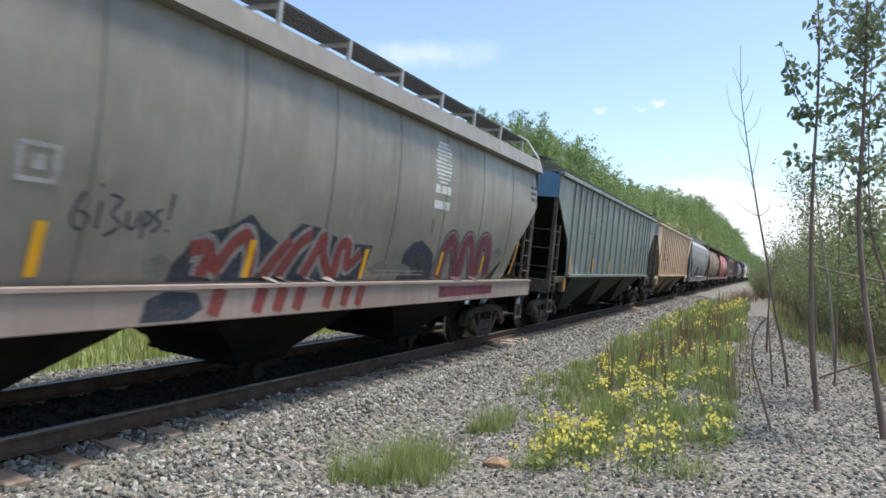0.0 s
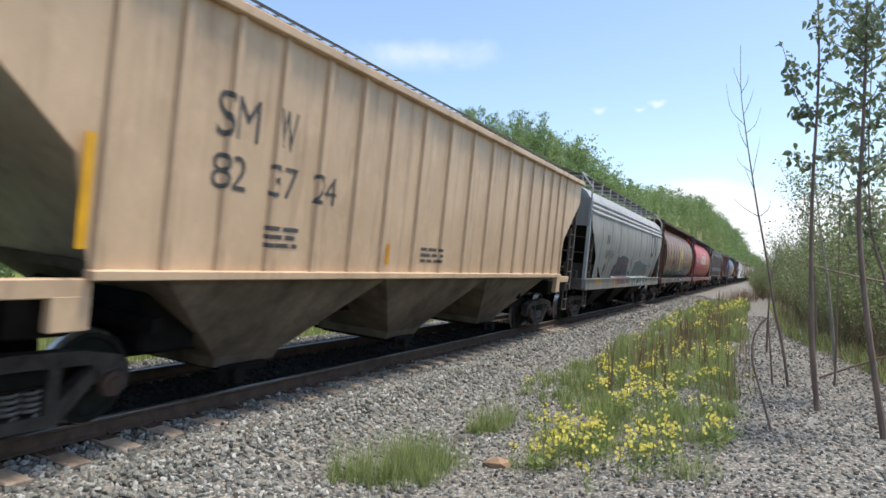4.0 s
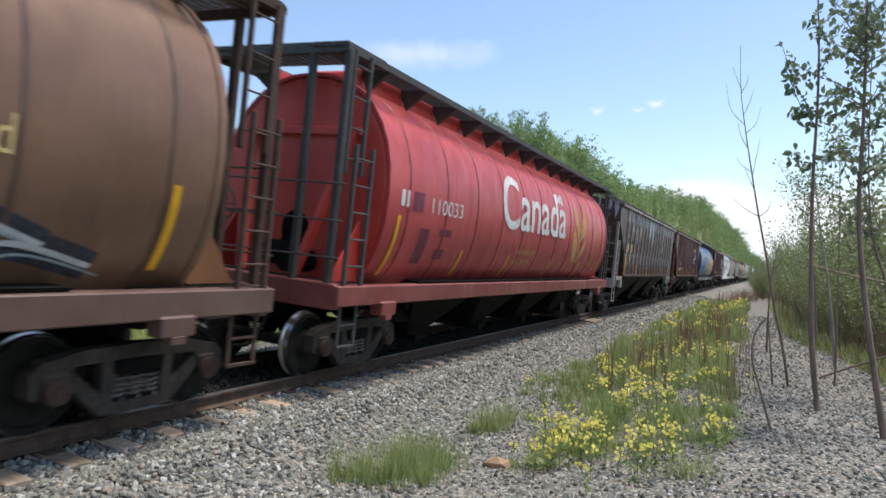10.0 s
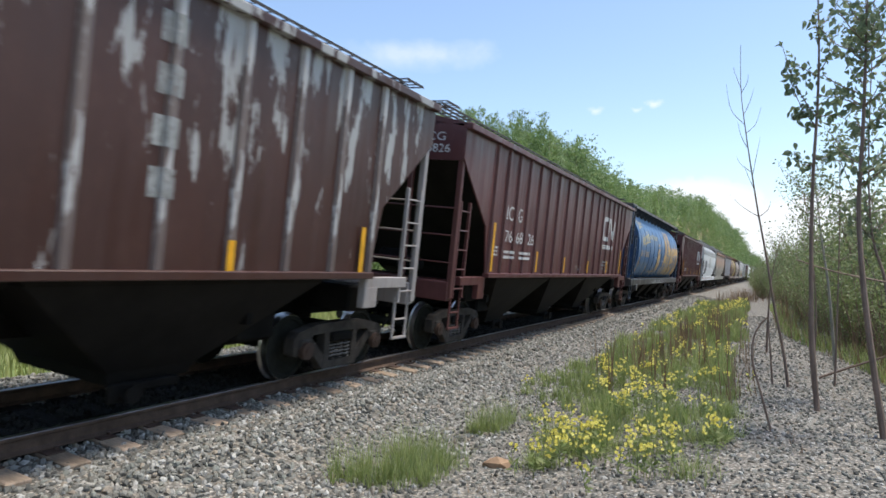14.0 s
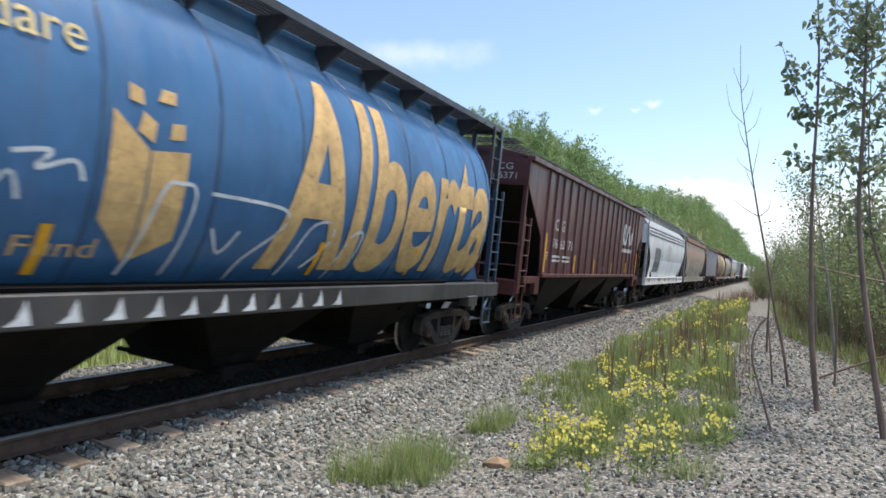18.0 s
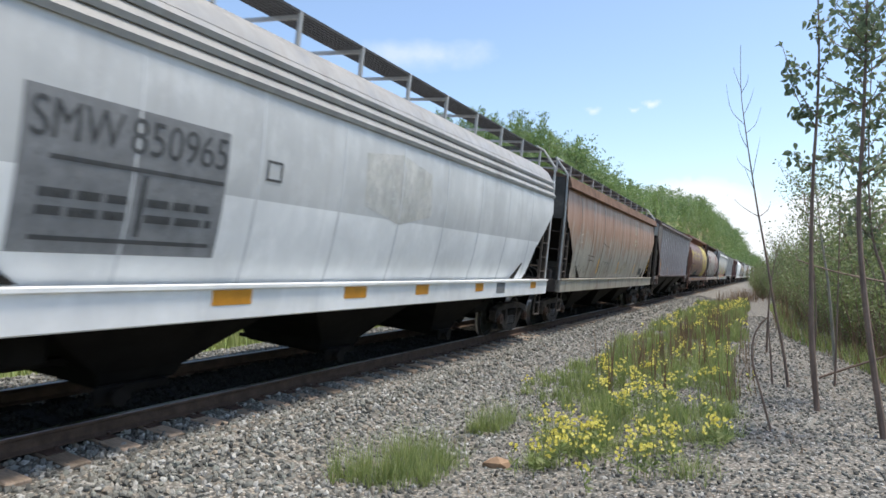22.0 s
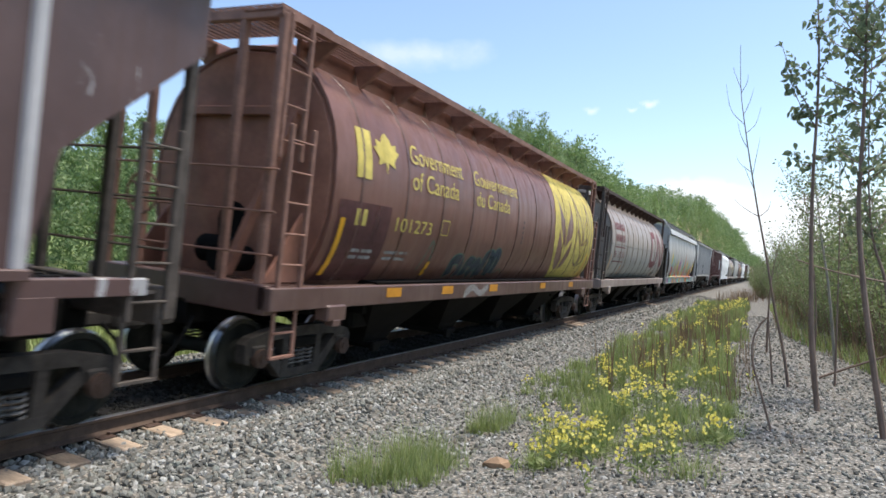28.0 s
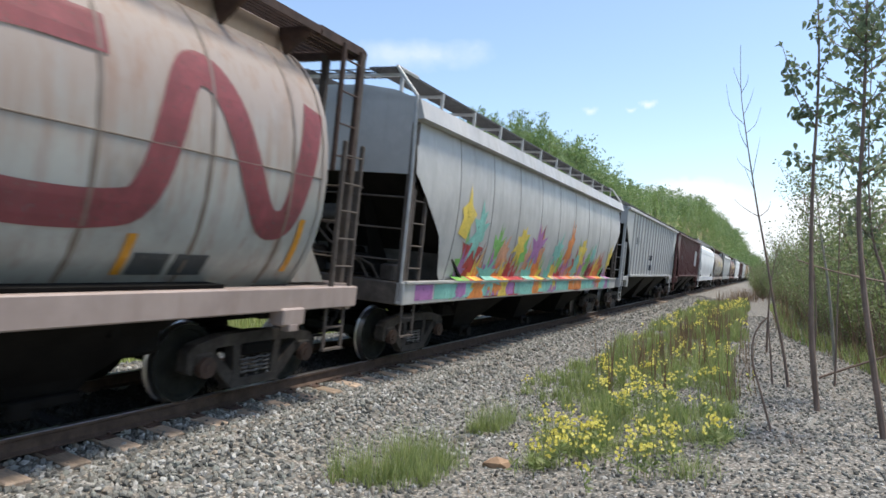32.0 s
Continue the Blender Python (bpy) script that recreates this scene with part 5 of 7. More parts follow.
for i in range(230):
    y = 10 + 70 * (i / 230) ** 1.4 + r.uniform(-1.0, 1.0)
    edge = 2.85 - 1.6 * smoothstep(10, 24, y) - 1.7 * smoothstep(30, 70, y)
    x = edge + r.expovariate(0.30)
    k = r.uniform(0.55, 0.88) * (1 + 1.25 * smoothstep(0.4, 3.2, x - edge))
    plant("bush", "tangled green willow scrub beside the gravel path", "bush", r.choice(BUSHES), pose(x, y, ground_z(x, y) - 0.1, 0, 0, r.uniform(0, 360)) @ Matrix.Diagonal((k, k, k, 1)), "scrub bushes")
for i in range(70):
    y = r.uniform(75, 230)
    x = -OFF + BEND * y * y / 2 + 5.4 + r.expovariate(0.16)
    k = r.uniform(0.7, 1.2)
    plant("bush", "low green scrub where the path closes up", "bush", r.choice(BUSHES), pose(x, y, ground_z(x, y) - 0.1, 0, 0, r.uniform(0, 360)) @ Matrix.Diagonal((k, k, k, 1)), "scrub bushes")
for i in range(40):
    y = r.uniform(26, 140)
    x = 4.0 + 0.07 * y + r.expovariate(0.08)
    k = r.uniform(0.42, 0.68)
    plant("aspen_tree", "young aspen standing behind the scrub", "tree", WOODS[r.randrange(7)], pose(x, y, ground_z(x, y), 0, 0, r.uniform(0, 360)) @ Matrix.Diagonal((k, k, k, 1)), "trees beyond the path")


# ---- saplings, grass and flowers in the foreground ----
def limb(s, ctrl, r0, r1, n=5):
    """A tapering round stem along a smooth curve, as one skin."""
    pts = [Vector(p) for p in curve3(ctrl)]
    k, rings = len(pts) - 1, []
    for i, p in enumerate(pts):
        d = (pts[min(k, i + 1)] - pts[max(0, i - 1)]).normalized()
        u = d.cross(Vector((0.3, 1, 0.1))).normalized()
        w = d.cross(u)
        rad = r0 + (r1 - r0) * i / k
        rings.append([p + rad * (math.cos(6.2832 * j / n) * u + math.sin(6.2832 * j / n) * w) for j in range(n)])
    s.loft(rings)
    return pts


def curve3(ctrl, n=5):
    out = []
    for i in range(len(ctrl) - 1):
        p0, p1, p2, p3 = ctrl[max(0, i - 1)], ctrl[i], ctrl[i + 1], ctrl[min(len(ctrl) - 1, i + 2)]
        for k in range(n):
            t = k / n
            out.append(tuple(0.5 * (2 * b + (c - a) * t + (2 * a - 5 * b + 4 * c - d) * t * t + (3 * b - a - 3 * c + d) * t ** 3) for a, b, c, d in zip(p0, p1, p2, p3)))
    return out + [ctrl[-1]]


def add_broad_leaf(s, p, u, w, ln, wd):
    """A broad pointed leaf, folded along its midrib."""
    n = u.cross(w) * wd * 0.35
    k = len(s.v)
    s.v.extend(tuple(v) for v in (p, p + u * ln * 0.25 + w * wd * 0.85 + n, p + u * ln * 0.55 + w * wd * 0.8 + n, p + u * ln, p + u * ln * 0.55 - w * wd * 0.8 + n, p + u * ln * 0.25 - w * wd * 0.85 + n))
    s.f.extend(((k, k + 1, k + 2, k + 3), (k, k + 3, k + 4, k + 5)))


def sapling(name, label, x, y, ctrl, r0, boughs=(), twigs=0, leaves=0, leaf_len=0.1, seed=1, leaf_from=0.3, reach=0.9, mat=None, drop=-0.9, bark=None, broad=0.0, thin=0.18):
    """A thin tree: a trunk through ctrl (metres from its foot), boughs of its own (side, height), random twigs, leaves."""
    q = random.Random(seed)
    t = thing(name, label, "tree", "saplings by the path")
    t.matrix_basis = pose(x, y, ground_z(x, y) - 0.05)
    tk = Shape()
    pts = limb(tk, ctrl, r0, r0 * thin, 8)
    part("trunk", tk, bark or BARK_GREY, t)
    ends = []

    def grow(way, r1):
        b = Shape()
        tp = limb(b, way, r1, r1 * 0.3, 4)
        part("branch", b, bark or BARK_GREY, t)
        ends.append(tp)

    for way in boughs:
        deep = q.uniform(-0.25, 0.25)
        grow([(a, deep * i / len(way), b) for i, (a, b) in enumerate(way)], r0 * 0.24)
    for i in range(twigs):
        f = q.uniform(leaf_from, 0.98)
        p = pts[min(len(pts) - 1, int(f * len(pts)))]
        a, ln = q.uniform(0, 6.28), reach * (1.2 - 0.8 * f) * q.uniform(0.5, 1.1)
        out = Vector((math.cos(a), math.sin(a), 0))
        grow([tuple(p), tuple(p + out * ln * 0.5 + Vector((0, 0, ln * 0.3))), tuple(p + out * ln * 0.85 + Vector((0, 0, ln * q.uniform(0.5, 1.0))))], r0 * 0.22)
    if leaves:
        lf = Shape()
        for i in range(leaves):
            tp = q.choice(ends)
            c = tp[min(len(tp) - 1, int(q.uniform(0.15, 1.0) * len(tp)))] + rand_dir(q) * q.uniform(0.02, 0.13 + 0.5 * (leaf_len < 0.1) * leaf_len)
            u = (rand_dir(q) + Vector((0, 0, drop))).normalized()
            w = u.cross(rand_dir(q)).normalized()
            ln = leaf_len * q.uniform(0.55, 1.25)
            if broad:
                add_broad_leaf(lf, c, u, w, ln, ln * broad)
            else:
                add_leaf(lf, c, u, w, ln, ln * 0.32)
        part("leaves", lf.mesh("leaves", mat or LEAF_DARK, False, False), mat or LEAF_DARK, t)
    return t


sapling("bare_sapling", "thin leafless grey sapling leaning over the gravel path", 0.39, 11.78, [(0, 0, 0), (-0.07, 0, 0.63), (-0.19, 0, 1.33), (-0.3, 0, 2.14), (-0.4, 0, 2.77), (-0.5, 0, 3.51), (-0.58, 0, 4.16), (-0.64, 0, 4.81), (-0.64, 0, 5.56)], 0.025,
        [((-0.46, 3.18), (-0.54, 3.37), (-0.6, 3.55)), ((-0.5, 3.46), (-0.65, 3.6), (-0.72, 3.75)), ((-0.48, 3.41), (-0.42, 3.73), (-0.36, 4.04)), ((-0.56, 3.87), (-0.65, 4.07), (-0.69, 4.3)), ((-0.58, 4.09), (-0.43, 4.23), (-0.35, 4.5)), ((-0.6, 4.25), (-0.79, 4.5), (-0.86, 4.93)), ((-0.61, 4.39), (-0.51, 4.61), (-0.45, 4.83)), ((-0.63, 4.81), (-0.71, 5.05), (-0.76, 5.24)), ((-0.64, 4.76), (-0.55, 4.89), (-0.53, 5.03)), ((-0.4, 2.74), (-0.59, 2.86), (-0.75, 3.01)), ((-0.38, 2.74), (-0.26, 2.85), (-0.22, 2.99))], thin=0.12)
sapling("poplar_sapling", "slender young poplar with sparse clusters of hanging leaves", 0.65, 9.82, [(0, 0, 0), (-0.05, 0, 0.97), (-0.05, 0, 1.7), (-0.04, 0, 2.43), (-0.01, 0, 3.16), (0.04, 0, 3.89), (0.07, 0, 4.63), (0.07, 0, 5.38), (0.08, 0, 6.28)], 0.036,
        [((0.04, 3.81), (-0.19, 4.24), (-0.37, 4.83)), ((0.04, 3.7), (-0.15, 4.0), (-0.32, 4.5)), ((0.02, 3.92), (-0.12, 3.92), (-0.23, 3.87)), ((0.04, 3.84), (0.25, 3.86), (0.41, 3.77)), ((0.06, 4.36), (-0.06, 4.46), (-0.29, 4.59)), ((0.07, 4.43), (0.17, 4.61), (0.21, 4.86)), ((0.07, 4.88), (0.04, 5.0), (0.01, 5.19)), ((0.0, 3.22), (-0.14, 3.24), (-0.23, 3.41)), ((0.0, 3.29), (0.21, 3.33), (0.31, 3.42)), ((0.04, 4.14), (0.22, 4.08), (0.32, 4.18)), ((0.08, 5.03), (0.24, 5.19), (0.33, 5.5))], 0, 330, 0.105, 32, broad=0.34, drop=-0.7)
sapling("poplar_sapling", "young poplar with dense dark leaves at the edge of the scrub", 1.18, 8.44, [(0, 0, 0), (-0.09, 0, 0.8), (-0.16, 0, 1.53), (-0.2, 0, 2.2), (-0.2, 0, 2.63), (-0.16, 0, 3.24), (-0.13, 0, 3.86), (-0.11, 0, 4.41), (-0.09, 0, 4.91), (-0.07, 0, 5.66)], 0.037, (), 46, 900, 0.088, 33, 0.46, 0.85, broad=0.34, drop=-0.7)
sapling("poplar_sapling", "tall young poplar behind the scrub's edge", 1.56, 10.71, [(0, 0, 0), (-0.01, 0, 1.56), (-0.14, 0, 2.18), (-0.19, 0, 2.64), (-0.19, 0, 3.65), (-0.1, 0, 5.6)], 0.026, (), 38, 760, 0.08, 37, 0.45, 1.0, broad=0.32, drop=-0.5)
sapling("birch_sapling", "pale thin birch with small fresh leaves", 1.27, 14.57, [(0, 0, 0), (-0.04, 0, 0.79), (-0.1, 0, 1.64), (-0.19, 0, 2.4), (-0.26, 0, 3.16), (-0.31, 0, 3.81)], 0.034, (), 30, 620, 0.06, 34, 0.55, 1.2, LEAF_SCRUB, -0.2, BARK_PALE)
sapling("birch_sapling", "thin birch with sparse small leaves", 0.85, 13.6, [(0, 0, 0), (0.05, 0, 1.2), (-0.02, 0, 2.4), (-0.15, 0, 3.5)], 0.018, (), 30, 520, 0.055, 35, 0.5, 1.1, LEAF_SCRUB, -0.2, BARK_GREY)
sapling("birch_sapling", "thin birch with airy small leaves", 1.05, 12.2, [(0, 0, 0), (0.05, 0, 1.2), (0.1, 0, 2.6), (0.12, 0, 4.1)], 0.018, (), 30, 480, 0.055, 45, 0.5, 0.9, LEAF_SCRUB, -0.2, BARK_GREY)
sapling("bent_stem", "thin bent grey stem arching over the path", 0.11, 8.17, [(0, 0, 0), (-0.12, 0, 0.5), (-0.19, 0, 0.8), (-0.18, 0, 1.05), (-0.11, 0, 1.21), (-0.02, 0, 1.31)], 0.014, thin=0.6)
sapling("thin_stem", "short upright grey stem on the gravel", 0.17, 11.87, [(0, 0, 0), (-0.03, 0, 0.6), (-0.05, 0, 1.14), (-0.01, 0, 1.68)], 0.018, (), 3, 0, 0, 38, 0.4, 0.3)
sapling("thin_stem", "slender dark stem on the path", 0.12, 16.4, [(0, 0, 0), (0.04, 0, 0.86), (0.12, 0, 1.73), (0.28, 0, 2.48)], 0.028, (), 6, 0, 0, 40, 0.5, 0.6)
sapling("thin_stem", "short dark stem beside the poplar", 0.74, 11.73, [(0, 0, 0), (-0.05, 0, 0.82), (-0.02, 0, 1.52)], 0.03, (), 2, 0, 0, 39, 0.4, 0.5)
stick = Shape()
limb(stick, [(0, 0, 0.03), (0.38, -0.3, 0.25), (0.86, -0.6, 0.5), (1.19, -0.9, 0.67)], 0.022, 0.014)
st = tagged(new("fallen_stick", stick.mesh("stick", BARK_GREY)), "grey dead stick leaning against the saplings", "stick")
st.matrix_basis = pose(0.89, 12.89, ground_z(0.89, 12.89))
twig = Shape()
limb(twig, [(-0.23, 0, 0), (0.22, 0, -0.16), (0.85, 0, -0.30), (1.29, 0, -0.37)], 0.008, 0.017)
part("branch", twig, BARK_GREY, bpy.data.objects["poplar_sapling"], at=pose(0.01, 0.03, 1.99))

GRASS = leafy("green_grass", (0.17, 0.25, 0.07), (0.42, 0.46, 0.20), 0.55)
GRASS_PALE = leafy("pale_tall_grass", (0.24, 0.28, 0.09), (0.42, 0.44, 0.18), 0.4)
DRY = leafy("dry_brown_stalks", (0.17, 0.105, 0.06), (0.27, 0.19, 0.12), 0.3)
PETAL = leafy("yellow_petals", (0.86, 0.78, 0.15), (0.95, 0.90, 0.33), 0.45)


def blade(s, x, y, z, h, lean, turn, w):
    c, n = math.cos(turn), math.sin(turn)
    k = len(s.v)
    s.v.extend(((x - n * w, y + c * w, z), (x + n * w, y - c * w, z), (x + c * lean * 0.4 - n * w * 0.6, y + n * lean * 0.4 + c * w * 0.6, z + h * 0.6), (x + c * lean * 0.4 + n * w * 0.6, y + n * lean * 0.4 - c * w * 0.6, z + h * 0.6), (x + c * lean, y + n * lean, z + h)))
    s.f.extend(((k, k + 1, k + 3, k + 2), (k + 2, k + 3, k + 4)))


def patchy(x, y, f, seed):
    return noise.noise(Vector((x * f + seed, y * f, seed)))


g, dry, fl, leafw = Shape(), Shape(), Shape(), Shape()
q = random.Random(71)


def in_patch(x, y):
    """Where weeds grow: a strip between the ballast and the path, ragged at its edges."""
    left = -3.45 + 0.25 * math.sin(y * 0.9) + 1.5 * smoothstep(10.6, 8.0, y)
    right = -0.42 + 0.12 * math.sin(y * 0.7 + 1) - 0.3 * smoothstep(25, 50, y)
    return left < x < right


for i in range(5200):
    y = 7.4 + 44 * q.random() ** 1.8
    x = q.uniform(-3.8, 0.0)
    dense = patchy(x, y, 0.9, 4.0) + 0.5 * patchy(x, y, 2.6, 7.0)
    if not in_patch(x, y) or dense < -0.22 + 0.42 * smoothstep(10.5, 7.5, y):
        continue
    z = ground_z(x, y)
    tall = q.uniform(0.07, 0.22) * (1 + 0.9 * max(0, dense)) * (1 + 0.35 * smoothstep(8, 14, y))
    for j in range(9):
        a, rr = q.uniform(0, 6.28), q.uniform(0, 0.09)
        blade(g, x + rr * math.cos(a), y + rr * math.sin(a), z - 0.01, tall * q.uniform(0.6, 1.2), tall * q.uniform(0.1, 0.55), q.uniform(0, 6.28), 0.0035 + 0.0004 * y)
# tufts of their own: place, reach and number of shoots
TUFTS = ((-3.38, 5.36, 0.28, 55), (-3.14, 5.48, 0.32, 80), (-2.97, 5.72, 0.28, 70), (-2.95, 6.17, 0.25, 55), (-3.37, 6.23, 0.25, 45), (-3.54, 5.24, 0.15, 12), (-3.11, 7.64, 0.15, 40), (-2.99, 7.89, 0.2, 45), (-3.0, 8.31, 0.14, 25), (-3.41, 10.29, 0.15, 20), (-2.03, 6.48, 0.18, 45), (-1.91, 7.13, 0.25, 50), (-1.58, 6.98, 0.22, 40), (-1.41, 7.3, 0.2, 25), (-2.16, 7.78, 0.2, 35), (-1.01, 7.0, 0.2, 35), (-0.54, 6.13, 0.25, 30), (-0.81, 7.6, 0.25, 30), (-0.51, 7.44, 0.2, 45), (-0.36, 7.65, 0.18, 45), (-0.35, 8.73, 0.15, 30), (-2.77, 8.6, 0.12, 15))
for k, (cx, cy, rad, n) in enumerate(TUFTS):
    high = 1.3 if k < 9 else 0.85
    for i in range(n):
        a, rr = q.uniform(0, 6.28), rad * 1.15 * q.random() ** 0.8
        x, y = cx + rr * math.cos(a), cy + rr * math.sin(a)
        for j in range(6):
            blade(g, x + q.uniform(-0.03, 0.03), y + q.uniform(-0.03, 0.03), ground_z(x, y) - 0.01, high * q.choice((q.uniform(0.06, 0.2), q.uniform(0.12, 0.38))), q.uniform(0.04, 0.26), q.uniform(0, 6.28), 0.0032)
# rank grass along the foot of the scrub
for i in range(2200):
    y = 9.5 + 30 * q.random() ** 1.5
    x = 1.95 - 1.5 * smoothstep(10, 24, y) + abs(q.gauss(0, 0.45))
    blade(g, x, y, ground_z(x, y) - 0.02, q.uniform(0.12, 0.5), q.uniform(0.05, 0.25), q.uniform(0, 6.28), 0.004 + 0.0004 * y)
tagged(new("weeds_and_grass", g.mesh("grass", GRASS, False, False)), "green grass and weeds between ballast and path", "grass", kind="stuff")

# bunches of flowers: place and number of stems
BUNCHES = ((-1.92, 7.13, 14), (-1.66, 7.23, 18), (-1.62, 6.67, 12), (-1.79, 6.44, 10), (-1.33, 6.61, 8), (-1.95, 6.22, 6), (-0.96, 6.65, 10), (-0.93, 6.08, 6), (-1.05, 6.21, 6), (-1.05, 7.5, 6), (-0.74, 7.02, 7), (-0.49, 7.15, 7), (-0.36, 7.05, 4), (-0.69, 6.51, 4), (-2.22, 6.71, 3), (-2.31, 7.61, 5), (-2.24, 8.07, 5), (-1.3, 5.76, 3))
FARTHER = ((-1.62, 8.78, 10), (-1.55, 9.2, 12), (-1.69, 10.32, 8), (-2.25, 10.77, 12), (-2.15, 9.89, 8), (-2.16, 11.47, 8), (-1.75, 12.16, 10), (-1.27, 9.55, 8), (-1.14, 10.05, 8), (-1.17, 8.59, 5), (-0.52, 8.4, 5), (-0.75, 10.92, 6), (-0.42, 10.61, 5), (-2.63, 12.59, 6), (-3.4, 10.11, 2), (-0.95, 8.95, 4))
SPOTS = [(cx + q.gauss(0, 0.10), cy + q.gauss(0, 0.13)) for cx, cy, k in BUNCHES + FARTHER for j in range(max(2, int(0.72 * k)))]
for i in range(480):
    y = 12.5 + 33 * q.random() ** 1.5
    x = q.uniform(-3.4, -0.3)
    if in_patch(x, y) and patchy(x, y, 0.6, 9.0) + 0.7 * patchy(x, y, 1.7, 3.0) > 0.06:
        SPOTS.append((x, y))
for x, y in SPOTS:
    z, h = ground_z(x, y), q.uniform(0.22, 0.38) * (1 + 0.35 * smoothstep(8, 14, y))
    top = Vector((x + q.uniform(-0.06, 0.06), y + q.uniform(-0.06, 0.06), z + h))
    leafw.tube((x, y, z), top, 0.004, 4, 0.003)
    for j in range(9):
        f = q.uniform(0.1, 0.8)
        u = rand_dir(q, 0.3)
        add_leaf(leafw, Vector((x, y, z)).lerp(top, f), u, u.orthogonal().normalized(), q.uniform(0.05, 0.12), 0.012)
    for j in range(q.randrange(4, 9)):
        c = top + Vector((q.uniform(-0.06, 0.06), q.uniform(-0.06, 0.06), q.uniform(-0.08, 0.03)))
        s0 = q.uniform(0.009, 0.018) * (1 + 0.028 * y)
        for m in range(4):
            u = rand_dir(q)
            add_leaf(fl, c - u * s0, u, u.orthogonal().normalized(), s0 * 2, s0)
tagged(new("flower_stems", leafw.mesh("stems", GRASS, False, False)), "leafy green stems of the yellow wildflowers", "wildflowers", kind="stuff")
tagged(new("yellow_wildflowers", fl.mesh("petals", PETAL, False, False)), "clusters of small bright yellow wildflowers", "wildflowers", kind="stuff")

for i in range(130):
    y = q.choice((q.gauss(17, 3.0), q.gauss(15, 2), q.gauss(22, 4)))
    x = -1.7 + 0.03 * (y - 14) + q.gauss(0, 0.45)
    z, h = ground_z(x, y), q.uniform(0.7, 1.25)
    for j in range(3):
        blade(dry, x + q.uniform(-0.05, 0.05), y, z, h * q.uniform(0.6, 1), q.uniform(0.05, 0.25), q.uniform(0, 6.28), 0.010)
for cx, cy in ((-0.35, 12.4), (-0.25, 14.5), (-0.37, 9.7), (-0.3, 10.5), (-0.8, 24)):
    for i in range(14):
        x, y = cx + q.gauss(0, 0.12), cy + q.gauss(0, 0.15)
        blade(dry, x, y, ground_z(x, y), q.uniform(0.3, 1.1), q.uniform(0.05, 0.4), q.uniform(0, 6.28), 0.006)
for i in range(420):
    y = 9.8 + 20 * q.random() ** 1.4
    x = 1.9 - 1.5 * smoothstep(10, 24, y) + abs(q.gauss(0, 0.6))
    blade(dry, x, y, ground_z(x, y) - 0.02, q.uniform(0.3, 1.5), q.uniform(0.1, 0.6), q.uniform(0, 6.28), 0.004 + 0.0002 * y)
for i in range(220):
    y = 50 + q.gauss(0, 2.2)
    x = -1.2 + q.gauss(0, 0.8)
    blade(dry, x, y, ground_z(x, y), q.uniform(0.4, 1.1), q.uniform(0.1, 0.5), q.uniform(0, 6.28), 0.02)
for i in range(500):
    x, y = q.uniform(-2.6, 1.6), q.uniform(4.6, 9)
    if patchy(x, y, 1.5, 2.0) > 0.15:
        blade(dry, x, y, ground_z(x, y), q.uniform(0.04, 0.10), q.uniform(0.03, 0.12), q.uniform(0, 6.28), 0.004)
tagged(new("dry_stalks", dry.mesh("stalks", DRY, False, False)), "dry red-brown stalks of last year's weeds", "weeds", kind="stuff")

tall = Shape()
for i in range(14000):
    y = 3 + 85 * q.random() ** 1.6
    x = -OFF - 5.5 - 8.5 * q.random()
    z, h = ground_z(x, y), q.uniform(0.4, 0.85)
    blade(tall, x, y, z, h, q.uniform(0.05, 0.35), q.uniform(0, 6.28), 0.012 + 0.0009 * y)
tagged(new("tall_grass", tall.mesh("tall_grass", GRASS_PALE, False, False)), "pale green tall grass beyond the rails", "grass", kind="stuff")

rock = STONE_KINDS[3]
sh = Shape().add([tuple(v * np.array((0.15, 0.10, 0.10))) for v in rock[0]], rock[1])
tagged(new("rock", sh.mesh("rock", plain("tan_rock", (0.32, 0.21, 0.13), 0.9, 0, 0.3, 8, 0.4))), "tan angular rock lying on the gravel", "rock").matrix_basis = pose(-2.42, 6.39, ground_z(-2.42, 6.39) + 0.04, 10, 0, 20)

# the stones nearest the camera, one by one
pile = thing("loose_stones", "loose grey ballast stones on the gravel", "stones")
tagged(pile, kind="structure")
SINGLE = []
for k, (v, f) in enumerate(STONE_KINDS):
    SINGLE.append(Shape().add([tuple(p) for p in v], f).mesh("stone", STONE_ONE, False, False))
for i in near:
    o = new("stone", q.choice(SINGLE))
    o.parent = pile
    o.matrix_basis = Matrix.LocRotScale(spots[i], Euler((q.uniform(0, 6), q.uniform(0, 6), q.uniform(0, 6))), (size[i],) * 3)


# ---- writing, emblems and spray paint on the cars ----
WHITE_INK = worn_ink("worn_white_lettering", (0.62, 0.62, 0.60), 0.15)
DIM_INK = worn_ink("faded_white_lettering", (0.36, 0.37, 0.36), 0.5)
DARK_INK = worn_ink("dark_lettering", (0.055, 0.058, 0.06), 0.2)
TAN_INK = worn_ink("tan_lettering", (0.62, 0.40, 0.16), 0.2)
GOLD_INK = worn_ink("pale_gold_paint", (0.60, 0.47, 0.20), 0.18)
YELLOW_INK = worn_ink("pale_yellow_paint", (0.60, 0.48, 0.11), 0.12)
MAROON_INK = worn_ink("maroon_emblem_paint", (0.20, 0.045, 0.05), 0.18)
OLD13 = worn_ink("dark_maroon_repaint", (0.085, 0.028, 0.026), 0.2)
FADED10 = worn_ink("faint_beige_patch", (0.60, 0.595, 0.555), 0.5)
SIGN_GREY = worn_ink("grey_sign_panel", (0.20, 0.205, 0.21), 0.12)
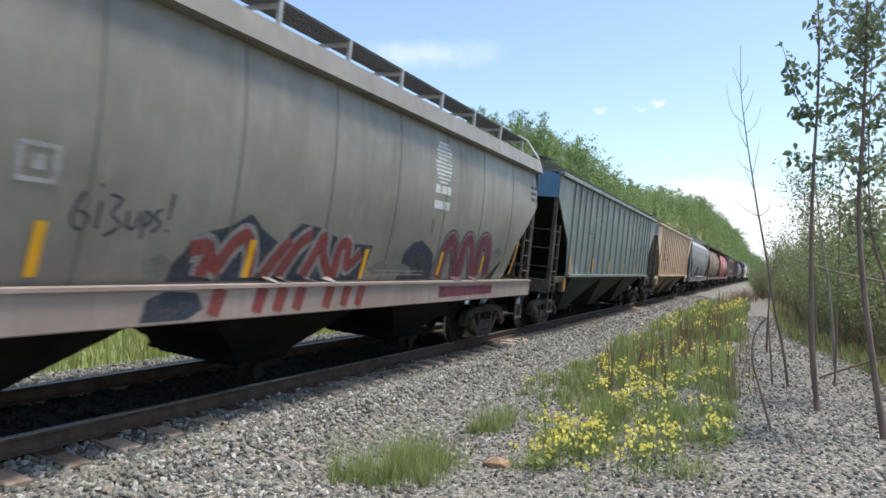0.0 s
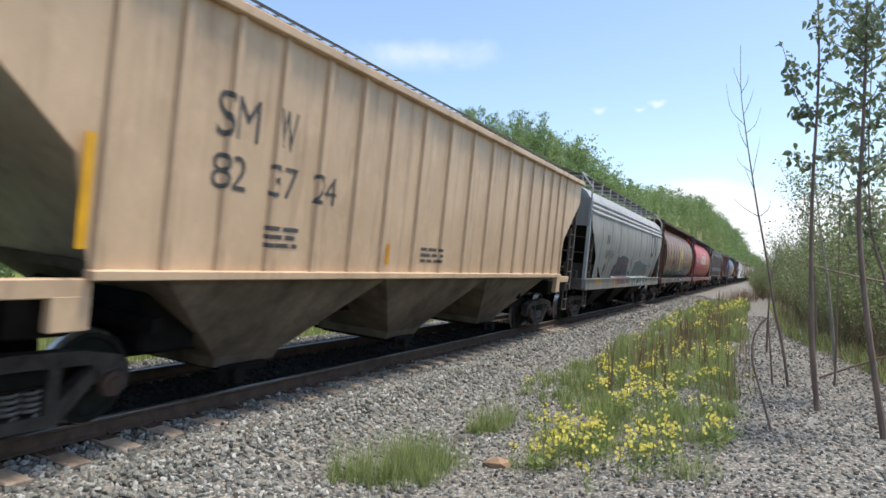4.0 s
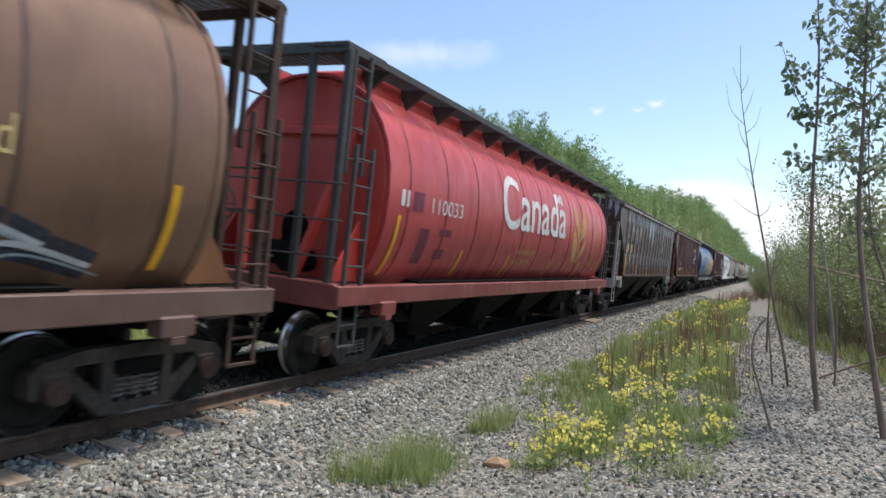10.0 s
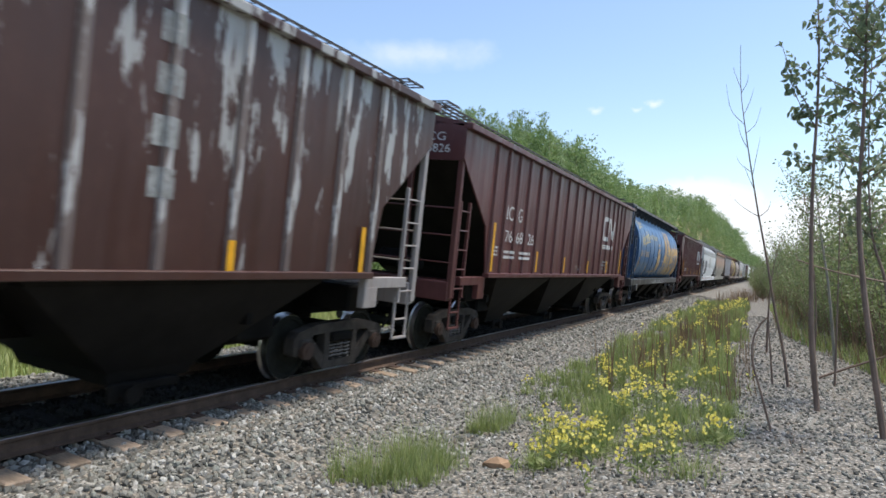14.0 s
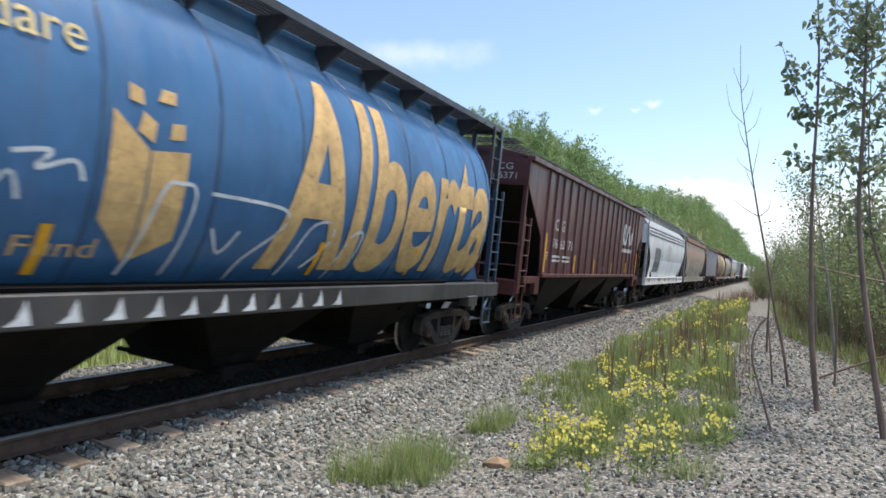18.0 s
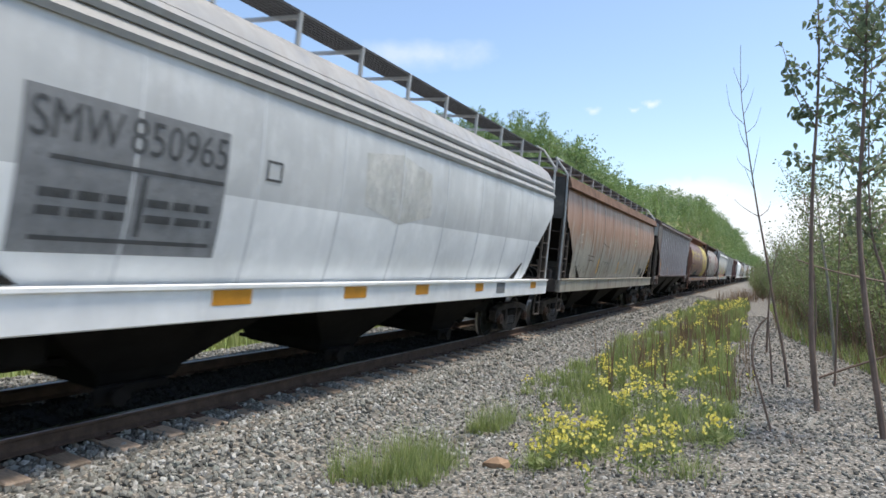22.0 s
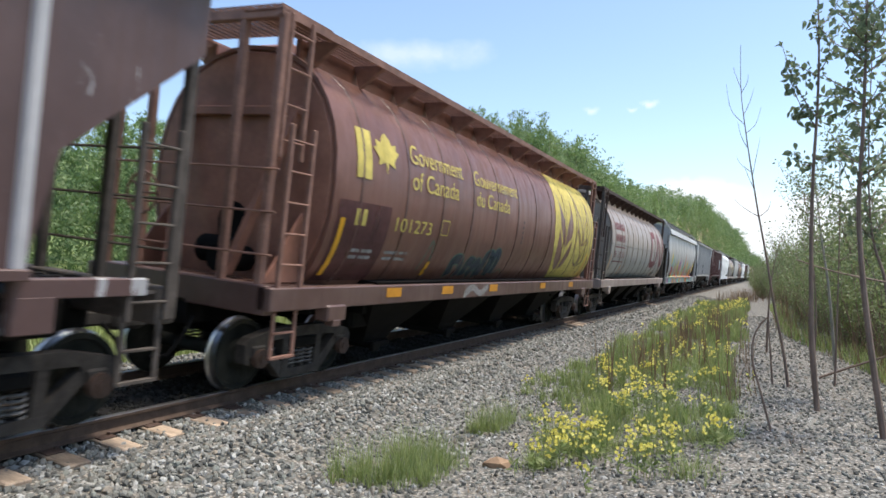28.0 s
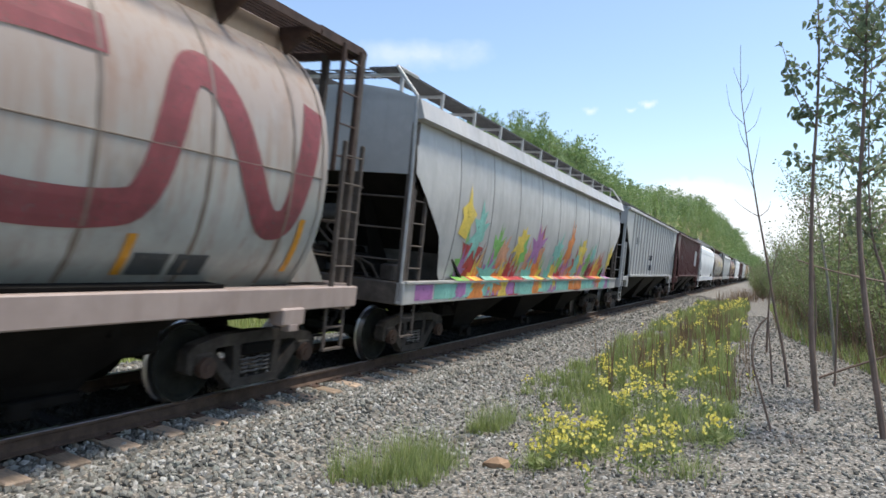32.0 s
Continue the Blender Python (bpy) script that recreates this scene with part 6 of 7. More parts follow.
SPRAY_RED = worn_ink("red_spray_paint", (0.23, 0.045, 0.042), 0.28)
SPRAY_NAVY = worn_ink("dark_blue_spray_paint", (0.025, 0.035, 0.055), 0.28)
SPRAY_SILVER = worn_ink("silver_spray_paint", (0.27, 0.255, 0.24), 0.28)
SPRAY_WINE = worn_ink("wine_spray_paint", (0.16, 0.03, 0.055), 0.28)
SPRAY_TEAL = worn_ink("teal_spray_paint", (0.075, 0.165, 0.15), 0.35)
SPRAY_GREEN = worn_ink("dull_green_spray_paint", (0.10, 0.20, 0.15), 0.28)
SPRAY_WHITE = worn_ink("white_spray_paint", (0.62, 0.64, 0.65), 0.28)
SPRAY_SKY = worn_ink("pale_blue_spray_paint", (0.38, 0.47, 0.50), 0.28)
SPRAY_GREY = worn_ink("grey_spray_paint", (0.165, 0.172, 0.15), 0.28)
SPRAY_PALE = worn_ink("pale_faded_spray_paint", (0.54, 0.48, 0.36), 0.5)
GOLD5 = worn_ink("orange_gold_paint", (0.52, 0.27, 0.09), 0.2)
SPRAY_MAROON = worn_ink("dark_maroon_spray_paint", (0.115, 0.068, 0.07), 0.28)
SPRAY_ROSE = worn_ink("rose_spray_paint", (0.33, 0.16, 0.135), 0.28)
SPLASH = [worn_ink("splash_" + nm, c, 0.22) for nm, c in (("dark_red", (0.22, 0.02, 0.03)), ("salmon", (0.60, 0.30, 0.18)), ("green", (0.20, 0.45, 0.10)), ("red", (0.42, 0.04, 0.04)), ("purple", (0.38, 0.16, 0.36)), ("yellow", (0.70, 0.52, 0.08)), ("orange", (0.65, 0.22, 0.05)), ("teal", (0.22, 0.50, 0.42)))]


def end_words(car, h, text, x, z, height, material, width, name="end_number"):
    me = letter_mesh(text).copy()
    x0, x1 = min(v.co.x for v in me.vertices), max(v.co.x for v in me.vertices)
    k = height / max(v.co.y for v in me.vertices)
    for v in me.vertices:
        v.co = (x + (v.co.x - x0) * width / (x1 - x0), -h - 0.006, z + v.co.y * k)
    me.materials.clear()
    me.materials.append(material)
    return part(name, me, material, car)


def end_bars(car, h, x, z, w, hh, material, n=3):
    s = Shape()
    for i in range(n):
        s.box(x + w * i / n, x + w * (i + 0.75) / n, -h - 0.009, -h - 0.003, z, z + hh)
    return part("end_mark", s, material, car)


def mark(car, y, z, w, hh, n, material):
    """Company initials, as plain blocks."""
    for i in range(n):
        a = y + w * i / n
        patch(car, a, a + w * 0.62 / n, z, z + hh, material, "owner_mark", 0.007)


LEAVES_OF_EMBLEM = (
    ((-0.98, 1.0), (-0.80, 0.80), (-0.45, 0.66), (-0.14, 0.50), (-0.07, 0.40), (-0.10, 0.29), (-0.40, 0.40), (-0.78, 0.55), (-0.84, 0.68), (-0.92, 0.86)),
    ((-0.86, 0.51), (-0.52, 0.37), (-0.20, 0.22), (-0.10, 0.12), (-0.16, 0.02), (-0.45, 0.03), (-0.80, 0.12), (-0.96, 0.28)),
    ((0.62, 0.90), (0.78, 0.72), (0.90, 0.55), (0.80, 0.42), (0.40, 0.36), (0.12, 0.30), (0.08, 0.42), (0.20, 0.58), (0.52, 0.70)),
    ((0.90, 0.39), (0.50, 0.28), (0.14, 0.14), (0.10, 0.02), (0.40, 0.06), (0.72, 0.16), (0.86, 0.26)))


def wheat(car, y, z, w, hh, material, outline=0.0, lift=0.007):
    polys = [[(y + w / 2 * a, z + hh * b) for a, b in curve_pts(list(leaf) + [leaf[0]], 3)[:-1]] for leaf in LEAVES_OF_EMBLEM]
    if outline:
        polys = [quad for poly in polys for quad in stroke(poly + [poly[0]], outline)]
    polys += stroke(curve_pts([(y - 0.02, z - 0.05 * hh), (y, z + 0.4 * hh), (y - w * 0.06, z + 0.95 * hh)], 4), 0.05, 0.02)
    return part("wheat_emblem", decal_mesh("wheat", polys, material, KIND[car.name], lift), material, car, "wheat-ear emblem")


def band_emblem(car, pts, w, material, label):
    return part("emblem", decal_mesh("emblem", stroke(curve_pts(pts, 6), w), material, KIND[car.name], 0.008), material, car, label)


def bent_band(y, z, w, h):
    f = lambda a, b: (y + w * a, z + h * b)
    return [f(0.28, 1.0), f(0.06, 0.98), f(0.0, 0.88), f(0.0, 0.12), f(0.06, 0.0), f(0.30, 0.0), f(0.40, 0.15), f(0.48, 0.85), f(0.55, 1.0), f(0.64, 0.82), f(0.78, 0.12), f(0.86, 0.0), f(0.92, 0.18), f(1.0, 1.0)]


def blob(cy, cz, ry, rz, rnd, spikes=9, rough=0.35):
    n = spikes * 2
    return [(cy + ry * math.cos(2 * math.pi * i / n) * (1 + rnd.uniform(-rough, rough)), cz + rz * math.sin(2 * math.pi * i / n) * (1 + rnd.uniform(-rough, rough))) for i in range(n)]


def refl(car, rows, mat=YELLOW, lift=0.012):
    for y, z0, z1 in rows:
        patch(car, y - 0.05, y + 0.05, z0, z1, mat, "reflector", lift)


def refl_ribbed(car, rows, mat=YELLOW):
    for y, z0, z1 in rows:
        part("reflector", Shape().box(1.622, 1.629, y - 0.05, y + 0.05, z0, z1), mat, car)


# car 0
c, h = TRAIN[0]
refl(c, [(-3.69, 1.5, 1.95), (-1.28, 1.49, 1.92), (1.08, 1.46, 1.9), (3.55, 1.52, 1.94), (5.48, 1.58, 1.92)])
patch(c, 7.2, 7.3, 1.55, 2.3, ORANGE, "reflector", 0.008, 0.12)
rnd = random.Random(5)
for k in range(11):
    z = 3.10 + 0.065 * k
    w = 0.30 * math.sqrt(max(0.05, 1 - ((z - 3.43) / 0.4) ** 2)) * rnd.uniform(0.8, 1.1)
    patch(c, 3.16 - w, 3.16 + w, z, z + 0.038, WHITE_INK, "emblem", 0.006)
bars(c, 2.88, 2.66, 0.62, 0.14, 2, WHITE_INK, name="owner_mark")
for a in ((-3.96, -3.91), (-3.67, -3.62)):
    patch(c, a[0], a[1], 2.24, 2.55, DIM_INK, "sign_frame", 0.006)
for z in (2.24, 2.51):
    patch(c, -3.96, -3.62, z, z + 0.04, DIM_INK, "sign_frame", 0.007)
patch(c, -3.84, -3.74, 2.34, 2.46, DIM_INK, "sign_frame", 0.006)
tags = [[(-3.62, 2.22), (-3.70, 2.0), (-3.62, 1.9), (-3.54, 2.0), (-3.64, 2.06)], [(-3.46, 2.16), (-3.46, 1.92)], [(-3.38, 2.22), (-3.26, 2.18), (-3.34, 2.06), (-3.24, 1.96), (-3.38, 1.86)], [(-3.18, 2.1), (-3.16, 1.95), (-3.08, 1.96), (-3.06, 2.1)], [(-3.0, 1.85), (-3.0, 2.1), (-2.92, 2.04), (-2.99, 1.97)], [(-2.82, 2.14), (-2.9, 2.08), (-2.82, 2.0), (-2.9, 1.92)], [(-2.72, 2.3), (-2.73, 2.05)], [(-2.73, 1.96), (-2.73, 1.93)], [(-3.48, 2.3), (-3.46, 2.27)]]
part("spray_tag", decal_mesh("tag", [q for t in tags for q in stroke(curve_pts([(a + 0.25, b) for a, b in t], 4), 0.03)], SPRAY_NAVY, "bowed", 0.006), SPRAY_NAVY, c)
spray_shape(c, ((-2.35, 1.45), (-2.33, 1.63), (-2.21, 1.75), (-2.11, 1.93), (-1.68, 2.04), (-1.38, 2.2), (-1.15, 2.04), (-0.84, 1.9), (-0.49, 2.16), (0.0, 2.12), (0.48, 1.96), (1.21, 1.96), (1.13, 1.45)), SPRAY_NAVY, 0.004, label="dark blue spray-painted surround")
red_word = [((-2.15, 1.78), (-1.93, 1.81), (-1.77, 1.62), (-1.57, 1.86), (-1.39, 1.96), (-1.26, 1.73), (-1.24, 1.49)), ((-1.0, 1.49), (-0.83, 1.74), (-0.64, 1.95)), ((-0.74, 1.5), (-0.49, 1.88), (-0.25, 2.04)), ((-0.26, 1.5), (-0.1, 1.83), (0.01, 2.02), (0.07, 1.77), (0.32, 1.5)), ((0.4, 1.48), (0.4, 1.89), (0.58, 1.94), (0.67, 1.64), (0.94, 1.84)), ((-1.93, 1.5), (-1.89, 1.66), (-1.67, 1.56))]
spray_strokes(c, red_word, 0.30, SPRAY_SILVER, 0.007, "spray_outline")
spray_strokes(c, red_word, 0.17, SPRAY_RED, 0.0095, label="red spray-painted letter with silver edges")
spray_strokes(c, [[(a + 0.07, 1.40), (a - 0.02, 1.12)] for a in (-1.85, -1.2, -0.85, -0.5, 0.1, 0.5, 0.85)], 0.2, SPRAY_RED, 0.006)
spray_shape(c, ((-2.75, 1.1), (-2.7, 1.3), (-2.5, 1.38), (-2.1, 1.36), (-2.0, 1.2), (-2.2, 1.1)), SPRAY_NAVY, 0.005)
spray_shape(c, ((2.15, 1.45), (2.18, 1.88), (2.4, 2.05), (2.7, 2.11), (3.2, 1.9), (3.39, 1.45)), SPRAY_NAVY, 0.004)
wine_word = [((3.56, 1.47), (3.65, 2.05), (3.95, 2.12), (4.3, 1.47)), ((4.45, 1.49), (4.42, 2.08), (4.71, 2.14), (5.1, 1.49)), ((5.25, 1.49), (5.2, 2.14), (5.6, 2.14), (5.85, 1.51))]
spray_strokes(c, wine_word, 0.42, SPRAY_NAVY, 0.005, "spray_outline")
spray_strokes(c, wine_word, 0.33, SPRAY_SILVER, 0.007, "spray_outline")
spray_strokes(c, wine_word, 0.27, SPRAY_WINE, 0.0095, label="wine-red spray-painted letter")
spray_strokes(c, [[(3.4, 1.25), (5.9, 1.25)]], 0.2, SPRAY_WINE, 0.006)
for y, z, a, b in ((1.6, 1.62, 0.35, 0.1), (2.2, 1.6, 0.4, 0.1), (2.95, 2.36, 0.06, 0.14), (-2.5, 1.6, 0.14, 0.12), (6.2, 2.0, 0.25, 0.1)):
    part("spray_cloud", decal_mesh("clouds", [blob(y, z, a, b, rnd, 8, 0.25)], SPRAY_GREY, "bowed", 0.0055), SPRAY_GREY, c)
for z in (1.52, 1.58):
    patch(c, 1.35, 3.0, z, z + 0.02, SPRAY_SILVER, "spray_line", 0.0085)
bars(c, 7.9, 3.3, 0.4, 0.07, 3, SPRAY_NAVY, name="spray_tag", lift=0.009)

# car 1
c, h = TRAIN[1]
for y0, y1, z in ((-6.6, -3.4, 3.36), (-6.57, -3.33, 2.85)):
    patch(c, y0, y1, z, z + 0.05, DIM_INK, "faded_line", 0.006)
words(c, "GT", -6.45, 3.02, 0.25, DIM_INK, width=0.62)
words(c, "W", -5.5, 3.02, 0.25, DIM_INK, width=0.34)
bars(c, 1.9, 3.3, 2.0, 0.13, 2, DIM_INK, seed=8)
bars(c, 1.9, 2.55, 2.0, 0.1, 2, DIM_INK, seed=9)
bars(c, -5.6, 2.45, 0.5, 0.05, 2, DIM_INK, seed=4)
refl_ribbed(c, [(-7.1, 1.60, 2.1), (-4.25, 1.62, 2.1), (-1.72, 1.6, 2.06), (1.12, 1.62, 2.0), (3.8, 1.6, 2.0)])
patch(c, -7.0, -5.9, 1.6, 1.82, DIM_INK, "chalky_smear", 0.005)
part("plate", Shape().box(1.582, 1.587, -h + 1.35, -h + 1.5, 1.12, 1.42), ORANGE, c)
patch(c, 4.95, 5.3, 2.5, 3.3, DIM_INK, "label_plate", 0.006)
for k in range(7):
    patch(c, 5.0, 5.24, 2.58 + 0.095 * k, 2.62 + 0.095 * k, SPRAY_WINE, "small_print", 0.009)
patch(c, 3.6, 4.25, 1.86, 2.4, SIGN_GREY, "data_panel", 0.006)
patch(c, -5.0, -4.75, 1.6, 1.85, DARK_INK, "data_panel", 0.006)

# car 2
c, h = TRAIN[2]
words(c, "SM", -5.85, 2.95, 0.46, DARK_INK, width=0.62)
words(c, "W", -4.95, 2.95, 0.46, DARK_INK, width=0.36)
for t, y in (("82", -5.86), ("37", -5.0), ("24", -4.2)):
    words(c, t, y, 2.42, 0.36, DARK_INK, width=0.5)
end_words(c, h, "SMW", 0.62, 4.02, 0.18, DARK_INK, 0.55, "end_mark")
end_words(c, h, "823724", 0.38, 3.74, 0.18, DARK_INK, 0.95)
refl_ribbed(c, [(-7.22, 1.75, 2.7)])
refl_ribbed(c, [(-2.33, 1.7, 2.0)], ORANGE)
bars(c, -5.0, 1.85, 0.6, 0.05, 3, DARK_INK, seed=12)
bars(c, -1.2, 1.75, 0.8, 0.05, 3, DARK_INK, seed=13)

# car 3
c, h = TRAIN[3]
mark(c, -5.6, 2.66, 0.5, 0.32, 2, DARK_INK)
words(c, "389106", -5.6, 2.15, 0.29, DARK_INK, width=1.4)
band_emblem(c, bent_band(4.75, 2.56, 1.75, 0.95), 0.2, DARK_INK, "dark bent-band emblem")
MURAL = ((-3.91, 1.6), (-3.92, 1.82), (-3.68, 1.87), (-3.46, 1.98), (-3.22, 2.41), (-2.87, 2.27), (-2.64, 2.35), (-1.97, 2.4), (-1.69, 2.33), (-1.41, 2.36), (-0.76, 2.25), (-0.81, 1.86), (-0.55, 1.52), (-0.53, 1.16), (-2.9, 1.14), (-3.44, 1.33), (-3.99, 1.41))
spray_shape(c, MURAL, SPRAY_SKY, 0.004, label="pale blue edge of a spray-painted mural")
spray_shape(c, MURAL, SPRAY_NAVY, 0.0055, "spray_ground", -0.05)
spray_strokes(c, [((-3.86, 1.77), (-3.58, 1.79), (-3.17, 1.69)), ((-3.24, 2.26), (-3.04, 1.65)), ((-2.98, 2.15), (-2.73, 1.68)), ((-2.55, 1.69), (-2.5, 2.24), (-2.17, 1.7)), ((-2.03, 2.29), (-2.21, 2.07), (-1.85, 1.94), (-1.89, 1.69)), ((-1.58, 1.7), (-1.64, 2.22), (-1.18, 2.11), (-1.44, 1.91), (-0.98, 1.71))], 0.19, SPRAY_MAROON, 0.0085, label="dark maroon spray-painted letter")
spray_strokes(c, [((-3.78, 1.48), (-3.37, 1.25)), ((-3.3, 1.5), (-3.15, 1.2)), ((-3.05, 1.53), (-2.96, 1.2)), ((-2.58, 1.53), (-2.75, 1.17)), ((-2.22, 1.53), (-2.39, 1.17)), ((-1.82, 1.53), (-1.83, 1.17)), ((-1.32, 1.53), (-1.55, 1.17)), ((-0.88, 1.53), (-0.81, 1.17))], 0.27, SPRAY_ROSE, 0.0085, label="rose spray-painted letter")
MURAL = ((0.43, 1.66), (0.57, 2.15), (1.26, 2.24), (2.42, 2.22), (3.37, 2.12), (4.45, 2.1), (4.4, 1.61), (4.3, 1.18), (3.49, 1.16), (0.62, 1.13), (0.12, 1.42))
spray_shape(c, MURAL, SPRAY_SKY, 0.004, label="pale blue edge of a spray-painted mural")
spray_shape(c, MURAL, SPRAY_GREY, 0.0055, "spray_ground", -0.05)
spray_strokes(c, [((0.95, 1.6), (1.1, 2.1)), ((1.62, 1.6), (1.6, 2.15)), ((2.1, 1.7), (2.05, 1.95)), ((2.48, 1.6), (2.42, 2.15)), ((3.22, 1.6), (3.2, 2.05)), ((3.7, 1.6), (3.85, 2.05)), ((1.3, 1.2), (1.7, 1.46)), ((2.3, 1.2), (2.5, 1.46)), ((3.1, 1.2), (3.3, 1.46))], 0.13, SPRAY_NAVY, 0.0075, "spray_outline")
spray_strokes(c, [((0.70, 1.73), (0.8, 2.08)), ((1.39, 1.63), (1.37, 2.12)), ((1.97, 1.63), (1.82, 2.12), (2.23, 2.08), (2.36, 1.64)), ((2.6, 2.06), (2.67, 1.67), (3.1, 1.7)), ((3.37, 1.65), (3.5, 2.02)), ((4.0, 1.6), (4.1, 1.96))], 0.22, SPRAY_GREY, 0.0085, label="grey spray-painted letter")
spray_strokes(c, [((1.48, 1.48), (0.9, 1.17)), ((1.98, 1.49), (2.07, 1.16)), ((2.88, 1.49), (2.5, 1.18)), ((3.53, 1.49), (3.6, 1.2))], 0.24, SPRAY_SKY, 0.0085)
spray_strokes(c, [((-0.44, 1.66), (-0.1, 1.61), (0.06, 1.4), (0.47, 1.13))], 0.26, SPRAY_SKY, 0.006, taper=0.5)
spray_strokes(c, [((-0.44, 1.66), (-0.1, 1.61), (0.06, 1.4), (0.47, 1.13))], 0.17, SPRAY_NAVY, 0.009, taper=0.5)
spray_strokes(c, [((-0.22, 1.88), (-0.2, 2.0), (-0.24, 2.22))], 0.12, SPRAY_RED, 0.006, "spray_tag")
for a, b, z0, z1 in ((-3.38, -3.32, 2.44, 2.76), (-3.12, -3.06, 2.44, 2.76), (-3.32, -3.12, 2.44, 2.49), (-3.32, -3.12, 2.71, 2.76), (-3.26, -3.18, 2.55, 2.64)):
    patch(c, a, b, z0, z1, SIGN_GREY, "sign_frame", 0.006)
part("spray_tag", decal_mesh("scribble", [q for k in range(4) for q in stroke(curve_pts([(-7.2 + 0.1 * k, 2.3 - 0.1 * k), (-6.9, 2.45 - 0.12 * k), (-6.6, 2.1), (-6.9 + 0.1 * k, 1.9)], 5), 0.03)], SPRAY_SKY, "bowed", 0.006), SPRAY_SKY, c)
part("spray_tag", decal_mesh("scribble2", [blob(-5.3, 1.75, 0.12, 0.2, rnd, 7, 0.5), blob(5.15, 2.0, 0.16, 0.14, rnd, 7, 0.5)], SPRAY_NAVY, "bowed", 0.006), SPRAY_NAVY, c)
for a, b in ((-6.89, -6.1),):
    part("plate", Shape().box(1.601, 1.606, a, b, 1.25, 1.38), ORANGE, c)
for a in (-3.67, -1.37, 1.06, 3.46, 5.9):
    part("reflector", Shape().box(1.606, 1.612, a - 0.05, a + 0.05, 1.1, 1.38), YELLOW, c)
end_words(c, h, "389106", 0.15, 3.78, 0.15, DARK_INK, 0.75)
end_bars(c, h, 0.25, 3.5, 0.5, 0.04, DARK_INK)

# car 4
c, h = TRAIN[4]
wheat(c, 0.12, 1.72, 1.75, 2.35, GOLD_INK)
words(c, "The Canadian Wheat Board", 1.50, 2.42, 0.30, GOLD_INK, width=4.0)
words(c, "395498", -6.04, 2.46, 0.26, TAN_INK, width=1.25)
mark(c, -7.05, 2.45, 0.35, 0.24, 2, DIM_INK)
bars(c, -7.0, 1.95, 0.8, 0.05, 2, TAN_INK, seed=21)
bars(c, -5.9, 1.95, 0.9, 0.05, 2, TAN_INK, seed=22)
refl(c, [(-7.28, 1.5, 2.4), (-4.48, 1.5, 2.02), (-1.56, 1.5, 1.97), (1.47, 1.5, 1.93), (4.57, 1.5, 1.96), (7.05, 1.55, 2.38)])
teal_wave = [((-6.6, 1.5), (-6.3, 1.75), (-6.0, 1.55)), ((-5.9, 1.5), (-5.6, 1.75), (-5.3, 1.6)), ((-5.2, 1.69), (-5.07, 1.79), (-4.86, 1.72), (-4.64, 1.57)), ((-4.67, 1.73), (-4.42, 1.82), (-4.21, 1.59)), ((-4.18, 1.67), (-4.07, 1.88), (-3.89, 1.85), (-3.66, 1.6)), ((-3.55, 1.61), (-3.45, 1.81), (-3.17, 1.84), (-2.91, 1.71), (-2.62, 1.55)), ((-2.63, 1.56), (-2.55, 1.78), (-2.55, 2.04), (-2.32, 2.15)), ((-1.91, 1.54), (-1.94, 1.83), (-1.56, 1.83), (-1.08, 1.56)), ((-0.83, 1.56), (-0.76, 1.79), (-0.33, 1.92))]
spray_strokes(c, [[(a, b - 0.06) for a, b in w] for w in teal_wave], 0.42, SPRAY_TEAL, 0.004, label="teal spray-painted wave")
spray_strokes(c, [[(a, b + 0.10) for a, b in w] for w in teal_wave], 0.045, SPRAY_SKY, 0.008, "spray_outline")
spray_strokes(c, [[(a + 0.1, b - 0.12) for a, b in w] for w in teal_wave], 0.07, SPRAY_NAVY, 0.008, "spray_outline")
spray_strokes(c, [((-6.6, 1.24), (-5.6, 1.3)), ((-4.85, 1.30), (-4.51, 1.34), (-4.11, 1.24)), ((-2.66, 1.28), (-2.1, 1.30), (-1.43, 1.25)), ((-4.06, 1.28), (-3.81, 1.3))], 0.2, SPRAY_TEAL, 0.004)
spray_strokes(c, [((-3.66, 1.22), (-3.32, 1.30), (-3.03, 1.22)), ((-1.3, 1.25), (-1.0, 1.3))], 0.18, SPRAY_SILVER, 0.005)
white_wave = [((0.38, 1.59), (0.65, 1.72), (1.26, 1.55)), ((0.9, 1.69), (1.31, 1.79), (2.0, 1.6)), ((2.02, 1.97), (2.71, 1.93), (3.7, 1.49)), ((3.2, 1.59), (3.35, 2.05), (4.07, 1.93), (4.4, 1.49)), ((4.71, 1.72), (4.94, 2.04), (5.9, 1.75)), ((5.1, 1.49), (5.56, 1.76), (6.4, 1.58)), ((1.88, 1.45), (2.17, 1.69), (3.1, 1.47)), ((0.08, 1.23), (0.56, 1.32), (1.29, 1.2)), ((3.17, 1.19), (3.97, 1.32), (5.0, 1.2))]
spray_strokes(c, white_wave, 0.30, SPRAY_NAVY, 0.004)
spray_strokes(c, white_wave, 0.055, SPRAY_WHITE, 0.008, "spray_outline", "white spray-painted line over black")
spray_strokes(c, [[(a + 0.14, b - 0.09) for a, b in w] for w in white_wave], 0.035, SPRAY_SKY, 0.008, "spray_outline", taper=0.4)
patch(c, -4.18, -3.42, 2.2, 2.45, SPRAY_WINE, "repainted_patch", 0.004)
for a, b in ((-0.95, -0.05), (-5.4, -4.9)):
    part("sill_patch", Shape().box(1.583, 1.588, a, b, 1.16, 1.36), SPRAY_WINE, c)

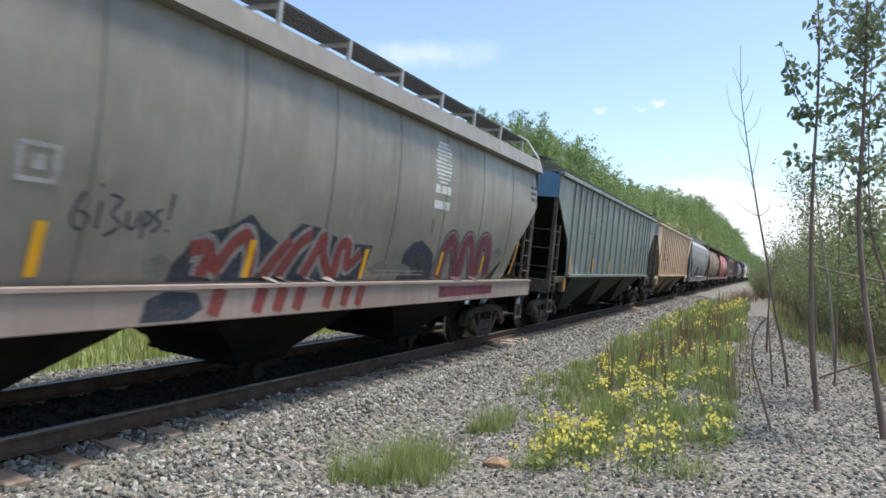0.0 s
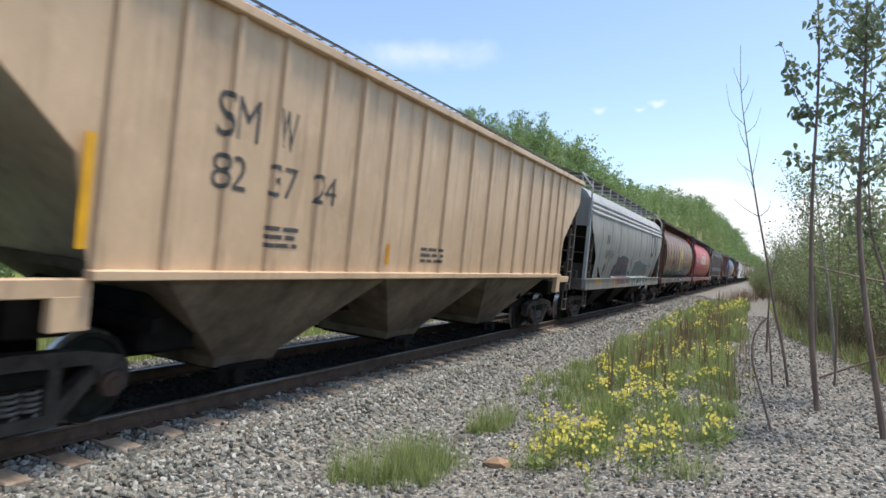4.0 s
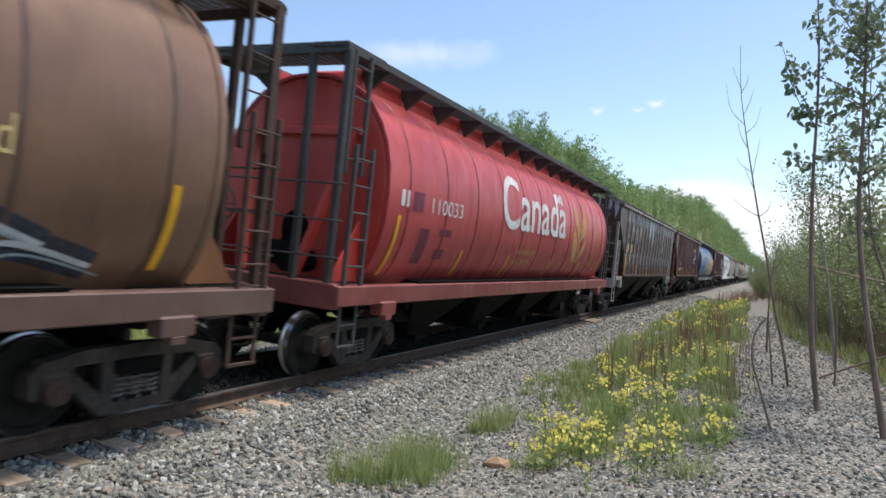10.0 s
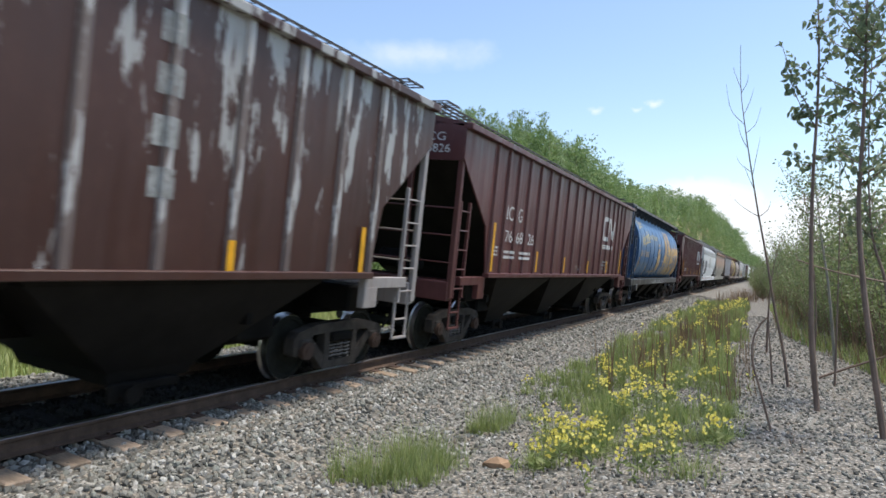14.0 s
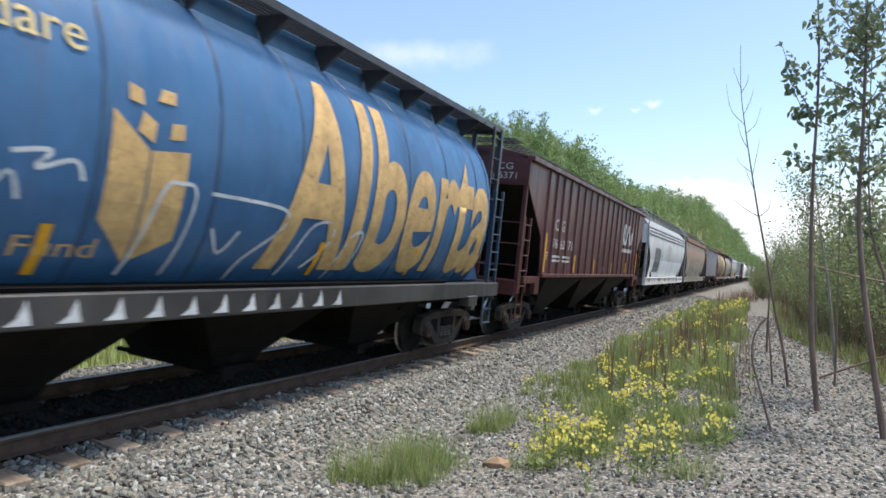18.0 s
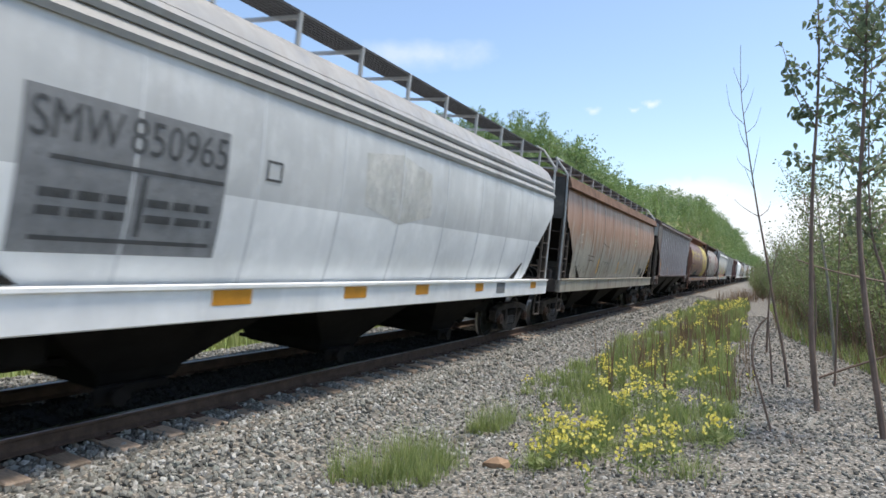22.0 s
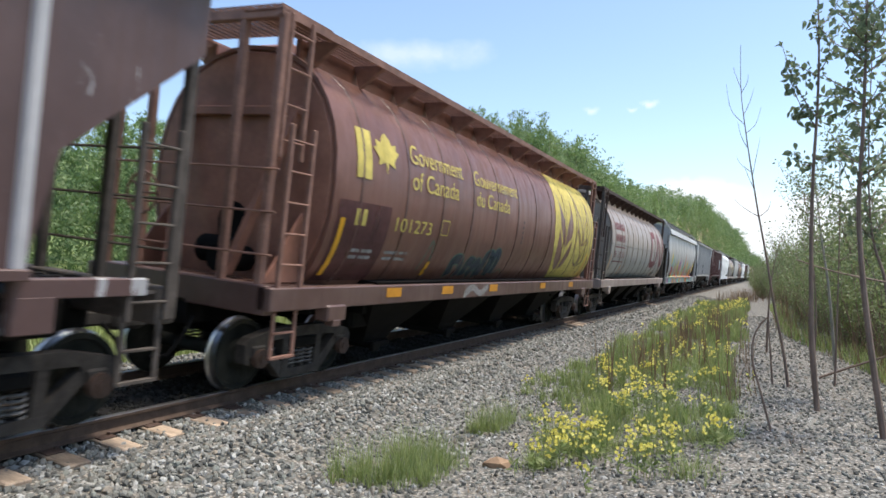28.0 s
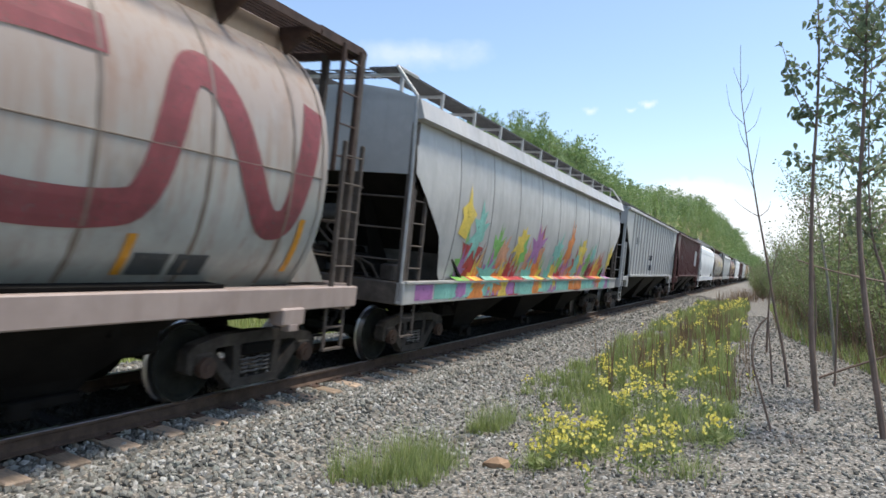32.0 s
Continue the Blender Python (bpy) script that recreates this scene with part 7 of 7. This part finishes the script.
# car 5
c, h = TRAIN[5]
words(c, "Canada", -2.8, 2.58, 1.12, WHITE_INK, width=5.0, bold=0.012)
for a, b in ((1.42, 1.55), (1.86, 1.99)):
    patch(c, a, b, 3.46, 3.72, WHITE_INK, "flag_mark", 0.007)
patch(c, 1.62, 1.79, 3.5, 3.66, WHITE_INK, "flag_mark", 0.007)
wheat(c, 3.85, 1.85, 1.65, 2.25, GOLD5)
wheat(c, 5.75, 1.85, 1.6, 2.2, GOLD5, 0.03)
words(c, "110033", -6.1, 2.57, 0.25, WHITE_INK, width=1.25)
mark(c, -7.15, 2.6, 0.36, 0.25, 2, WHITE_INK)
patch(c, -6.75, -6.4, 2.56, 2.86, SPRAY_WINE, "repainted_patch", 0.005)
patch(c, -6.38, -6.05, 1.71, 2.3, SPRAY_WINE, "repainted_patch", 0.005)
patch(c, -5.67, -5.2, 2.2, 2.33, SPRAY_WINE, "repainted_patch", 0.005)
patch(c, -5.67, -5.3, 1.8, 1.98, SPRAY_WINE, "repainted_patch", 0.005)
words(c, "Gouvernement", -1.6, 2.02, 0.16, TAN_INK, width=1.5)
words(c, "du Canada", -1.6, 1.78, 0.16, TAN_INK, width=1.2)
refl(c, [(-7.15, 1.5, 2.45), (-4.52, 1.5, 2.0), (-1.93, 1.5, 1.97), (1.3, 1.5, 1.94), (4.45, 1.5, 1.93), (6.95, 1.5, 2.1)])

# car 6
PANEL6 = worn_ink("dark_brown_repaint", (0.045, 0.03, 0.027), 0.25)
c, h = TRAIN[6]
patch(c, -6.78, -6.02, 2.1, 3.05, PANEL6, "repainted_panel", 0.005)
patch(c, -5.86, -5.12, 2.1, 3.05, PANEL6, "repainted_panel", 0.005)
rnd = random.Random(66)
PEELED = plain("peeled_pale_primer", (0.40, 0.42, 0.42), 0.6, 0, 0.25, 3, 0.1)
for b0 in range(1, 14):
    a, z1 = -6.83 + 0.914 * b0, 4.14
    if rnd.random() < 0.62:
        continue
    low = rnd.uniform(2.7, 3.7)
    a0, a1 = a + rnd.uniform(0.08, 0.25), a + rnd.uniform(0.5, 0.86)
    n0 = 11
    edge = [(a1 + (a0 - a1) * k / n0, low + 0.5 * (2 * k / n0 - 1) ** 2 * (z1 - low) + rnd.uniform(-0.22, 0.22)) for k in range(n0 + 1)]
    part("peeled_patch", decal_mesh("peel", [[(a0, z1), (a1, z1)] + [(p, min(z1 - 0.05, q)) for p, q in edge]], PEELED, KIND[c.name], 0.004), PEELED, c, "pale primer where the paint peeled")
words(c, "76", -6.62, 2.15, 0.27, TAN_INK, width=0.38)
words(c, "607", -5.8, 2.15, 0.27, TAN_INK, width=0.58)
for y in (-6.6, -5.76):
    patch(c, y, y + 0.14, 2.5, 2.85, TAN_INK, "owner_mark", 0.008, 0.12)
    patch(c, y + 0.28, y + 0.4, 2.5, 2.85, TAN_INK, "owner_mark", 0.008)
for k in range(4):
    patch(c, 3.02, 3.32, 2.24 + 0.47 * k, 2.52 + 0.47 * k, DIM_INK, "owner_mark", 0.007)
refl_ribbed(c, [(-6.95, 1.56, 2.27), (-4.25, 1.56, 1.98), (-1.38, 1.56, 1.95), (1.31, 1.56, 1.92), (4.1, 1.56, 1.9), (6.6, 1.56, 2.2)])
end_words(c, h, "76607", 0.6, 3.76, 0.13, DIM_INK, 0.6)
end_bars(c, h, 0.65, 3.94, 0.5, 0.16, DIM_INK, 2)

# cars 7 and 9
for k, num in ((7, "766826"), (9, "766371")):
    c, h = TRAIN[k]
    o = 0.2 if k == 9 else 0.0
    words(c, "IC", o - 6.12, 2.74, 0.3, WHITE_INK, width=0.42)
    words(c, "G", o - 5.38, 2.74, 0.3, WHITE_INK, width=0.26)
    for t, y in zip((num[:2], num[2:4], num[4:]), (-6.11, -5.40, -4.58)):
        words(c, t, o + y, 2.26, 0.25, WHITE_INK, width=0.45)
    end_words(c, h, "ICG", 0.72, 3.98, 0.15, WHITE_INK, 0.44, "end_mark")
    end_words(c, h, num, 0.55, 3.76, 0.15, WHITE_INK, 0.72)
    band_emblem(c, bent_band(o + 3.5, 2.82, 1.72, 0.68), 0.15, WHITE_INK, "white bent-band emblem")
    bars(c, o + 3.48, 2.46, 1.72, 0.15, 1, WHITE_INK, seed=31)
    bars(c, o + -6.85, 1.95, 0.35, 0.04, 3, WHITE_INK, seed=32)
    bars(c, o + -6.1, 1.9, 0.6, 0.06, 2, WHITE_INK, seed=33)
    bars(c, o + -5.1, 1.9, 0.8, 0.06, 2, WHITE_INK, seed=34)
    bars(c, o + 0.1, 1.7, 0.4, 0.04, 2, DIM_INK, seed=35)
    bars(c, o + 3.6, 1.75, 0.5, 0.06, 3, DIM_INK, seed=36)
    refl_ribbed(c, [(o + a, 1.62, b) for a, b in ((-6.87, 2.62), (-3.87, 2.12), (-1.33, 2.05), (1.45, 2.0), (4.24, 2.05), (6.62, 2.5))])
    for z in (1.68, 1.96):
        patch(c, o + 4.2, o + 4.75, z, z + 0.025, DIM_INK, "data_box", 0.006)
    for y in (4.2, 4.45, 4.72):
        patch(c, o + y, o + y + 0.025, 1.68, 1.98, DIM_INK, "data_box", 0.007)

# car 8
c, h = TRAIN[8]
words(c, "Alberta", 0.9, 1.66, 2.3, TAN_INK, width=6.4, bold=0.025, shear=0.12)
words(c, "Take an", -6.85, 3.62, 0.36, GOLD_INK, width=1.5, shear=0.25, rise=0.12)
words(c, "Alberta Break", -6.4, 2.9, 0.5, GOLD_INK, width=2.35, shear=0.25, rise=0.16)
words(c, "visit", -3.95, 3.33, 0.24, GOLD_INK, width=0.6)
words(c, "Mundare", -3.1, 3.33, 0.30, GOLD_INK, width=1.6)
part("underline", decal_mesh("underline", stroke(curve_pts([(-5.76, 2.86), (-5.05, 3.08), (-3.87, 3.2)], 5), 0.04), GOLD_INK, "round", 0.007), GOLD_INK, c)
words(c, "ALNX", -6.8, 2.44, 0.28, TAN_INK, width=1.05)
words(c, "396432", -5.6, 2.44, 0.26, TAN_INK, width=1.35)
words(c, "Heritage Fund", -3.37, 1.66, 0.17, TAN_INK, width=2.2)
for y in (-6.8, -5.8, -4.9):
    bars(c, y, 1.95, 0.7, 0.04, 3, DIM_INK, seed=int(-y * 10))
part("emblem", decal_mesh("grain_box", [[(a - 0.5, b) for a, b in p] for p in [[(-0.75, 2.0), (-0.35, 1.62), (-0.35, 2.65), (-0.75, 2.95)], [(-0.33, 1.62), (0.1, 1.85), (0.1, 2.7), (-0.33, 2.65)], [(-0.5, 2.8), (-0.32, 2.72), (-0.3, 2.9), (-0.45, 2.98)], [(-0.15, 2.78), (0.02, 2.8), (0.02, 2.95), (-0.13, 2.93)], [(-0.6, 3.05), (-0.45, 3.03), (-0.47, 3.17), (-0.6, 3.2)], [(-0.3, 3.1), (-0.1, 3.1), (-0.1, 3.22), (-0.25, 3.22)]]], TAN_INK, "round", 0.007), TAN_INK, c, "tan grain-elevator emblem")
refl(c, [(-6.88, 1.5, 2.4), (-4.38, 1.5, 1.97), (-1.66, 1.5, 1.93), (2.0, 1.5, 1.95), (4.6, 1.5, 1.95), (7.0, 1.5, 2.3)])
sp = [[(-1.9, 1.45), (-1.7, 2.0), (-1.5, 2.3), (-1.4, 2.1)], [(-0.3, 1.5), (-0.1, 2.3), (0.1, 2.4), (0.3, 2.3), (0.2, 1.5)], [(0.5, 2.35), (1.6, 2.3), (1.7, 2.1), (1.2, 1.7), (1.1, 1.45)], [(0.6, 2.0), (0.8, 1.75), (1.0, 2.0)], [(1.9, 1.5), (2.2, 2.1), (2.6, 2.2), (2.7, 2.0), (2.3, 1.6)], [(2.9, 1.45), (3.1, 2.0), (3.4, 2.1), (3.3, 1.6)], [(-1.5, 2.45), (-1.2, 2.5), (-1.3, 2.35), (-1.0, 2.45), (-0.9, 2.3)]]
part("spray_tag", decal_mesh("white_tag", [q for t in sp for q in stroke(curve_pts([(a - 0.55, b) for a, b in t], 5), 0.04)], SPRAY_WHITE, "round", 0.011), SPRAY_WHITE, c, "thin white spray-painted scrawl")
zig = Shape()
for k in range(12):
    a = -2.4 + 0.42 * k
    zig.add([(1.584, a, 1.14), (1.584, a + 0.22, 1.14), (1.584, a + 0.16, 1.34), (1.584, a + 0.10, 1.20)], [(0, 1, 2, 3)])
part("sill_spray", zig, SPRAY_WHITE, c)

# car 10
c, h = TRAIN[10]
patch(c, -5.73, -3.62, 1.70, 2.98, SIGN_GREY, "sign_panel", 0.005, -0.02)
words(c, "SMW", -5.68, 2.6, 0.31, DARK_INK, lift=0.009, width=0.8)
words(c, "850965", -4.8, 2.6, 0.31, DARK_INK, lift=0.009, width=1.14)
for y in (-5.6, -4.6):
    bars(c, y + 0.05, 2.0, 0.8, 0.075, 2, DARK_INK, lift=0.009, seed=int(-y * 9))
patch(c, -5.5, -3.66, 2.44, 2.48, DARK_INK, "rule_line", 0.009)
patch(c, -5.57, -3.72, 1.80, 1.84, DARK_INK, "rule_line", 0.009)
patch(c, -4.63, -4.58, 1.87, 2.42, DARK_INK, "rule_line", 0.009)
for a, b in ((-7.02, -6.55), (-3.68, -3.1), (-1.3, -0.75), (0.75, 1.2), (3.25, 3.65), (6.7, 7.1)):
    part("plate", Shape().box(1.601, 1.606, a, b, 1.22, 1.38), ORANGE, c)
part("plate", Shape().box(1.601, 1.606, -6.0, -5.9, 1.25, 1.36), SPRAY_RED, c)
part("data_plate", Shape().box(1.601, 1.606, 4.4, 4.9, 1.15, 1.38), SIGN_GREY, c)
for z in (2.58, 2.78):
    patch(c, -3.05, -2.8, z, z + 0.03, DARK_INK, "sign_frame", 0.006)
for y in (-3.05, -2.82):
    patch(c, y, y + 0.03, 2.58, 2.8, DARK_INK, "sign_frame", 0.007)
spray_shape(c, ((-1.0, 2.5), (-1.07, 3.22), (-0.05, 3.35), (0.93, 3.19), (1.05, 2.5), (0.0, 2.3)), FADED10, 0.004, "faded_patch", label="faint paler patch of older paint")
for i in range(3):
    end_bars(c, h, 0.15, 3.72 + 0.06 * i, 0.32, 0.03, DARK_INK)

# car 11
PALE11 = worn_ink("chalky_lettering", (0.56, 0.51, 0.43), 0.2)
c, h = TRAIN[11]
words(c, "IC", -6.58, 2.52, 0.3, PALE11, width=0.36)
words(c, "799928", -6.55, 2.08, 0.22, PALE11, width=1.22)
end_words(c, h, "799928", 0.35, 3.70, 0.14, DIM_INK, 0.75)
end_bars(c, h, 0.5, 3.9, 0.3, 0.14, DIM_INK, 2)
for k in range(9):
    z = 3.22 + 0.06 * k
    r0 = math.sqrt(max(0.004, 0.27 ** 2 - (z + 0.02 - 3.48) ** 2))
    patch(c, 3.0 - r0, 3.0 + r0, z, z + 0.036, SPRAY_PALE, "emblem", 0.006)
for z in (2.96, 2.78):
    patch(c, 2.68, 3.32, z, z + 0.11, SPRAY_PALE, "owner_mark", 0.006)
refl(c, [(-3.52, 1.6, 2.1), (-0.05, 1.6, 2.08), (3.64, 1.6, 2.05), (7.3, 1.63, 2.4)])
spray_strokes(c, [((-6.4, 1.55), (-6.1, 1.85), (-5.9, 1.6)), ((-5.8, 1.6), (-5.5, 1.82), (-5.3, 1.6), (-5.0, 1.75)), ((-3.35, 1.85), (-3.2, 1.8), (-3.1, 1.95)), ((-2.9, 1.6), (-2.85, 1.95), (-2.6, 2.0), (-2.6, 1.6)), ((-2.5, 1.95), (-2.2, 2.0), (-2.25, 1.6)), ((-2.1, 1.95), (-1.85, 1.98), (-1.8, 1.65))], 0.03, SPRAY_GREY, 0.006, "spray_tag")
spray_strokes(c, [((-5.17, 2.18), (-4.7, 2.16), (-4.3, 2.15)), ((-5.03, 2.02), (-4.6, 2.03), (-4.28, 2.0)), ((-3.21, 2.66), (-2.8, 2.58), (-2.3, 2.56))], 0.03, RUSTY, 0.006, "scrape")
for k in range(3):
    part("spray_cloud", decal_mesh("pale_cloud", [blob(0.8 + 0.4 * k, 1.74 + 0.1 * k, 0.3, 0.2, rnd, 9, 0.35)], SPRAY_PALE, "bowed", 0.004 + 0.0003 * k), SPRAY_PALE, c, "pale faded cloud of spray paint")
patch(c, 5.0, 5.8, 1.55, 1.85, DARK_INK, "data_panel", 0.006)

# car 12
c, h = TRAIN[12]
end_words(c, h, "383503", 0.2, 3.76, 0.15, DARK_INK, 0.95)
end_bars(c, h, 0.5, 3.98, 0.3, 0.14, DARK_INK, 2)
refl_ribbed(c, [(-6.76, 1.56, 2.45), (-3.66, 1.56, 1.97), (4.2, 1.56, 1.97)], ORANGE)

# car 13
c, h = TRAIN[13]
patch(c, -6.62, -6.25, 2.87, 3.55, YELLOW_INK, "flag_bar", 0.007)
LEAF = ((0, 0.0), (0.06, 0.28), (0.42, 0.18), (0.36, 0.34), (0.62, 0.58), (0.46, 0.62), (0.5, 0.78), (0.26, 0.72), (0.2, 0.86), (0.0, 1.0))
lf = [(-5.83 + 0.36 * a / 0.62, 3.0 + 0.6 * b) for a, b in LEAF] + [(-5.83 - 0.36 * a / 0.62, 3.0 + 0.6 * b) for a, b in reversed(LEAF[1:-1])]
part("leaf_mark", decal_mesh("leaf_mark", [lf], YELLOW_INK, "round", 0.007), YELLOW_INK, c)
words(c, "Government", -5.1, 3.28, 0.29, YELLOW_INK, width=2.0)
words(c, "of Canada", -5.05, 2.88, 0.29, YELLOW_INK, width=1.75)
words(c, "Gouvernement", -2.56, 3.25, 0.28, YELLOW_INK, width=2.45)
words(c, "du Canada", -2.47, 2.87, 0.28, YELLOW_INK, width=1.85)
words(c, "101273", -5.42, 2.2, 0.21, YELLOW_INK, width=1.2)
mark(c, -6.52, 2.22, 0.33, 0.23, 2, YELLOW_INK)
patch(c, -6.95, -5.6, 1.42, 2.54, OLD13, "repainted_patch", 0.004)
patch(c, -3.85, -3.55, 2.22, 2.24, YELLOW_INK, "sign_frame", 0.007)
patch(c, -3.85, -3.55, 2.47, 2.49, YELLOW_INK, "sign_frame", 0.007)
for a in (-3.85, -3.57):
    patch(c, a, a + 0.02, 2.22, 2.49, YELLOW_INK, "sign_frame", 0.008)
bars(c, 0.36, 2.26, 0.08, 0.06, 5, DARK_INK, seed=57)
spray_shape(c, [(3.28, 4.27), (3.08, 3.8), (2.95, 3.32), (2.93, 2.8), (3.05, 2.3), (3.35, 1.8), (3.65, 1.45), (7.28, 1.45), (7.28, 4.27)], YELLOW_INK, 0.005, "yellow_panel")
wheat(c, 4.08, 1.65, 1.55, 2.3, BROWN13, 0, 0.009)
wheat(c, 6.0, 1.8, 1.6, 2.15, BROWN13, 0.06, 0.009)
refl(c, [(-6.82, 1.5, 2.3), (-3.9, 1.5, 1.75), (6.85, 1.5, 2.2)])
bars(c, -6.4, 1.75, 0.55, 0.05, 2, DIM_INK, seed=51)
bars(c, -5.5, 1.75, 0.7, 0.05, 2, DIM_INK, seed=52)
curls = [((-2.85, 1.5), (-2.92, 1.77), (-2.6, 1.8), (-2.45, 1.5)), ((-2.2, 1.5), (-2.2, 1.78), (-1.9, 1.75)), ((-1.95, 1.5), (-1.75, 1.78), (-1.5, 1.5)), ((-1.42, 1.5), (-1.42, 1.9), (-1.1, 1.93), (-1.15, 1.6)), ((-1.0, 1.5), (-0.95, 1.95), (-0.73, 1.95), (-0.75, 1.55))]
spray_strokes(c, curls, 0.26, SPRAY_GREEN, 0.004, "spray_outline")
spray_strokes(c, curls, 0.20, SPRAY_NAVY, 0.006, label="black spray-painted letter with green edges")
spray_strokes(c, [((-2.6, 1.16), (-2.2, 1.3), (-1.8, 1.18), (-1.4, 1.3))], 0.14, SPRAY_SILVER, 0.005)
spray_strokes(c, [((-0.6, 1.55), (-0.3, 1.65), (-0.1, 1.55)), ((-4.2, 1.6), (-4.1, 2.0), (-4.0, 2.1), (-3.9, 1.7))], 0.03, SPRAY_GREEN, 0.006, "spray_tag")
for a in (-5.49, -3.56, -1.3, 2.2, 5.0):
    part("plate", Shape().box(1.581, 1.586, a, a + 0.45, 1.2, 1.34), ORANGE, c)

# car 14
c, h = TRAIN[14]
for y, z, w, n in ((-6.35, 3.28, 2.0, 8), (-6.32, 2.84, 1.95, 8)):
    mark(c, y, z, w, 0.27, n, MAROON_INK)
for z in (2.61, 2.05):
    patch(c, -6.28, -4.34, z, z + 0.045, MAROON_INK, "rule_line", 0.007)
mark(c, -6.3, 2.22, 0.45, 0.25, 2, MAROON_INK)
words(c, "382011", -5.65, 2.22, 0.25, MAROON_INK, width=1.3)
band_emblem(c, bent_band(2.75, 2.1, 3.95, 1.45), 0.34, MAROON_INK, "maroon bent-band emblem")
refl(c, [(-6.75, 1.5, 2.35), (-4.4, 1.5, 1.95), (4.3, 1.5, 1.9), (6.6, 1.55, 2.2)], ORANGE)
for a in (4.4, 4.9):
    patch(c, a, a + 0.42, 1.5, 1.72, DARK_INK, "data_panel", 0.006)
part("belt_seam", Shape().loft([[(side_x("round", z) + dx, y, z) for z, dx in ((2.72, -0.004), (2.725, 0.008), (2.735, 0.008), (2.74, -0.004))] for y in (-h + 1.1, h - 1.1)]), SEAMS[GREY14.name], c)

# car 15
c, h = TRAIN[15]
rnd = random.Random(77)
def splash(y, z, wide, high, rnd):
    """A jagged splash with spikes that lean forward as they rise."""
    n, pts = 16, []
    for i in range(n):
        a, k = 2 * math.pi * i / n, (1.0 if i % 2 else 0.5) * rnd.uniform(0.7, 1.25)
        b = high * k * math.sin(a)
        pts.append((y + wide * k * math.cos(a) + 0.35 * b, max(1.09, z + b)))
    return pts


for k, m in enumerate(SPLASH):
    for j in range(8):
        y = -6.9 + 14.0 * (j + rnd.random()) / 8
        z = rnd.choice((rnd.uniform(1.2, 1.7), rnd.uniform(1.5, 2.4)))
        part("paint_splash", decal_mesh("splash", [splash(y, z, rnd.uniform(0.3, 0.62), rnd.uniform(0.4, 0.9), rnd)], m, "bowed", 0.004 + 0.0012 * k + 0.00008 * j), m, c)
spray_shape(c, ((-6.5, 2.3), (-6.35, 2.6), (-6.45, 2.75), (-6.2, 2.9), (-6.1, 3.25), (-6.0, 2.85), (-5.75, 2.7), (-5.95, 2.5), (-6.1, 2.2)), SPLASH[5], 0.0145, "paint_splash")
for a, b, m in ((-8.0, -7.3, 4), (-7.3, -4.6, 7), (-4.6, -3.2, 4), (-3.2, 1.5, 7), (1.5, 3.0, 6), (3.0, 7.2, 7)):
    part("sill_spray", Shape().box(1.602, 1.606, a + 0.03, b - 0.03, 1.12, 1.38), SPLASH[m], c)
# cars farther back
c, h = TRAIN[16]
bars(c, -2.0, 1.8, 1.2, 0.25, 2, SPRAY_NAVY, seed=71)
mark(c, -6.0, 2.9, 1.0, 0.3, 3, DARK_INK)
for k in (17, 27):
    c, h = TRAIN[k]
    mark(c, -6.0, 2.6, 1.0, 0.3, 3, WHITE_INK)
    patch(c, 3.6, 4.6, 2.3, 3.5, WHITE_INK, "emblem", 0.007)
for k in (19, 21, 26):
    c, h = TRAIN[k]
    words(c, "Canada", -2.6, 2.7, 0.8, YELLOW_INK, width=3.6)
    wheat(c, 4.4, 1.8, 1.6, 2.3, GOLD_INK)
    refl(c, [(-7.0, 1.5, 2.3), (-4.4, 1.5, 1.9), (0.5, 1.5, 1.9)])


# ---- what moves ----
def run(t):
    """Metres that the train has rolled after t seconds: it slows a little."""
    return 8.5 * t - 0.01 * t * t


def motions():
    for car, middle in CARS:
        rows = []
        for i in range(17):
            rows.append((2.0 * i, line(middle - run(2.0 * i))))
        walk(car, rows)
    for ob, bearing, up, far in CLOUDS:
        rows = []
        for t, d in ((0.0, 0.0), (32.0, -0.8)):
            a, e = radians(bearing + d), radians(up)
            rows.append((t, pose(far * math.cos(e) * math.sin(a), far * math.cos(e) * math.cos(a), 1.4 + far * math.sin(e), 0, 0, -(bearing + d))))
        walk(ob, rows)
    first = {}
    for i, w in WHEELSETS:
        if i not in first:
            d = -0.889 if i == 0 else 0.889
            walk(w, [(t / 15, pose(0, d, 0.447, math.degrees(run(t / 15) / 0.447), 0, 0)) for t in range(481)])
            first[i] = w.animation_data
        else:
            w.rotation_mode = "QUATERNION"
            w.animation_data_create()
            w.animation_data.action = first[i].action
            w.animation_data.action_slot = first[i].action_slot


motions()
